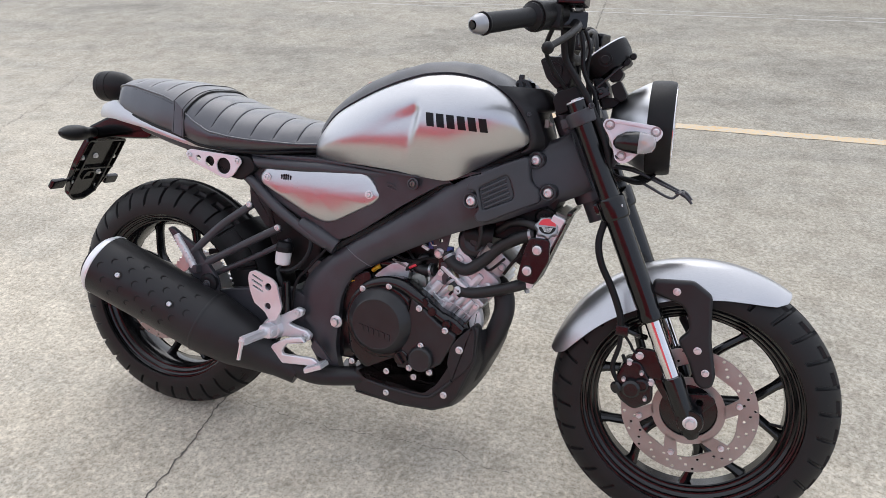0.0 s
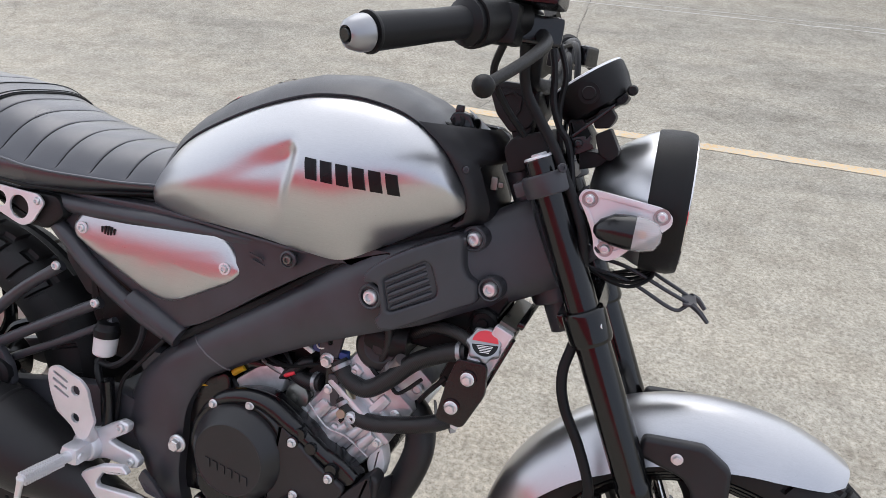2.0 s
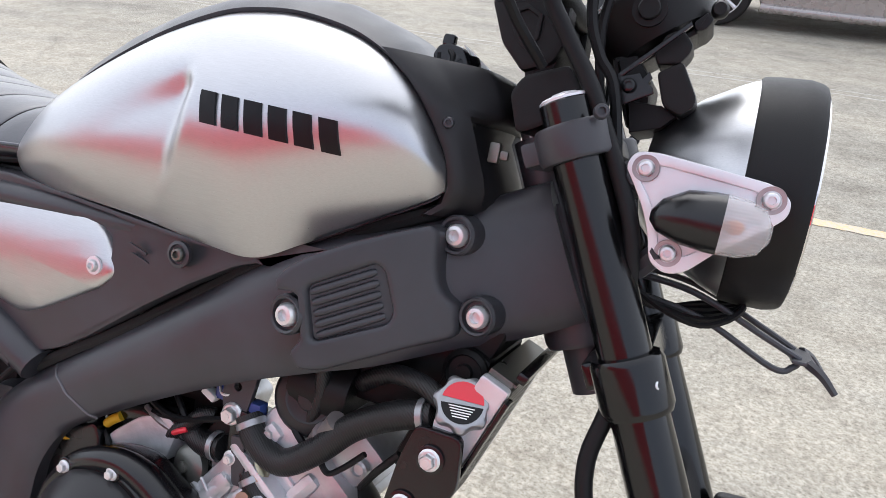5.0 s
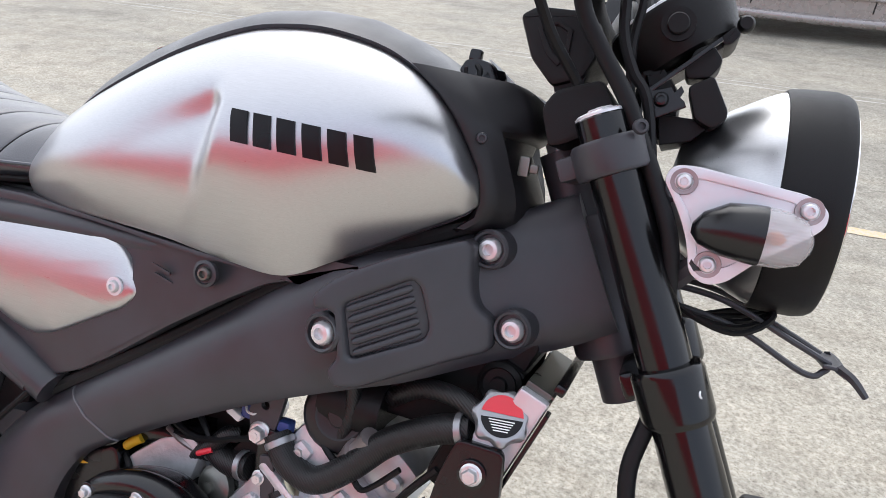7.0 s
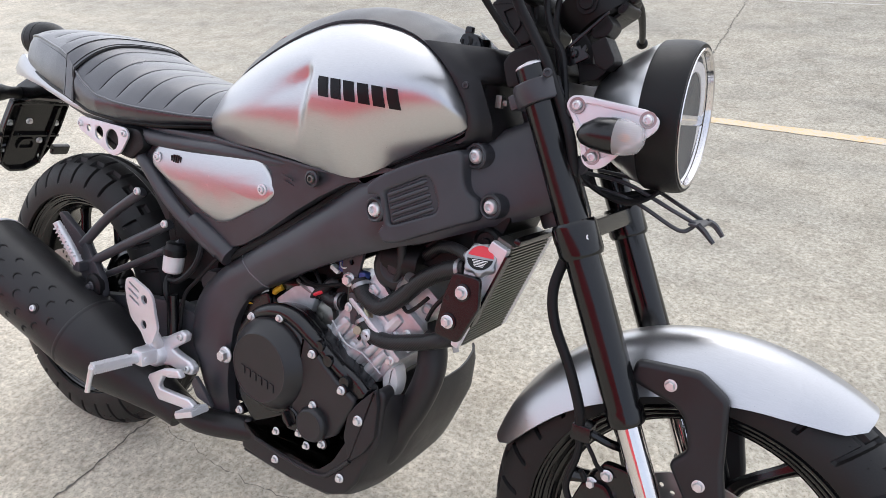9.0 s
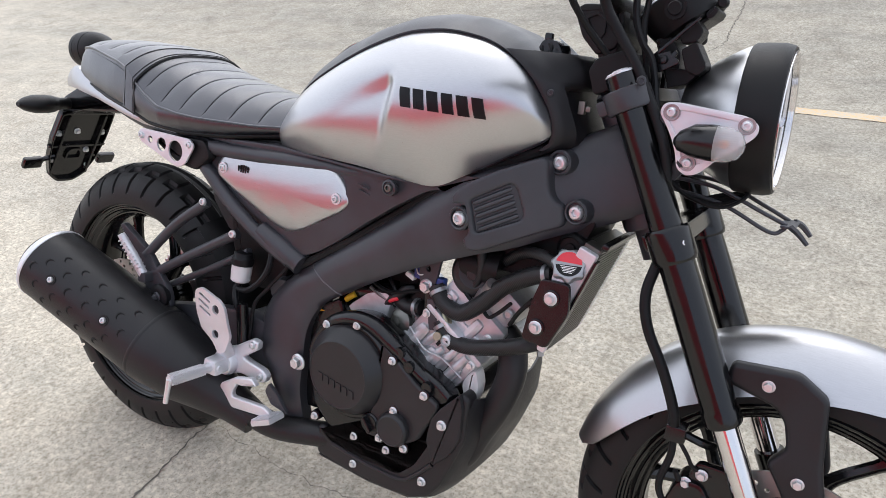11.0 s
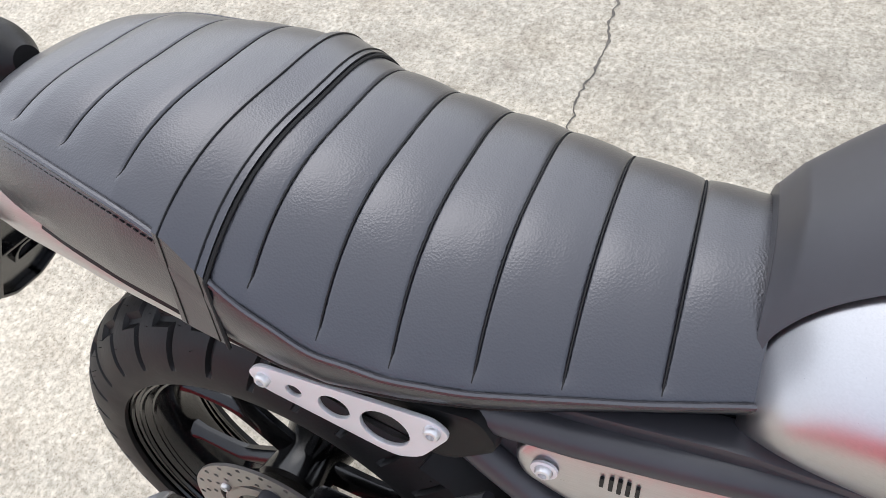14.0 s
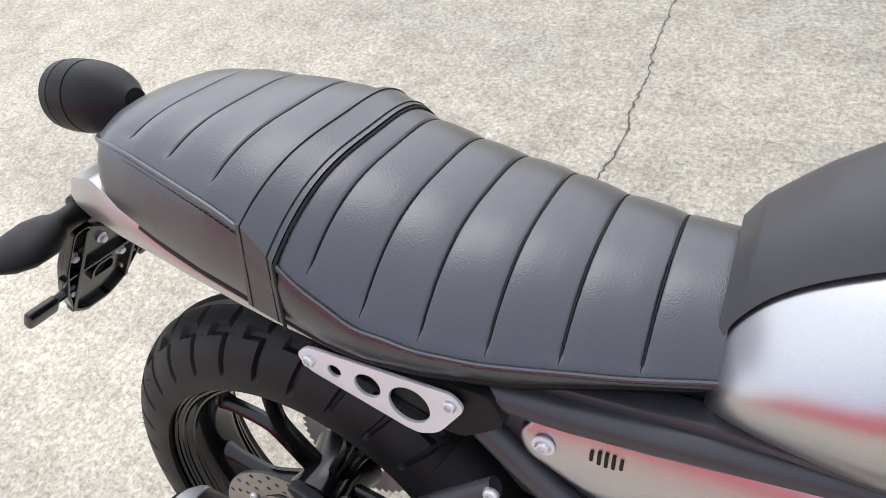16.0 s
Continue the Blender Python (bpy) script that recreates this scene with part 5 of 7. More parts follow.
for s in (-1, 1):
    stem = [(0.045, 0.014, 0.014), (0.070, 0.014, 0.013), (0.085, 0.016, 0.015), (0.094, 0.026, 0.018), (0.115, 0.034, 0.020), (0.142, 0.032, 0.0195), (0.165, 0.022, 0.014), (0.182, 0.007, 0.005)]
    part("rear_signal", loft([[(-0.248 + (y - 0.045) * 0.12 + a * math.sin(t), s * (y * 0.92 + 0.006), 0.731 + b * math.cos(t)) for t in (2 * math.pi * k / 20 for k in range(20))] for y, a, b in stem]), MATT, holder, "black rear turn signal on a stalk")
    part("reflector_arm", join(moved(block(-0.007, 0.007, s * 0.092 - 0.022, s * 0.092 + 0.022, -0.014, 0.014, 0.005), Matrix.Translation((-0.338, 0, 0.585)) @ Matrix.Rotation(radians(33), 4, "Y")),
                               tube([(-0.337, s * 0.08, 0.588), (-0.325, s * 0.045, 0.60)], 0.006, 8, 2)), COVER, holder)

# ---- frame ----
SPAR = [((1.020, 0.842), (1.080, 0.728), 0.048), ((0.985, 0.824), (1.038, 0.704), 0.058), ((0.936, 0.795), (0.975, 0.678), 0.080), ((0.88, 0.768), (0.913, 0.650), 0.108), ((0.828, 0.744), (0.859, 0.630), 0.120),
        ((0.73, 0.676), (0.78, 0.596), 0.122), ((0.636, 0.608), (0.69, 0.549), 0.119), ((0.54, 0.543), (0.612, 0.502), 0.115), ((0.478, 0.495), (0.568, 0.472), 0.116), ((0.438, 0.44), (0.541, 0.420), 0.120),
        ((0.426, 0.372), (0.537, 0.352), 0.124), ((0.452, 0.315), (0.534, 0.300), 0.124), ((0.474, 0.258), (0.541, 0.250), 0.121), ((0.488, 0.205), (0.552, 0.205), 0.116)]


def spar_rings(s, widen=0.0, only=None):
    tops = glide([(a[0], y, a[1]) for a, b, y in SPAR], 4)
    lows = glide([(b[0], y, b[1]) for a, b, y in SPAR], 4)
    rings = []
    for i, (p, q) in enumerate(zip(tops, lows)):
        if only and not only[0] <= i <= only[1]:
            continue
        y1, y0 = p.y, max(p.y - 0.034, 0.006)
        d = q - p
        e = 0.026 / max(d.length, 0.02)
        row = []
        for v, y in ((0.0, y0), (0.0, y1 - 0.022), (e * 0.10, y1 - 0.015), (e * 0.35, y1 - 0.008), (e * 0.72, y1 - 0.0025), (e * 1.2, y1), (0.5, y1 + 0.002), (1 - e, y1), (1 - e * 0.35, y1 - 0.003), (1.0, y1 - 0.010), (1.0, y0)):
            c = p + d * v
            row.append((c.x + (v - 0.5) * d.x * widen, s * (y + (widen * 0.05 if y > y1 - 0.02 else 0)), c.z + (v - 0.5) * d.z * widen))
        rings.append(row)
    return rings


frame_body = part("frame", turned([(0.034, 0.085), (0.036, 0.09), (0.036, 0.21), (0.034, 0.215)], along(0, 0) + Vector((-0.045, 0, -0.02)), AXIS, 28), FRAME, bike, "satin black twin-spar frame")
for s in (-1, 1):
    spar = part("spar", loft(spar_rings(s)), FRAME, frame_body, "satin black pressed frame spar", crease=50)
    part("weld_seam", tube(spar_rings(s)[28][1:10], 0.0013, 6, 3), WELD, frame_body)
    piv = (0.537, s * 0.124, 0.361)
    bolt(frame_body, piv, 0.0105, (0, s, 0))
    part("subframe_tube", tube([(0.262, s * 0.112, 0.690), (0.302, s * 0.118, 0.661), (0.366, s * 0.120, 0.611), (0.442, s * 0.119, 0.566), (0.50, s * 0.114, 0.538)], 0.0130, 14, 4), FRAME, frame_body)
    part("tube_socket", tube([(0.428, s * 0.112, 0.580), (0.47, s * 0.110, 0.560), (0.52, s * 0.106, 0.535)], [0.019, 0.0205, 0.0205], 16, 3), FRAME, frame_body)
    part("subframe_rail", tube([(0.78, s * 0.09, 0.715), (0.55, s * 0.105, 0.715), (0.30, s * 0.115, 0.712), (0.10, s * 0.105, 0.735), (-0.05, s * 0.08, 0.765)], 0.014, 12, 4), FRAME, frame_body)
# a near-black tube stands in for the shade between spar and side cover
for s in (-1, 1):
    part("spar_gap_shade", tube([(x, s * y, z) for x, z, y in ((0.50, 0.522, 0.098), (0.56, 0.562, 0.098), (0.63, 0.607, 0.098), (0.70, 0.656, 0.098), (0.77, 0.706, 0.098), (0.83, 0.744, 0.096), (0.90, 0.779, 0.084), (0.96, 0.808, 0.066))], 0.0075, 8, 3), HOLLOW, frame_body, "dark strip for the shade in the gap along the spar top")
part("seat_tray", plate(fillet([(0.05, 0.735), (0.20, 0.728), (0.46, 0.742), (0.50, 0.735), (0.50, 0.705), (0.25, 0.700), (0.08, 0.715)], 0.008), -0.085, 0.085, (), 0.004), MATT, frame_body)
part("cross_member", tube([(0.47, -0.10, 0.47), (0.45, 0.0, 0.48), (0.47, 0.10, 0.47)], 0.025, 12, 4), FRAME, frame_body)

# covers over the spars
def slant(x, z):
    return 0.545 * (x - 0.848)


cover_line = [(0.839, 0.721), (0.848, 0.734), (0.861, 0.745), (0.891, 0.763), (0.924, 0.779), (0.945, 0.788), (0.952, 0.783), (0.955, 0.754), (0.959, 0.739), (0.965, 0.729), (0.976, 0.723), (0.981, 0.694), (0.949, 0.680), (0.907, 0.659), (0.882, 0.646), (0.864, 0.645), (0.857, 0.659), (0.864, 0.670), (0.858, 0.708), (0.850, 0.713), (0.841, 0.710)]
grille_line = [(0.862, 0.718), (0.910, 0.747), (0.917, 0.742), (0.929, 0.708), (0.927, 0.697), (0.873, 0.671)]
for s in (-1, 1):
    f_ = lambda x, z, s=s: -s * slant(x, z)
    cov = part("frame_cover", plate(fillet(cover_line, 0.009), s * 0.118, s * 0.160, [fillet(grille_line, 0.006)], 0.0055, f_, 4), FRAME, bike, "matt black plastic frame cover with a ribbed grille")
    part("grille_floor", plate(fillet(grille_line, 0.004), s * 0.130, s * 0.1535, (), 0.0, f_), FRAME, cov)
    for k in range(5):
        a, b = Vector((0.866, 0.714)).lerp(Vector((0.876, 0.677)), k / 4), Vector((0.909, 0.739)).lerp(Vector((0.921, 0.702)), k / 4)
        c, d = a.lerp(b, 0.05), a.lerp(b, 0.95)
        part("rib", tube([(q.x, s * 0.1545 - s * slant(q.x, 0), q.y) for q in (a, c, d, b)], [0.0014, 0.0036, 0.0036, 0.0014], 10, 2), FRAME, cov)
    for x_, z_, y_ in ((0.848, 0.689, 0.144), (0.962, 0.781, 0.078), (0.995, 0.716, 0.078)):
        part("bolt_cup", join(turned([(0.0180, -0.012), (0.0180, 0.009), (0.0160, 0.0115), (0.0140, 0.0105), (0.0132, 0.006), (0.001, 0.006)], (x_, s * (y_ - 0.004), z_), (-0.15, s, 0), 28)), FRAME, cov)
        bolt(cov, (x_, s * (y_ + 0.0025), z_), 0.0105, (-0.15, s, 0), "cap")

# ---- side panels ----
panel_line = [(0.316, 0.682), (0.330, 0.703), (0.350, 0.7155), (0.582, 0.716), (0.602, 0.705), (0.630, 0.670), (0.614, 0.650), (0.516, 0.595), (0.487, 0.587), (0.458, 0.596), (0.357, 0.646), (0.321, 0.665)]
base_line = [(0.215, 0.722), (0.30, 0.731), (0.455, 0.737), (0.70, 0.726), (0.80, 0.720), (0.84, 0.737), (0.86, 0.742), (0.79, 0.716), (0.765, 0.708), (0.72, 0.679), (0.664, 0.641), (0.592, 0.589), (0.556, 0.566), (0.51, 0.546), (0.44, 0.585), (0.33, 0.640), (0.285, 0.662), (0.262, 0.668)]
plate_line = [(0.1225, 0.716), (0.135, 0.7275), (0.272, 0.7235), (0.283, 0.711), (0.258, 0.675), (0.240, 0.667), (0.228, 0.669), (0.133, 0.701)]
for s in (-1, 1):
    base = part("side_cover", plate(fillet(base_line, 0.008), s * 0.085, s * 0.112, (), 0.005, lambda x, z, s=s: s * 0.013 * max(0.0, min(1.0, (x - 0.60) / 0.09, (0.775 - x) / 0.05))), FRAME, bike, "matt black inner side cover")
    for k in range(4):
        part("embossed_bar", plate(fillet([(0.640 + 0.004 * k, 0.700 - 0.009 * k), (0.663 + 0.004 * k, 0.694 - 0.009 * k), (0.664 + 0.004 * k, 0.697 - 0.009 * k), (0.641 + 0.004 * k, 0.703 - 0.009 * k)], 0.001, 2), s * 0.120, s * 0.1222, (), 0.0006), FRAME, base)
    bolt(base, (0.707, s * 0.126, 0.7065), 0.0070, (0, s, 0), "cap", DULL)
    part("bolt_seat", turned([(0.013, 0), (0.013, 0.004), (0.010, 0.005), (0.009, 0.003)], (0.707, s * 0.124, 0.7065), (0, s, 0), 20), FRAME, base)
    edge_ = fillet(panel_line, [0.012, 0.012, 0.012, 0.014, 0.014, 0.012, 0.014, 0.02, 0.02, 0.02, 0.01, 0.01], 5)
    c_ = Vector((0.47, 0.662))
    rings = [[(x + 0.002, s * 0.104, z + 0.001) for x, z in edge_]]
    for k_, in_ in ((1.0, 0.003), (0.992, 0.0065), (0.975, 0.009), (0.94, 0.0105), (0.86, 0.0115), (0.72, 0.012), (0.52, 0.012), (0.30, 0.012), (0.10, 0.012)):
        rings.append([(c_.x + 0.002 + (x - c_.x) * k_, s * (0.105 + in_ + 0.010 * (1 - ((c_.y + (z - c_.y) * k_ - 0.655) / 0.062) ** 2)), c_.y + 0.001 + (z - c_.y) * k_) for x, z in edge_])
    bm_ = loft(rings)
    panel = part("side_panel", bm_, SILVER, bike, "brushed silver side panel", crease=60)
    for x_, z_ in ((0.604, 0.6705), (0.342, 0.6815)):
        bolt(panel, (x_, s * 0.1268, z_), 0.0062, (0, s, 0), "cap")
        part("washer", turned([(0.0095, 0), (0.0095, 0.002), (0.0065, 0.0022)], (x_, s * 0.1255, z_), (0, s, 0), 20, False), ALLOY, panel)
    # badge: plain rounded shapes
    for dx, w_, h_ in ((-0.0115, 0.0028, 0.010), (0.0115, 0.0028, 0.010), (-0.0055, 0.0030, 0.0135), (0.0, 0.0030, 0.0145), (0.0055, 0.0030, 0.0135)):
        part("badge_bar", plate(fillet([(0.3915 + dx - w_ / 2, 0.686 - h_ / 2), (0.3915 + dx + w_ / 2, 0.686 - h_ / 2), (0.3915 + dx + w_ / 2, 0.686 + h_ / 2), (0.3915 + dx - w_ / 2, 0.686 + h_ / 2)], 0.001, 2), s * 0.1225, s * 0.1262), LETTER, panel)
    tri = part("subframe_plate", plate(fillet(plate_line, 0.008), s * 0.1385, s * 0.1425, [ring2(0.161, 0.7085, 0.0065), ring2(0.193, 0.7035, 0.0125), ring2(0.232, 0.6965, 0.019, 28)], 0.0012), ALLOY, bike, "satin aluminium triangular plate with three round holes")
    for x_, z_ in ((0.270, 0.7125), (0.137, 0.714)):
        bolt(tri, (x_, s * 0.1425, z_), 0.0062, (0, s, 0), "cap")
    part("plate_mount", plate(fillet([(0.128, 0.722), (0.30, 0.725), (0.315, 0.695), (0.275, 0.665), (0.225, 0.672)], 0.012), s * 0.112, s * 0.134, (), 0.008), MATT, tri)

# ---- swingarm, inner mudguard ----
swing = part("swingarm", join(*[plate(fillet([(0.52, 0.395), (0.40, 0.420), (0.30, 0.405), (0.03, 0.345), (-0.04, 0.325), (-0.045, 0.290), (0.02, 0.282), (0.30, 0.315), (0.52, 0.320)], 0.015), s * 0.094, s * 0.120, (), 0.008) for s in (-1, 1)],
                            block(0.38, 0.46, -0.10, 0.10, 0.325, 0.41, 0.012)), FRAME, bike, "black box-section swingarm")
bolt(swing, (0.0, -0.12, 0.314), 0.012)
hug = []
for i in range(25):
    a = radians(12 + 34 * i / 24)
    r_ = 0.338 + 0.010 * math.sin(i / 24 * math.pi)
    hug.append([(REAR.x + (r_ - 0.03 * abs(k / 5) ** 3) * math.cos(a), 0.078 * k / 5, REAR.z + (r_ - 0.03 * abs(k / 5) ** 3) * math.sin(a)) for k in range(-5, 6)])
part("inner_mudguard", shell(hug, 0.004), MATT, bike, "matt black inner rear mudguard")
part("battery_box", plate(fillet([(0.315, 0.640), (0.42, 0.585), (0.475, 0.55), (0.46, 0.46), (0.36, 0.455), (0.325, 0.53)], 0.012), -0.088, 0.088, (), 0.008), MATT, bike, "black plastic box under the seat")
part("mud_flap", plate(fillet([(0.262, 0.655), (0.285, 0.640), (0.335, 0.585), (0.345, 0.545), (0.310, 0.555), (0.268, 0.605)], 0.005), -0.082, 0.082, (), 0.003), PLASTIC, bike, "black rubbery flap before the rear tyre")
part("rear_caliper", join(plate(fillet([(0.045, 0.372), (0.075, 0.405), (0.130, 0.395), (0.150, 0.365), (0.125, 0.335), (0.06, 0.335)], 0.010), -0.118, -0.062, (), 0.006), turned([(0.020, 0), (0.021, 0.006), (0.016, 0.012), (0.009, 0.012), (0.008, 0.009)], (0.085, -0.118, 0.370), (0, -1, 0), 24)), COVER, bike, "black rear brake caliper")
part("chain_guard", plate(fillet([(0.02, 0.425), (0.20, 0.455), (0.40, 0.450), (0.40, 0.425), (0.20, 0.425), (0.03, 0.395)], 0.008), 0.076, 0.094, (), 0.004), MATT, bike, "black chain guard")
part("shock_absorber", tube([(0.40, 0, 0.42), (0.42, 0, 0.48), (0.47, 0, 0.62)], [0.03, 0.032, 0.028], 16, 3), COVER, bike, "black rear shock absorber")
part("side_stand", join(tube([(0.50, 0.10, 0.27), (0.45, 0.17, 0.19), (0.40, 0.262, 0.088)], [0.014, 0.012, 0.011], 12, 5), moved(block(-0.03, 0.03, -0.018, 0.018, -0.003, 0.004, 0.002), Matrix.Translation((0.40, 0.268, 0.086)) @ Matrix.Rotation(radians(LEANS), 4, "X"))), FRAME, bike, "black side stand")

# ---- passenger footrests and their struts ----
for s in (-1, 1):
    stays = part("passenger_bracket", tube([(0.301, s * 0.126, 0.610), (0.225, s * 0.138, 0.552), (0.155, s * 0.150, 0.480)], 0.0095, 12, 4), FRAME, bike, "black tubular passenger footrest bracket")
    part("strut", tube([(0.379, s * 0.126, 0.565), (0.27, s * 0.138, 0.503), (0.165, s * 0.150, 0.440)], 0.0095, 12, 4), FRAME, stays)
    part("strut", tube([(0.40, s * 0.115, 0.535), (0.30, s * 0.12, 0.478), (0.20, s * 0.13, 0.425)], 0.007, 10, 4), FRAME, stays)
    part("gusset", plate(fillet([(0.080, 0.528), (0.090, 0.534), (0.165, 0.492), (0.225, 0.425), (0.232, 0.39), (0.195, 0.372), (0.165, 0.385), (0.152, 0.43), (0.118, 0.478)], 0.012), s * 0.142, s * 0.156, (), 0.004), FRAME, stays)
    part("boss", turned([(0.024, 0), (0.024, 0.010), (0.018, 0.014), (0.012, 0.014)], (0.205, s * 0.152, 0.409), (0, s, 0), 28), RUBBER, stays)
    bolt(stays, (0.205, s * 0.166, 0.409), 0.0065, (0, s, 0), "flange", FRAME)
    bolt(stays, (0.301, s * 0.135, 0.612), 0.0075, (0, s, 0), "cap")
    bolt(stays, (0.379, s * 0.135, 0.5665), 0.0075, (0, s, 0), "cap")
    peg = part("passenger_footrest", tube([(0.168, s * 0.168, 0.446), (0.152, s * 0.180, 0.488), (0.138, s * 0.193, 0.526)], [0.0078, 0.0076, 0.0062], 10, 3, 1.2), ALLOY, stays, "ribbed aluminium passenger footrest, folded up")
    for k in range(9):
        part("rib", moved(block(-0.0064, 0.0064, -0.0082, 0.0082, -0.0014, 0.0014, 0.0005), Matrix.Translation((0.164 - 0.0030 * k, s * (0.172 + 0.0022 * k), 0.460 + 0.0068 * k)) @ Matrix.Rotation(radians(-30), 4, "Y")), ALLOY, stays)
    part("footrest_hinge", block(0.160, 0.182, s * 0.165 - 0.011, s * 0.165 + 0.011, 0.432, 0.452, 0.004), FRAME, stays)

# ---- silencer and exhaust ----
M0, MW = Vector((-0.060, -0.223, 0.434)), Vector((0.128, 0.0205, -0.053)).normalized()
MO = Vector((0, -0.93, 0.36))
MO = (MO - MW * MO.dot(MW)).normalized()
R_ = 0.0765
muffler = part("silencer", turned([(0.060, 0.012), (R_ - 0.002, 0.012), (R_, 0.016), (R_, 0.325), (R_ - 0.004, 0.345), (0.066, 0.40), (0.050, 0.455), (0.036, 0.51), (0.030, 0.56)], M0, MW, 56), MUFF, bike, "matt black silencer with dimple marks and a silver end ring")
part("end_ring", turned([(0.054, -0.004), (0.060, -0.007), (0.067, -0.003), (R_ - 0.001, 0.007), (R_ + 0.0012, 0.013), (R_ + 0.0012, 0.016), (R_, 0.017)], M0, MW, 56, False), ALLOY, muffler, "satin aluminium end ring")
part("outlet", turned([(0.060, -0.010), (0.055, 0.004), (0.022, 0.006), (0.022, -0.004), (0.019, -0.004), (0.019, 0.05)], M0, MW, 40, False), MUFF, muffler)
part("seam_ring", turned([(R_ - 0.0005, 0.300), (R_ + 0.0012, 0.303), (R_ + 0.0012, 0.307), (R_ - 0.0005, 0.31)], M0, MW, 56, False), MUFF, muffler)
_sd = MW.cross(MO)
for angle_, first_, count_ in ((-42, 0.087, 5), (-24, 0.0636, 5), (-6, 0.0396, 6), (15, 0.0610, 5), (33, 0.087, 4)):
    for k in range(count_):
        d_ = first_ + 0.0472 * k
        n_ = MO * math.cos(radians(angle_)) + _sd * math.sin(radians(angle_))
        c_ = M0 + MW * d_ + n_ * (R_ + 0.0004)
        if angle_ == -6 and k in (1, 4):
            # dark disc laid on the surface as the shade round the bolt
            part("recess_shade", turned([(0.0105, -0.001), (0.0105, 0.0008), (0.007, 0.0005)], c_, n_, 20), HOLLOW, muffler)
            bolt(muffler, c_, 0.0062, n_, "cap")
            continue
        rim_pts = []
        for j in range(13):
            t_ = radians(-25 + 190 * j / 12)
            q_ = c_ + MW * (-0.0088 * math.cos(t_ - 0.9)) - _sd * (0.0088 * math.sin(t_ - 0.9))
            out_ = q_ - M0 - MW * (q_ - M0).dot(MW)
            rim_pts.append(q_ - out_ * (1 - (R_ - 0.0003) / out_.length))
        # each dimple is a near-black crescent painted as its shaded side
        part("dimple", tube(rim_pts, [0.0004, 0.0020, 0.0026, 0.0020, 0.0004], 6, 1), HOLLOW, muffler)

header = part("exhaust_pipe", tube([(0.885, -0.045, 0.500), (0.912, -0.055, 0.482), (0.922, -0.065, 0.440), (0.908, -0.070, 0.385), (0.880, -0.070, 0.325), (0.855, -0.070, 0.275), (0.80, -0.075, 0.240), (0.70, -0.09, 0.235), (0.60, -0.11, 0.232), (0.50, -0.138, 0.225), (0.43, -0.148, 0.243)], 0.0235, 16, 5), MUFF, bike, "matt black exhaust header pipe")
shield_line = [(0.607, 0.272), (0.622, 0.272), (0.635, 0.256), (0.708, 0.250), (0.779, 0.250), (0.806, 0.276), (0.832, 0.326), (0.838, 0.368), (0.854, 0.392), (0.886, 0.426), (0.898, 0.418), (0.897, 0.345), (0.880, 0.300), (0.862, 0.252), (0.842, 0.224), (0.812, 0.210), (0.770, 0.204), (0.72, 0.205), (0.66, 0.208), (0.606, 0.215)]
bellypan = part("engine_guard", plate(fillet(shield_line, 0.008), -0.150, -0.118, (), 0.007, None, 3), PLASTIC, bike, "matt black plastic engine guard")
part("guard_panel", plate(fillet([(0.833, 0.330), (0.838, 0.369), (0.854, 0.393), (0.886, 0.428), (0.893, 0.400), (0.893, 0.350), (0.876, 0.316), (0.848, 0.288)], 0.006), -0.158, -0.146, (), 0.005), PLASTIC, bellypan)
part("guard_rib", tube([(0.640, -0.149, 0.246), (0.708, -0.150, 0.238), (0.785, -0.150, 0.236), (0.815, -0.150, 0.255), (0.846, -0.151, 0.288)], 0.0042, 8, 4), PLASTIC, bellypan)
wrap = []
for sx, sz, fx, fz in ((0.888, 0.420, 0.912, 0.402), (0.893, 0.396, 0.917, 0.380), (0.892, 0.346, 0.915, 0.335), (0.877, 0.306, 0.901, 0.292), (0.861, 0.258, 0.880, 0.245), (0.841, 0.226, 0.852, 0.208), (0.800, 0.208, 0.806, 0.184), (0.72, 0.204, 0.72, 0.176), (0.61, 0.212, 0.61, 0.184)):
    half_row = [(sx + (fx - sx) * q, y_, sz + (fz - sz) * q) for q, y_ in ((0.0, -0.147), (0.20, -0.143), (0.45, -0.128), (0.75, -0.098), (0.95, -0.065), (1.0, -0.03))]
    wrap.append(half_row + [(x, -y, z) for x, y, z in reversed(half_row)])
part("guard_front", shell(wrap, 0.004), PLASTIC, bellypan, "curved front of the engine guard", crease=60)
# no opening is cut; a near-black sheet gives the slot its shade
part("guard_slot_shade", shell([[(0.911, -0.105, 0.392), (0.9195, -0.070, 0.390)], [(0.912, -0.105, 0.372), (0.9205, -0.070, 0.366)], [(0.909, -0.105, 0.352), (0.917, -0.070, 0.342)]], 0.002), HOLLOW, bellypan, "dark sheet for the shade in the guard's air slot")
bellypan.location = (-0.013, 0.020, -0.011)
bolt(bellypan, (0.860, -0.158, 0.366), 0.006, (0, -1, 0), "flange")
bolt(bellypan, (0.830, -0.151, 0.250), 0.0055, (0, -1, 0), "flange")
bolt(bellypan, (0.690, -0.151, 0.226), 0.005, (0, -1, 0), "flange")

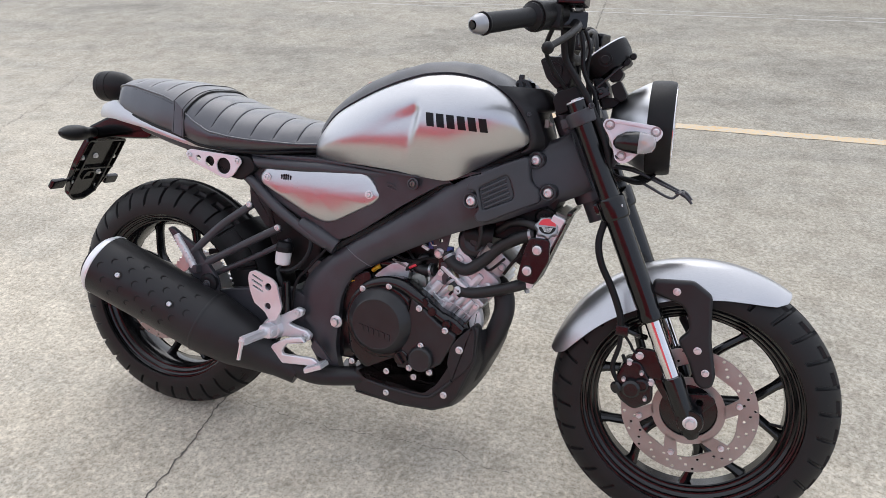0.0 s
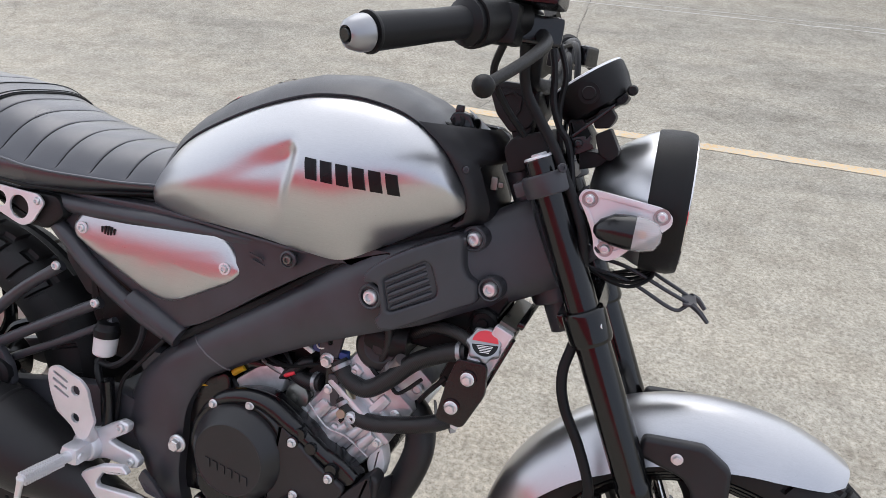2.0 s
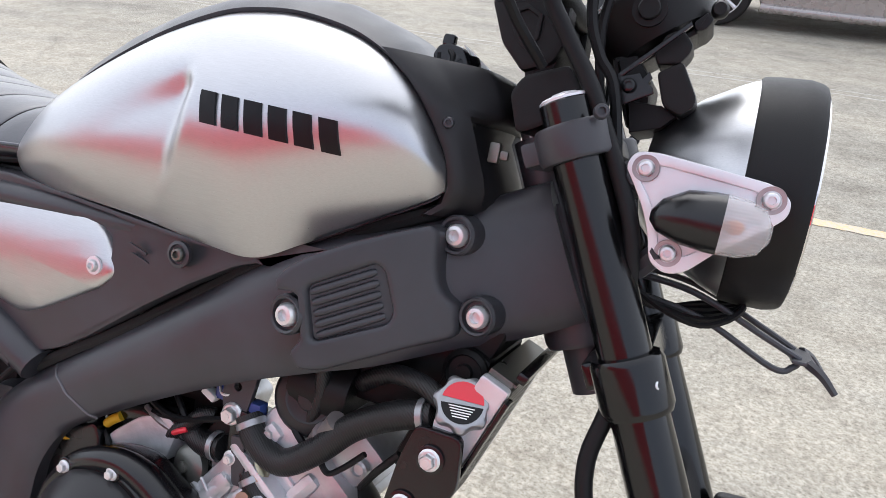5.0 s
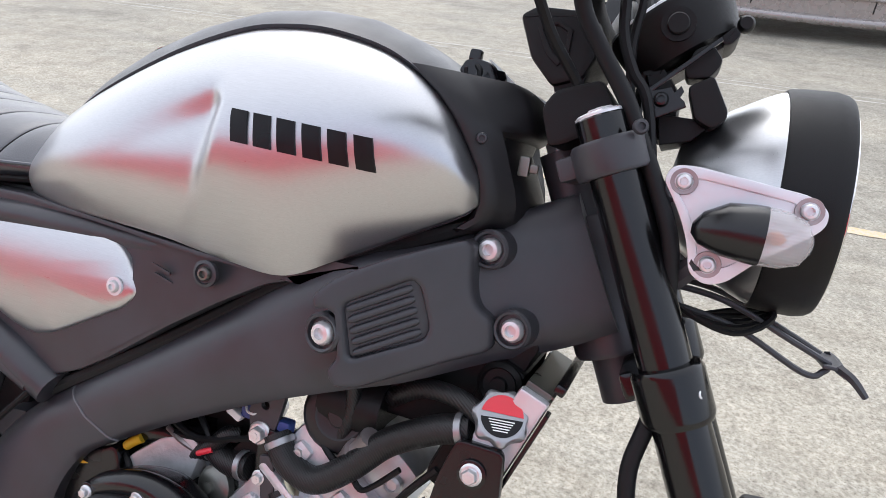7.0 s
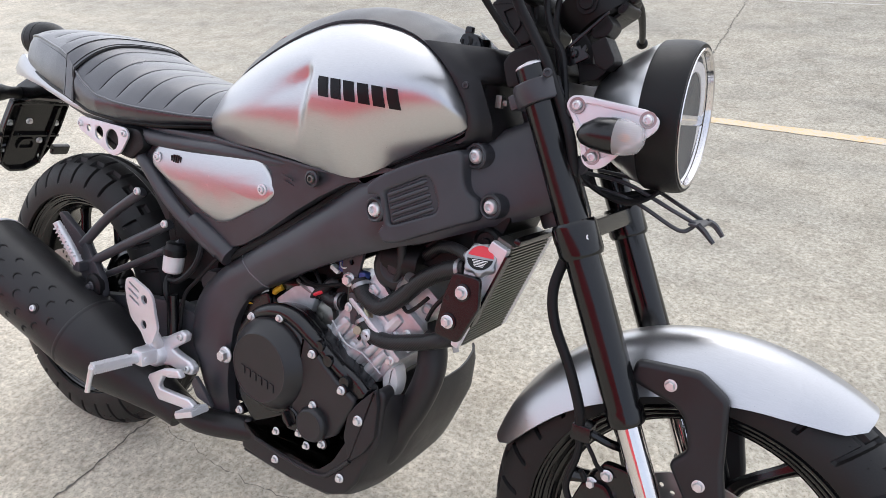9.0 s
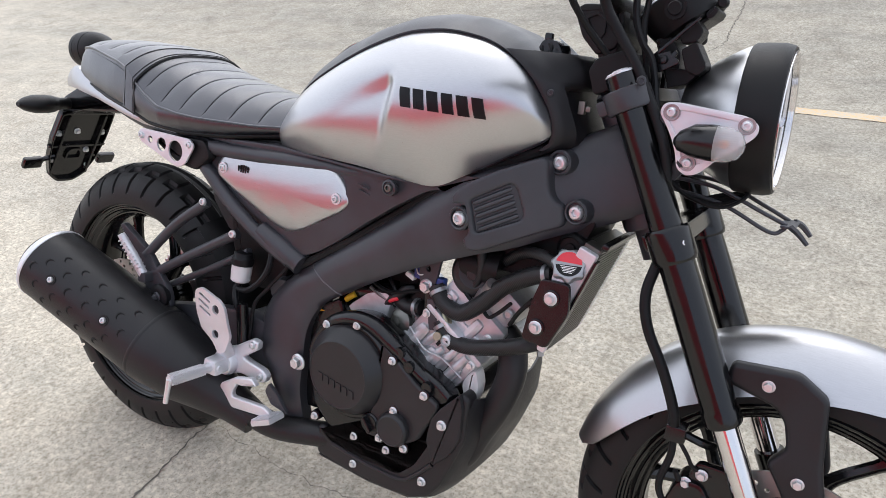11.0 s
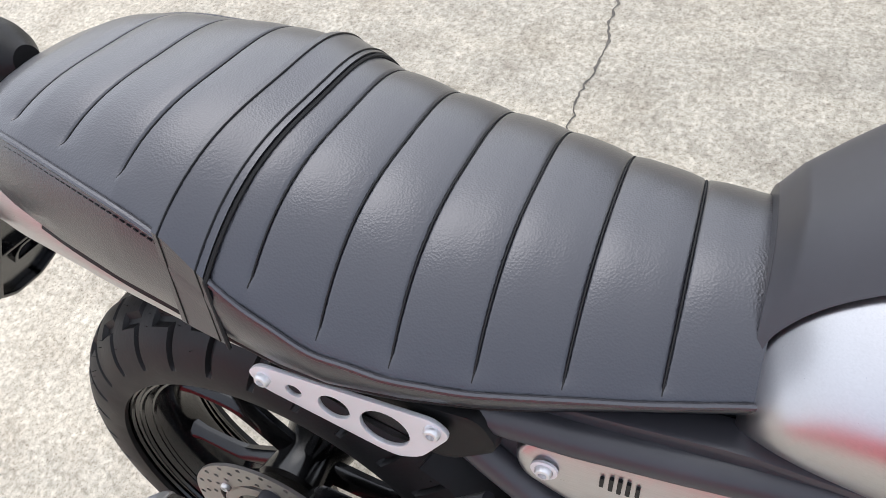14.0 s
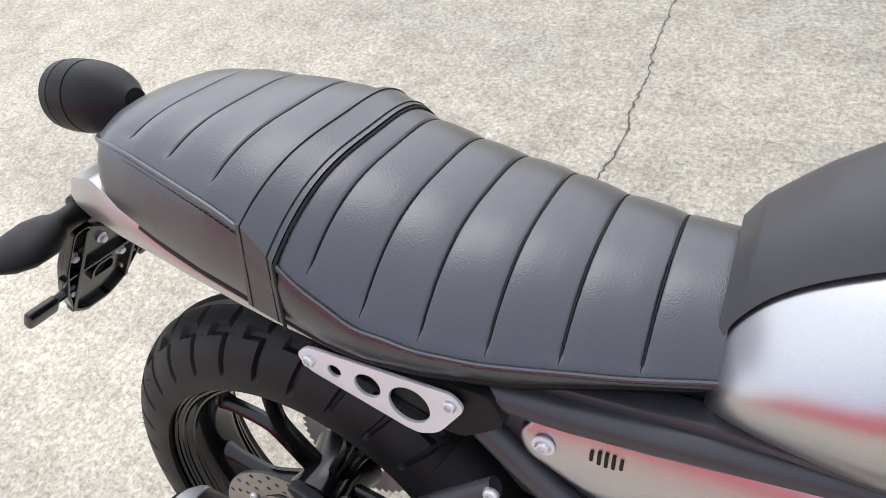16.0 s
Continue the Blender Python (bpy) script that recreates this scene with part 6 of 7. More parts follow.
# ---- rider's footrest, heel plate, brake pedal ----
hang = part("footrest_hanger", plate(fillet([(0.346, 0.308), (0.352, 0.330), (0.368, 0.346), (0.401, 0.358), (0.445, 0.385), (0.462, 0.382), (0.460, 0.367), (0.424, 0.343), (0.440, 0.338), (0.472, 0.333), (0.485, 0.323), (0.481, 0.309), (0.465, 0.306), (0.419, 0.309), (0.395, 0.301), (0.370, 0.285), (0.352, 0.288)], 0.005), -0.150, -0.134, (), 0.0045, None, 3), ALLOY, bike, "satin aluminium footrest hanger")
part("hanger_boss", turned([(0.026, 0.0), (0.026, 0.010), (0.022, 0.016), (0.012, 0.018)], (0.386, -0.148, 0.325), (0, -1, 0), 28), ALLOY, hang)
heel_line = [(0.331, 0.445), (0.334, 0.462), (0.350, 0.468), (0.396, 0.454), (0.409, 0.442), (0.416, 0.415), (0.424, 0.390), (0.410, 0.356), (0.392, 0.352), (0.378, 0.372), (0.349, 0.390), (0.337, 0.418)]
slots = [fillet([(x0, z0), (x0 + 0.028, z0 - 0.012), (x0 + 0.0295, z0 - 0.0085), (x0 + 0.0015, z0 + 0.0035)], 0.0014, 2) for x0, z0 in ((0.342, 0.455), (0.341, 0.443), (0.344, 0.430))]
heelp = part("heel_plate", plate(fillet(heel_line, 0.006), -0.181, -0.175, [ring2(0.386, 0.434, 0.0085, 16), ring2(0.386, 0.387, 0.0080, 16)] + slots, 0.0014), ALLOY, hang, "pinkish aluminium heel plate with slots")
part("heel_stem", tube([(0.400, -0.172, 0.372), (0.396, -0.160, 0.350), (0.390, -0.150, 0.335)], [0.011, 0.012, 0.013], 12, 3), ALLOY, hang)
for x_, z_ in ((0.449, 0.374), (0.471, 0.319)):
    bolt(hang, (x_, -0.150, z_), 0.0070, (0, -1, 0), "cap")
part("footrest", tube([(0.388, -0.160, 0.326), (0.388, -0.205, 0.328), (0.385, -0.280, 0.331)], [0.0125, 0.0088, 0.0080], 14, 4), ALLOY, hang, "ribbed aluminium rider footrest")
for k in range(18):
    part("rib", moved(block(-0.0078, 0.0078, -0.0012, 0.0012, -0.0088, 0.0088, 0.0005), Matrix.Translation(Vector((0.388, -0.210, 0.328)).lerp(Vector((0.3852, -0.276, 0.331)), k / 17)) @ Matrix.Rotation(radians(-3), 4, "Z")), ALLOY, hang)
part("footrest_hinge", join(block(0.372, 0.404, -0.196, -0.155, 0.312, 0.342, 0.007), turned([(0.006, -0.019), (0.006, 0.019)], (0.388, -0.186, 0.327), (1, 0, 0), 12)), ALLOY, hang)
part("feeler", tube([(0.386, -0.279, 0.332), (0.384, -0.282, 0.312), (0.381, -0.284, 0.289)], [0.0055, 0.0045, 0.0045], 10, 3), STEEL, hang, "footrest feeler pin")
pedal = part("brake_pedal", plate(fillet([(0.474, 0.325), (0.486, 0.313), (0.446, 0.302), (0.437, 0.303), (0.424, 0.282), (0.426, 0.274), (0.503, 0.279), (0.520, 0.272), (0.515, 0.258), (0.494, 0.259), (0.402, 0.249), (0.390, 0.256), (0.388, 0.268), (0.396, 0.292), (0.432, 0.314)], 0.005), -0.176, -0.164, (), 0.0035, None, 3), ALLOY, bike, "satin aluminium rear brake pedal")
part("pedal_pad", moved(block(-0.024, 0.024, -0.024, 0.014, -0.006, 0.005, 0.003), Matrix.Translation((0.517, -0.172, 0.262)) @ Matrix.Rotation(radians(-24), 4, "Y")), ALLOY, pedal)
for k in range(7):
    part("tread", moved(block(-0.0012, 0.0012, -0.023, 0.013, 0.005, 0.0075, 0.0005), Matrix.Translation((0.517, -0.172, 0.262)) @ Matrix.Rotation(radians(-24), 4, "Y") @ Matrix.Translation((-0.020 + 0.0066 * k, 0, 0))), ALLOY, pedal)
part("pedal_guard", plate(fillet([(0.498, 0.318), (0.520, 0.300), (0.545, 0.272), (0.505, 0.279), (0.490, 0.300)], 0.004), -0.158, -0.150, (), 0.002), FRAME, pedal)
left_peg = part("left_footrest", join(tube([(0.452, 0.145, 0.352), (0.432, 0.19, 0.337), (0.398, 0.270, 0.309)], 0.011, 12, 4), plate(fillet([(0.385, 0.372), (0.412, 0.364), (0.482, 0.398), (0.505, 0.352), (0.470, 0.314), (0.372, 0.318)], 0.007), 0.135, 0.149, (), 0.004)), ALLOY, bike, "satin aluminium left footrest")

# rear brake master cylinder and its reservoir
res_ = part("brake_reservoir", turned([(0.015, -0.018), (0.0178, -0.015), (0.0186, 0.0), (0.0186, 0.020)], (0.388, -0.122, 0.494), (0.05, 0.1, 1), 28), WHITE, bike, "translucent white brake fluid reservoir with black cap")
part("reservoir_cap", turned([(0.0198, 0.014), (0.0208, 0.017), (0.0208, 0.026), (0.0180, 0.029), (0.0170, 0.037), (0.012, 0.040)], (0.388, -0.122, 0.494), (0.05, 0.1, 1), 28), RUBBER, res_, "black reservoir cap")
part("reservoir_hose", tube([(0.388, -0.122, 0.478), (0.382, -0.130, 0.458), (0.395, -0.14, 0.440), (0.405, -0.138, 0.42)], 0.006, 8), RUBBER, res_)
part("master_cylinder", tube([(0.405, -0.135, 0.44), (0.41, -0.135, 0.36)], 0.011, 12, 2), COVER, res_)
part("brake_line", tube([(0.375, -0.125, 0.462), (0.42, -0.135, 0.470), (0.455, -0.13, 0.505), (0.46, -0.12, 0.545), (0.44, -0.11, 0.58)], 0.0055, 8), RUBBER, res_)
part("brake_line", tube([(0.50, -0.118, 0.53), (0.46, -0.128, 0.48), (0.43, -0.13, 0.44), (0.42, -0.13, 0.36)], 0.0035, 8), RUBBER, res_)

# ---- engine ----
engine = part("engine", join(plate(fillet([(0.56, 0.30), (0.555, 0.40), (0.60, 0.46), (0.68, 0.475), (0.75, 0.455), (0.84, 0.41), (0.85, 0.36), (0.80, 0.28), (0.70, 0.262), (0.60, 0.270)], 0.02), -0.100, 0.12, (), 0.010)), COVER, bike, "black and bare aluminium single-cylinder engine")
right_line = [(0.579, 0.441), (0.596, 0.459), (0.615, 0.472), (0.645, 0.485), (0.673, 0.491), (0.698, 0.491), (0.732, 0.474), (0.760, 0.460), (0.790, 0.434), (0.828, 0.420), (0.856, 0.400), (0.848, 0.380), (0.809, 0.298), (0.784, 0.274), (0.739, 0.262), (0.668, 0.250), (0.610, 0.266), (0.576, 0.30), (0.566, 0.37)]
casing = part("clutch_casing", plate(fillet(right_line, 0.010), -0.130, -0.095, (), 0.010, None, 3), COVER, engine, "gloss black clutch casing with a ring of bolts")
CLX, CLZ = 0.654, 0.386
part("clutch_rim", turned([(0.090, -0.004), (0.089, 0.001), (0.084, 0.005), (0.079, 0.005)], (CLX, -0.128, CLZ), (0, -1, 0), 64, False), COVER, engine)
part("clutch_cover", turned([(0.080, 0.0), (0.0785, 0.008), (0.075, 0.014), (0.0605, 0.0318), (0.0575, 0.0335), (0.0555, 0.0325), (0.001, 0.0325)], (CLX, -0.128, CLZ), (0, -1, 0), 72), CLUTCH, engine, "round black clutch cover with a sloping rim")
for k in range(6):
    x0, z0 = 0.6145 + 0.0132 * k, 0.3815 - 0.0025 * k
    part("raised_bar", plate([(x0, z0), (x0 + 0.0088, z0 - 0.0017), (x0 + 0.0100, z0 - 0.0150), (x0 + 0.0012, z0 - 0.0133)], -0.1623, -0.1598, (), 0.0006), CLUTCH, engine)
part("casing_panel", plate(fillet([(0.722, 0.462), (0.742, 0.446), (0.792, 0.408), (0.838, 0.384), (0.832, 0.366), (0.806, 0.312), (0.775, 0.290), (0.70, 0.285), (0.71, 0.36)], 0.008), -0.1385, -0.125, (), 0.0065, None, 3), CLUTCH, engine, "satin black lower panel of the casing")
part("casing_rib", tube([(0.588, -0.118, 0.434), (0.610, -0.122, 0.458), (0.640, -0.124, 0.473), (0.672, -0.124, 0.479), (0.702, -0.124, 0.474), (0.735, -0.124, 0.457), (0.765, -0.123, 0.438), (0.800, -0.121, 0.415), (0.845, -0.116, 0.394)], [0.008, 0.012, 0.013, 0.014, 0.016, 0.016, 0.013, 0.013, 0.010], 14, 4), COVER, engine, "rounded upper edge of the casing")
for x_, z_ in ((0.756, 0.448), (0.776, 0.430), (0.812, 0.406)):
    part("casing_lug", turned([(0.0105, -0.02), (0.0105, 0.006), (0.009, 0.009), (0.005, 0.009)], (x_, -0.128, z_), (0, -1, 0), 18), COVER, engine)
part("pump_cover", turned([(0.030, 0), (0.030, 0.008), (0.027, 0.013), (0.024, 0.0145), (0.0225, 0.0135), (0.001, 0.0135)], (0.760, -0.137, 0.318), (0, -1, 0), 36), CLUTCH, engine, "small round black pump cover")
part("oil_filler", join(turned([(0.0175, 0), (0.0175, 0.006), (0.015, 0.008), (0.015, 0.010), (0.001, 0.010)], (0.712, -0.134, 0.311), (0, -1, 0), 24), moved(block(-0.0028, 0.0028, -0.009, 0.0, -0.0135, 0.0135, 0.002), Matrix.Translation((0.712, -0.143, 0.311)) @ Matrix.Rotation(radians(-38), 4, "Y"))), COVER, engine, "black oil filler plug with a finger grip")
for x_, z_, up in ((0.605, 0.455, 0.004), (0.670, 0.4715, 0.006), (0.747, 0.434, 0.010), (0.811, 0.394, 0.010), (0.757, 0.349, 0.010), (0.733, 0.291, 0.010), (0.782, 0.290, 0.010), (0.674, 0.267, 0.0), (0.742, 0.267, 0.0), (0.585, 0.274, 0.0), (0.586, 0.412, 0.0)):
    part("bolt_boss", turned([(0.0100, -0.012), (0.0095, up - 0.001), (0.0080, up)], (x_, -0.130, z_), (0, -1, 0), 18), COVER, engine)
    bolt(engine, (x_, -0.130 - up, z_), 0.0050)

part("engine_mount", plate(fillet([(0.515, 0.26), (0.52, 0.45), (0.60, 0.49), (0.62, 0.44), (0.61, 0.27)], 0.01), -0.095, 0.095, (), 0.006), COVER, engine)
CYL = Matrix.Translation((0.764, 0.007, 0.409)) @ Matrix.Rotation(radians(36), 4, "Y")     # its z runs up the cylinder
cyl = part("cylinder", moved(block(-0.058, 0.068, -0.100, 0.075, 0.0, 0.105, 0.012), CYL), CAST, engine, "bare cast aluminium cylinder")
for z0, z1, o in ((0.018, 0.034, 0.003), (0.096, 0.108, 0.003)):
    part("flange", moved(block(-0.060, 0.070, -0.100 - o, 0.078, z0, z1, 0.005), CYL), CAST, cyl)
for x0, x1, z0, z1 in ((-0.048, -0.024, 0.030, 0.075), (-0.010, 0.020, 0.030, 0.060), (0.034, 0.058, 0.004, 0.074)):
    part("cast_lug", moved(block(x0, x1, -0.107, -0.07, z0, z1, 0.0105), CYL), CAST, cyl)
for x0, z0, x1, z1, r_ in ((-0.040, 0.004, -0.034, 0.074, 0.010), (0.002, 0.004, 0.008, 0.070, 0.009), (0.044, 0.010, 0.046, 0.094, 0.010), (-0.020, 0.034, -0.014, 0.094, 0.007), (0.022, 0.034, 0.026, 0.094, 0.008)):
    part("casting_web", tube([CYL @ Vector((x0, -0.0985, z0)), CYL @ Vector(((x0 + x1) / 2, -0.100, (z0 + z1) / 2)), CYL @ Vector((x1, -0.0985, z1))], [r_ * 0.7, r_, r_ * 0.7], 12, 4), CAST, cyl)
part("casting_seam", tube([CYL @ Vector((-0.055, -0.106, 0.050)), CYL @ Vector((-0.012, -0.109, 0.046)), CYL @ Vector((0.020, -0.110, 0.062)), CYL @ Vector((0.064, -0.107, 0.064))], 0.0016, 8, 3), CAST, cyl)
# recess shade in the casting, put on as flat near-black blocks
for x0, x1, z0, z1 in ((-0.044, -0.032, 0.040, 0.056), (-0.006, 0.000, 0.064, 0.090), (0.034, 0.044, 0.036, 0.058), (0.010, 0.024, 0.076, 0.092), (-0.026, -0.018, 0.006, 0.022)):
    part("pocket_shade", moved(block(x0, x1, -0.1015, -0.098, z0, z1, 0.0012), CYL), HOLLOW, cyl)
head_ = part("cylinder_head", moved(block(-0.062, 0.064, -0.088, 0.076, 0.105, 0.166, 0.012), CYL), CAST, engine, "bare cast aluminium cylinder head")
part("head_cover", moved(block(-0.055, 0.055, -0.078, 0.070, 0.160, 0.215, 0.016), CYL), CAST, head_)
part("gasket_edge", moved(block(-0.066, 0.068, -0.092, 0.080, 0.118, 0.125, 0.003), CYL), ALLOY, head_)
part("exhaust_port", moved(block(0.02, 0.072, -0.055, 0.055, 0.11, 0.16, 0.010), CYL), CAST, head_)
for x0, x1 in ((-0.052, -0.030), (0.010, 0.030)):
    part("cast_lug", moved(block(x0, x1, -0.095, -0.06, 0.108, 0.150, 0.0095), CYL), CAST, head_)
for a, b in ((-0.050, 0.089), (0.058, 0.089), (-0.042, 0.138), (0.046, 0.138), (0.058, 0.014)):
    bolt(engine, CYL @ Vector((a, -0.100 if b < 0.1 else -0.090, b)), 0.0055, (0, -1, 0))
for a, b, r_ in ((0.004, 0.088, 0.010), (-0.045, 0.175, 0.012), (0.04, 0.19, 0.010)):
    part("boss", turned([(r_, 0), (r_ - 0.001, 0.006), (r_ * 0.6, 0.008), (r_ * 0.55, 0.005), (0.001, 0.005)], CYL @ Vector((a, -0.104 if b < 0.1 else -0.078, b)), (0, -1, 0), 18), CAST, engine)
part("solenoid", join(tube([(0.856, -0.068, 0.542), (0.872, -0.085, 0.566)], 0.0135, 16, 1), tube([(0.868, -0.081, 0.56), (0.886, -0.095, 0.588)], 0.010, 14, 1), tube([(0.852, -0.063, 0.536), (0.858, -0.07, 0.545)], 0.0165, 16, 1)), SOLENOID, engine, "dull pinkish metal valve solenoid")
part("plug_cap", turned([(0.040, -0.03), (0.040, 0.0), (0.038, 0.008), (0.033, 0.012), (0.024, 0.0135), (0.022, 0.012), (0.012, 0.012), (0.010, 0.015), (0.001, 0.016)], (0.843, -0.068, 0.590), (0.15, -1, 0.1), 32), CLUTCH, engine, "round black rubber cap")
part("hose_union", tube([(0.799, -0.073, 0.521), (0.806, -0.085, 0.508), (0.81, -0.087, 0.498)], [0.010, 0.009, 0.010], 12, 2), BRASS, engine)
part("sensor", tube([CYL @ Vector((-0.01, -0.085, 0.075)), CYL @ Vector((-0.01, -0.115, 0.085))], [0.008, 0.007], 10, 1), BRASS, engine)
part("tensioner", join(turned([(0.022, 0), (0.022, 0.008), (0.017, 0.012), (0.006, 0.013), (0.006, 0.017), (0.001, 0.018)], (0.722, -0.078, 0.478), (-0.2, -1, 0.1), 24)), DULL, engine, "dull metal round tensioner plug")
part("coolant_jug", plate(fillet([(0.852, 0.434), (0.872, 0.438), (0.88, 0.411), (0.876, 0.384), (0.856, 0.378), (0.846, 0.404)], 0.008), -0.088, -0.058, (), 0.010), WHITE, engine, "translucent white coolant bottle")
part("throttle_body", join(tube([(0.82, -0.05, 0.60), (0.885, -0.05, 0.60)], 0.035, 18, 1), block(0.805, 0.880, -0.065, -0.03, 0.565, 0.620, 0.012)), MATT, engine, "black throttle body")
part("starter", tube([(0.60, -0.06, 0.505), (0.70, -0.06, 0.515)], 0.024, 16, 1), COVER, engine)
part("top_case", plate(fillet([(0.595, 0.455), (0.612, 0.480), (0.650, 0.512), (0.686, 0.523), (0.702, 0.512), (0.690, 0.470)], 0.008), -0.086, 0.09, (), 0.006), CAST, engine)
part("air_box", plate(fillet([(0.52, 0.555), (0.60, 0.60), (0.70, 0.68), (0.80, 0.72), (0.90, 0.72), (0.90, 0.64), (0.82, 0.61), (0.70, 0.575), (0.60, 0.52)], 0.015), -0.075, 0.075, (), 0.01), MATT, engine, "black air box under the tank")


def hose(points, r, clip=True):
    ob = part("hose", tube(points, r, 18, 8), HOSE, engine, "black rubber coolant hose")
    if clip:
        for a, b in ((0, 1), (-1, -2)):
            p, q = Vector(points[a]), Vector(points[b])
            d = (q - p).normalized()
            part("hose_clip", join(turned([(r + 0.001, 0.006), (r + 0.0022, 0.0065), (r + 0.0022, 0.0125), (r + 0.001, 0.013)], p, d, 18, False), moved(block(-0.004, 0.004, -r - 0.010, -r, 0.005, 0.014, 0.001), Matrix.Translation(p) @ d.to_track_quat("Z", "Y").to_matrix().to_4x4())), CAPMETAL, engine)
    return ob


hose([(0.784, -0.085, 0.557), (0.801, -0.089, 0.535), (0.834, -0.091, 0.526), (0.869, -0.091, 0.551), (0.9037, -0.0929, 0.5875), (0.9486, -0.1012, 0.6164), (0.9814, -0.1039, 0.6274)], 0.0135)
hose([(0.796, -0.085, 0.501), (0.814, -0.089, 0.48), (0.854, -0.093, 0.476), (0.9183, -0.1042, 0.4977), (0.9522, -0.1063, 0.512), (0.9765, -0.0875, 0.5207)], 0.0125)
hose([(0.759, -0.081, 0.511), (0.729, -0.077, 0.506), (0.699, -0.068, 0.516)], 0.0135)
hose([(0.889, -0.063, 0.618), (0.9243, -0.082, 0.6427), (0.9607, -0.0968, 0.6483), (0.99, -0.108, 0.642)], 0.009, False)
hose([(0.854, -0.083, 0.646), (0.856, -0.078, 0.596), (0.844, -0.073, 0.561)], 0.0075, False)
part("thermostat", join(block(0.766, 0.79, -0.091, -0.058, 0.486, 0.561, 0.006), tube([(0.774, -0.073, 0.566), (0.764, -0.078, 0.541)], 0.012, 12, 2)), COVER, engine)
part("connector", block(0.781, 0.796, -0.086, -0.071, 0.554, 0.57, 0.003), BLUE, engine, "blue plastic connector")
bolt(engine, (0.767, -0.088, 0.553), 0.0085)
for k, (a, b, c) in enumerate((((0.624, -0.073, 0.506), (0.674, -0.083, 0.521), (0.724, -0.073, 0.511)), ((0.644, -0.083, 0.541), (0.694, -0.088, 0.526), (0.754, -0.083, 0.541)), ((0.674, -0.073, 0.556), (0.704, -0.083, 0.531), (0.719, -0.083, 0.506)), ((0.814, -0.073, 0.576), (0.844, -0.083, 0.551), (0.869, -0.073, 0.531)), ((0.584, -0.073, 0.486), (0.614, -0.088, 0.471), (0.624, -0.091, 0.446)))):
    part("wire", tube([a, b, c], 0.0035, 6, 5), RUBBER, engine)

for k, line_ in enumerate((((0.540, -0.086, 0.450), (0.560, -0.089, 0.458), (0.582, -0.086, 0.463)), ((0.556, -0.086, 0.437), (0.572, -0.089, 0.441), (0.590, -0.086, 0.444)), ((0.606, -0.084, 0.488), (0.614, -0.086, 0.495), (0.624, -0.084, 0.502)))):
    part("sleeve", tube(line_, (0.0065, 0.0038, 0.0055)[k], 10, 4), YELLOW, engine, "yellow cable sleeve")
hanger_ = part("engine_hanger", plate(fillet([(0.752, 0.615), (0.795, 0.63), (0.785, 0.572), (0.779, 0.542), (0.757, 0.540), (0.751, 0.570)], 0.005), -0.088, -0.081, [ring2(0.768, 0.582, 0.0045, 14)], 0.0012), FRAME, engine, "satin black engine hanger plate")
part("zip_tie", tube([(0.742, -0.081, 0.574), (0.748, -0.086, 0.569), (0.757, -0.087, 0.569), (0.765, -0.084, 0.574)], 0.0024, 6, 4, 0.5), PAPER, engine, "white nylon cable tie")
part("connector", block(0.736, 0.749, -0.08, -0.065, 0.558, 0.578, 0.003), BLUE, engine, "blue plastic connector")
part("connector", moved(block(-0.009, 0.009, -0.006, 0.006, -0.004, 0.004, 0.002), Matrix.Translation((0.73, -0.077, 0.56)) @ Matrix.Rotation(radians(25), 4, "Y")), PAPER, engine, "white plastic connector")
part("strut_bar", plate(fillet([(0.773, 0.534), (0.789, 0.537), (0.797, 0.486), (0.782, 0.484)], 0.003), -0.095, -0.085, (), 0.002), FRAME, engine)
hose([(0.674, -0.073, 0.486), (0.694, -0.079, 0.507), (0.712, -0.08, 0.522), (0.724, -0.079, 0.535), (0.736, -0.073, 0.536)], 0.0085, False)
part("cable_plate", plate(fillet([(0.727, 0.513), (0.749, 0.548), (0.762, 0.531), (0.76, 0.516)], 0.004), -0.076, -0.071, (), 0.001), MATT, engine)
part("clamp_strip", tube([(0.653, -0.081, 0.522), (0.674, -0.085, 0.515), (0.695, -0.083, 0.508)], 0.0032, 6, 4), SOLENOID, engine)
part("sleeve", tube([(0.698, -0.087, 0.509), (0.706, -0.089, 0.514), (0.714, -0.087, 0.518)], 0.0032, 8, 3), RED, engine, "red cable sleeve")
# dark sheet added behind the wiring to darken the space there
part("dark_backing", plate(fillet([(0.644, 0.531), (0.739, 0.601), (0.759, 0.586), (0.756, 0.521), (0.684, 0.496), (0.649, 0.506)], 0.008), -0.061, -0.053, (), 0.002), MATT, engine, "dark backing sheet behind the wiring")
part("wire", tube([(0.864, -0.085, 0.548), (0.882, -0.091, 0.533), (0.8964, -0.0917, 0.5414), (0.9183, -0.0922, 0.5647)], 0.003, 6, 5), RUBBER, engine)
part("wire", tube([(0.9183, -0.0882, 0.5297), (0.9365, -0.1036, 0.5575), (0.9571, -0.1067, 0.5837)], 0.0036, 6, 5), RUBBER, engine)

part("air_duct", plate(fillet([(0.86, 0.60), (0.87, 0.70), (0.96, 0.735), (1.02, 0.705), (1.005, 0.665), (0.97, 0.60)], 0.01), -0.062, 0.062, (), 0.006), MATT, engine, "black air duct behind the radiator")
part("duct_boss", turned([(0.021, 0), (0.021, 0.010), (0.017, 0.014), (0.015, 0.011), (0.008, 0.011), (0.007, 0.015), (0.001, 0.015)], (0.990, -0.062, 0.662), (0, -1, 0), 28), MATT, engine)

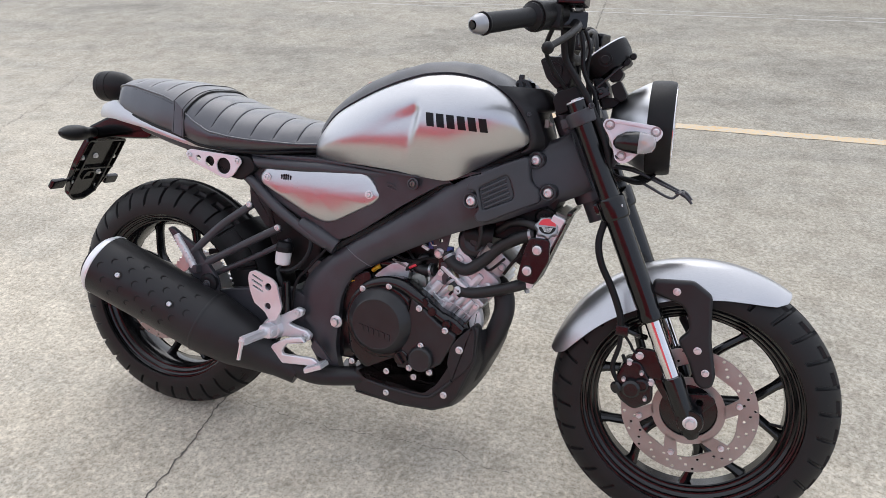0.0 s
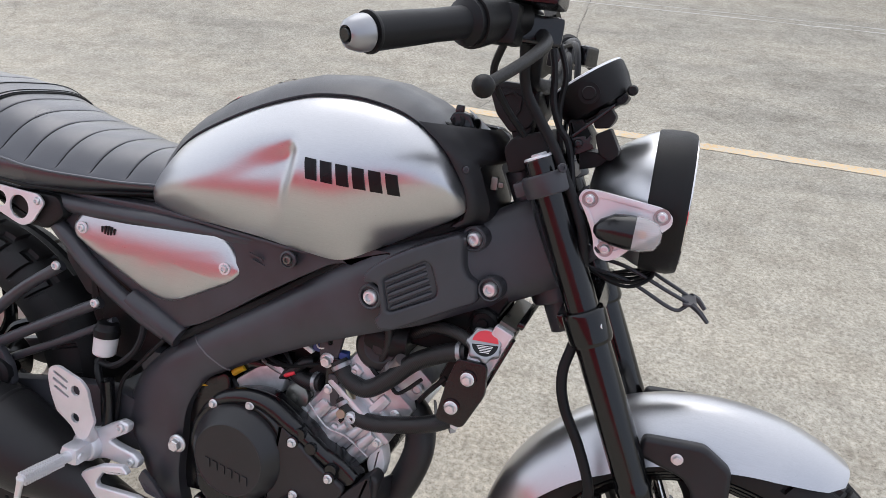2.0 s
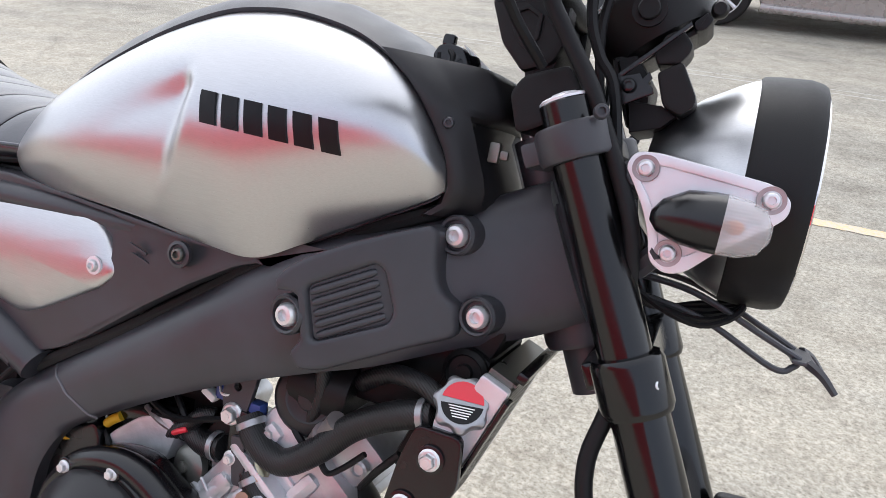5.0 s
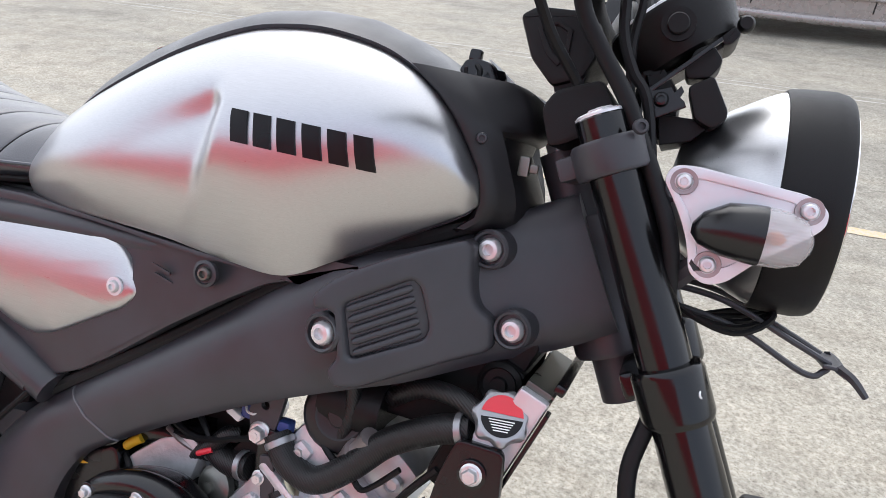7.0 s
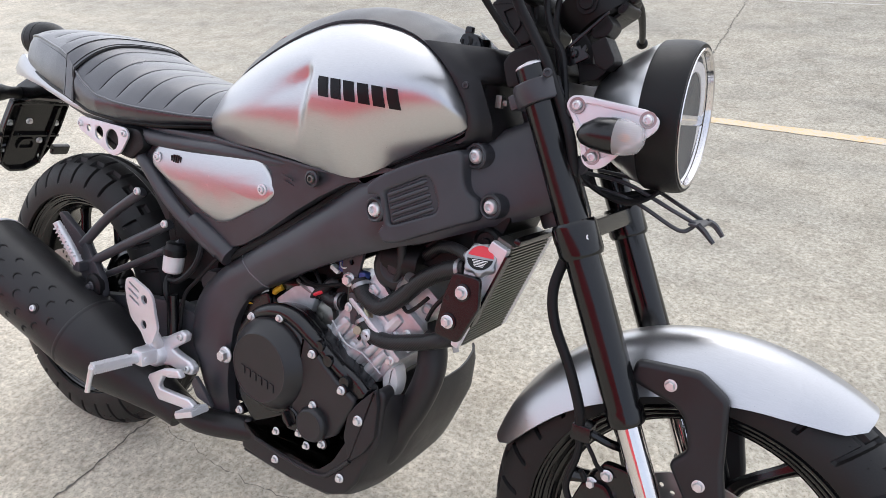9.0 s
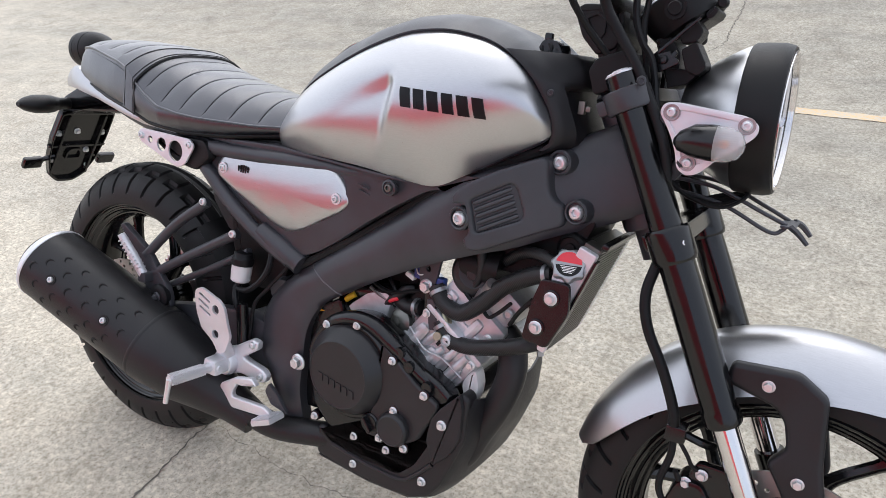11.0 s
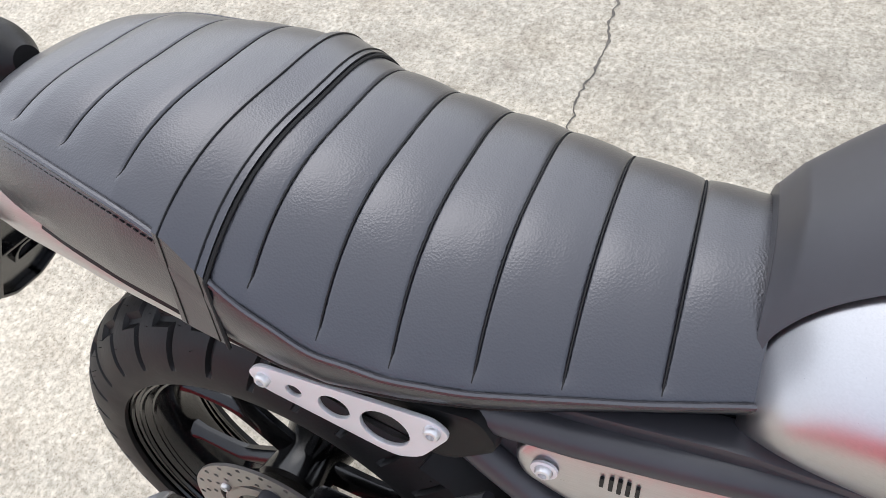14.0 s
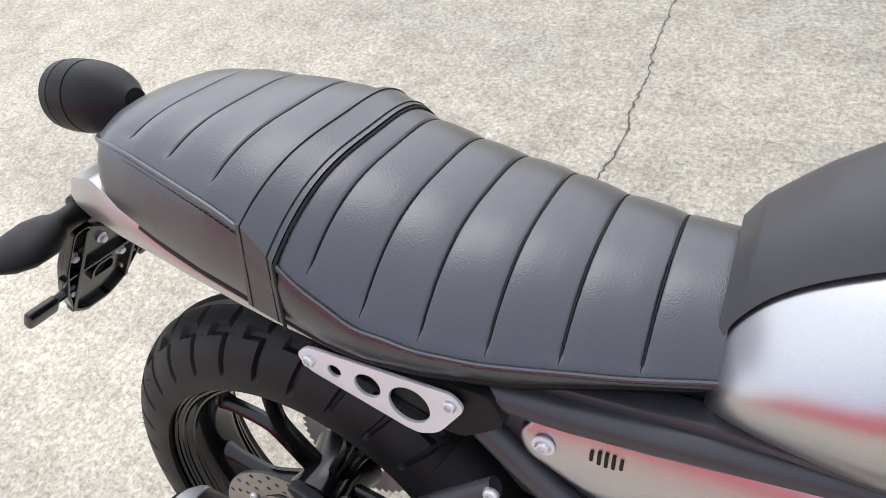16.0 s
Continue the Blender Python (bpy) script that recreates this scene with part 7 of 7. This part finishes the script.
# radiator
RAD = Matrix.Translation((0.999, 0, 0.592)) @ Matrix.Rotation(radians(20), 4, "Y")
rad = part("radiator", moved(block(-0.012, 0.012, -0.095, 0.035, -0.085, 0.090, 0.002), RAD), DULL, bike, "slanted aluminium radiator with a red-labelled cap")
for k in range(30):
    part("fin", moved(block(0.012, 0.0145, -0.093, 0.033, -0.082 + 0.0058 * k, -0.0795 + 0.0058 * k, 0.0), RAD), DULL, rad, smooth=False)
for y0, y1 in ((-0.107, -0.094), (0.034, 0.052)):
    part("side_tank", moved(block(-0.014, 0.014, y0, y1, -0.085, 0.085, 0.004), RAD), ALLOY, rad, "aluminium radiator side tank")
part("side_flange", moved(block(0.015, 0.019, -0.112, -0.096, -0.040, 0.078, 0.001), RAD), COVER, rad, "thin black flange on the radiator edge")
part("radiator_frame", moved(block(0.010, 0.020, -0.095, 0.045, 0.092, 0.102, 0.003), RAD), COVER, rad)
part("fan_shroud", moved(block(-0.050, -0.014, -0.07, 0.05, -0.06, 0.085, 0.012), RAD), MATT, rad)
brk = part("radiator_bracket", plate(fillet([(0.975, 0.626), (1.016, 0.626), (1.020, 0.582), (0.995, 0.526), (0.955, 0.530), (0.964, 0.590)], 0.008), -0.130, -0.120, (), 0.003), COVER, rad, "gloss black radiator bracket")
for x_, z_ in ((0.993, 0.601), (0.9765, 0.5545)):
    part("grommet", turned([(0.0125, 0), (0.0125, 0.002), (0.009, 0.003)], (x_, -0.130, z_), (0, -1, 0), 22), COVER, rad)
    bolt(rad, (x_, -0.132, z_), 0.0068)
CAPW = Vector((0.22, -0.78, 0.58)).normalized()
part("filler_neck", join(turned([(0.016, -0.045), (0.017, -0.012), (0.021, -0.010), (0.021, 0.0)], (1.004, -0.108, 0.645), CAPW, 24), block(0.985, 1.010, -0.122, -0.10, 0.605, 0.635, 0.006)), CAST, rad)
capx = CAPW.orthogonal().normalized()
capy = CAPW.cross(capx)
part("radiator_cap", loft([[Vector((1.004, -0.108, 0.645)) + CAPW * h + (capx * math.cos(t) + capy * math.sin(t)) * r_ * (1 + wav * math.cos(7 * t)) for t in (2 * math.pi * k / 84 for k in range(84))] for r_, h, wav in ((0.0215, -0.004, 0.08), (0.0235, -0.002, 0.08), (0.0235, 0.0065, 0.08), (0.0215, 0.0092, 0.05), (0.019, 0.0098, 0.0), (0.0005, 0.0098, 0.0))]), CAPMETAL, rad, "ribbed aluminium radiator cap")
for w0, w1, m_ in ((0.002, 0.0155, RED), (-0.0155, -0.002, LETTER)):
    bm_ = bmesh.new()
    c0 = Vector((1.004, -0.108, 0.645)) + CAPW * 0.0104
    up_ = (Vector((0, 0, 1)) - CAPW * CAPW.z).normalized()
    rt_ = up_.cross(CAPW)
    half_ = [(0.018 * math.cos(radians(a)), 0.018 * math.sin(radians(a))) for a in range(4, 177, 12)]
    sg = 1 if m_ is RED else -1
    bm_.faces.new([bm_.verts.new(c0 + rt_ * a + up_ * (b * sg)) for a, b in half_])
    part("cap_label", bm_, m_, rad, "red and black caution label")
for k in range(5):
    c1 = Vector((1.004, -0.108, 0.645)) + CAPW * 0.0107 + up_ * (-0.004 - 0.0022 * k)
    w_ = 0.011 - 0.0012 * k
    bm_ = bmesh.new()
    bm_.faces.new([bm_.verts.new(c1 + rt_ * a + up_ * b) for a, b in ((-w_, -0.0005), (w_, -0.0005), (w_, 0.0005), (-w_, 0.0005))])
    part("label_line", bm_, PAPER, rad)

# paper tag on the key
tag = part("paper_tag", join(plate(fillet([(0.912, 0.950), (0.920, 0.946), (0.950, 0.925), (0.976, 0.893), (0.968, 0.892), (0.944, 0.916)], 0.003, 2), -0.030, -0.029), plate(fillet([(0.946, 0.930), (0.966, 0.922), (0.982, 0.908), (0.972, 0.900)], 0.003, 2), 0.012, 0.013)), PAPER, bike, "white paper tag hanging from the key")

# ================= the parked car beyond the painted line =================
car = new("car")
car.matrix_basis = Matrix.Translation((0.76, 7.46, rise(7.46))) @ Matrix.Rotation(math.atan(0.073), 4, "X")
tagged(car, "taupe grey metallic car parked on the concrete yard", "car")


def arch(cx, r, n=14):
    return [(cx - r * math.cos(math.pi * k / n), 0.31 + r * math.sin(math.pi * k / n) * 0.98) for k in range(n + 1)]


lower = [(-0.82, 0.24), (-0.40, 0.20)] + arch(0.0, 0.36) + [(0.42, 0.19), (2.18, 0.19)] + arch(2.6, 0.36) + [(3.02, 0.22), (3.42, 0.28), (3.48, 0.62), (3.40, 0.86), (2.9, 0.96), (0.6, 0.93), (-0.2, 0.84), (-0.72, 0.68), (-0.86, 0.48)]
part("body", plate(lower, 0.02, 1.74, (), 0.05, None, 3), CARPAINT, car)
sill = part("sill", tube([(0.40, 0.03, 0.215), (1.3, 0.02, 0.205), (2.2, 0.03, 0.215)], 0.045, 10, 4), CARPAINT, car, "lower door sill")
roof_line = [(0.55, 0.92), (1.10, 1.36), (1.55, 1.46), (2.35, 1.44), (2.95, 1.15), (3.15, 0.94)]
part("cabin", plate(fillet(roof_line, 0.12), 0.16, 1.60, (), 0.08, lambda x, z: 0.0, 3), CARPAINT, car)
for k, win in enumerate(([(0.78, 0.96), (1.15, 1.32), (1.62, 1.38), (1.66, 0.97)], [(1.74, 0.97), (1.70, 1.38), (2.30, 1.37), (2.62, 1.20), (2.70, 0.98)])):
    part("window", plate(fillet(win, 0.05), 0.150, 0.165), CARGLASS, car, "tinted side window")
for x_ in (0.60, 1.68, 2.62):
    part("door_gap", tube([(x_, 0.018, 0.30), (x_ + 0.01, 0.016, 0.6), (x_, 0.018, 0.90)], 0.006, 6, 3), HOLLOW, car)
part("rub_strip", tube([(0.45, 0.012, 0.42), (1.3, 0.008, 0.43), (2.15, 0.012, 0.42)], 0.022, 8, 3), CARPAINT, car)
for x_ in (1.45, 2.40):
    part("door_handle", block(x_, x_ + 0.16, 0.0, 0.03, 0.80, 0.83, 0.008), CARPAINT, car)
for y_ in (0.13, 1.63):
    for x_ in (0.0, 2.6):
        tyre_ = part("car_wheel", turned([(0.215, -0.10), (0.29, -0.105), (0.312, -0.085), (0.315, 0.0), (0.312, 0.085), (0.29, 0.105), (0.215, 0.10)], (x_, y_, 0.315), (0, 1, 0), 40), RUBBERTYRE, car, "black car tyre on an alloy rim")
        sd = -1 if y_ < 1 else 1
        part("rim", join(turned([(0.218, 0.098), (0.226, 0.106), (0.222, 0.110), (0.205, 0.09), (0.20, -0.02), (0.001, -0.02)], (x_, y_, 0.315), (0, sd, 0), 40, False)), ALLOY, tyre_, "silver alloy rim")
        for k in range(10):
            a_ = 2 * math.pi * k / 10
            part("spoke", tube([(x_ + 0.03 * math.cos(a_), y_ + sd * 0.09, 0.315 + 0.03 * math.sin(a_)), (x_ + 0.12 * math.cos(a_), y_ + sd * 0.094, 0.315 + 0.12 * math.sin(a_)), (x_ + 0.212 * math.cos(a_), y_ + sd * 0.086, 0.315 + 0.212 * math.sin(a_))], [0.026, 0.018, 0.024], 8, 3), ALLOY, tyre_)
part("arch_liner", block(-0.35, 0.35, 0.05, 0.4, 0.30, 0.62, 0.05), HOLLOW, car)
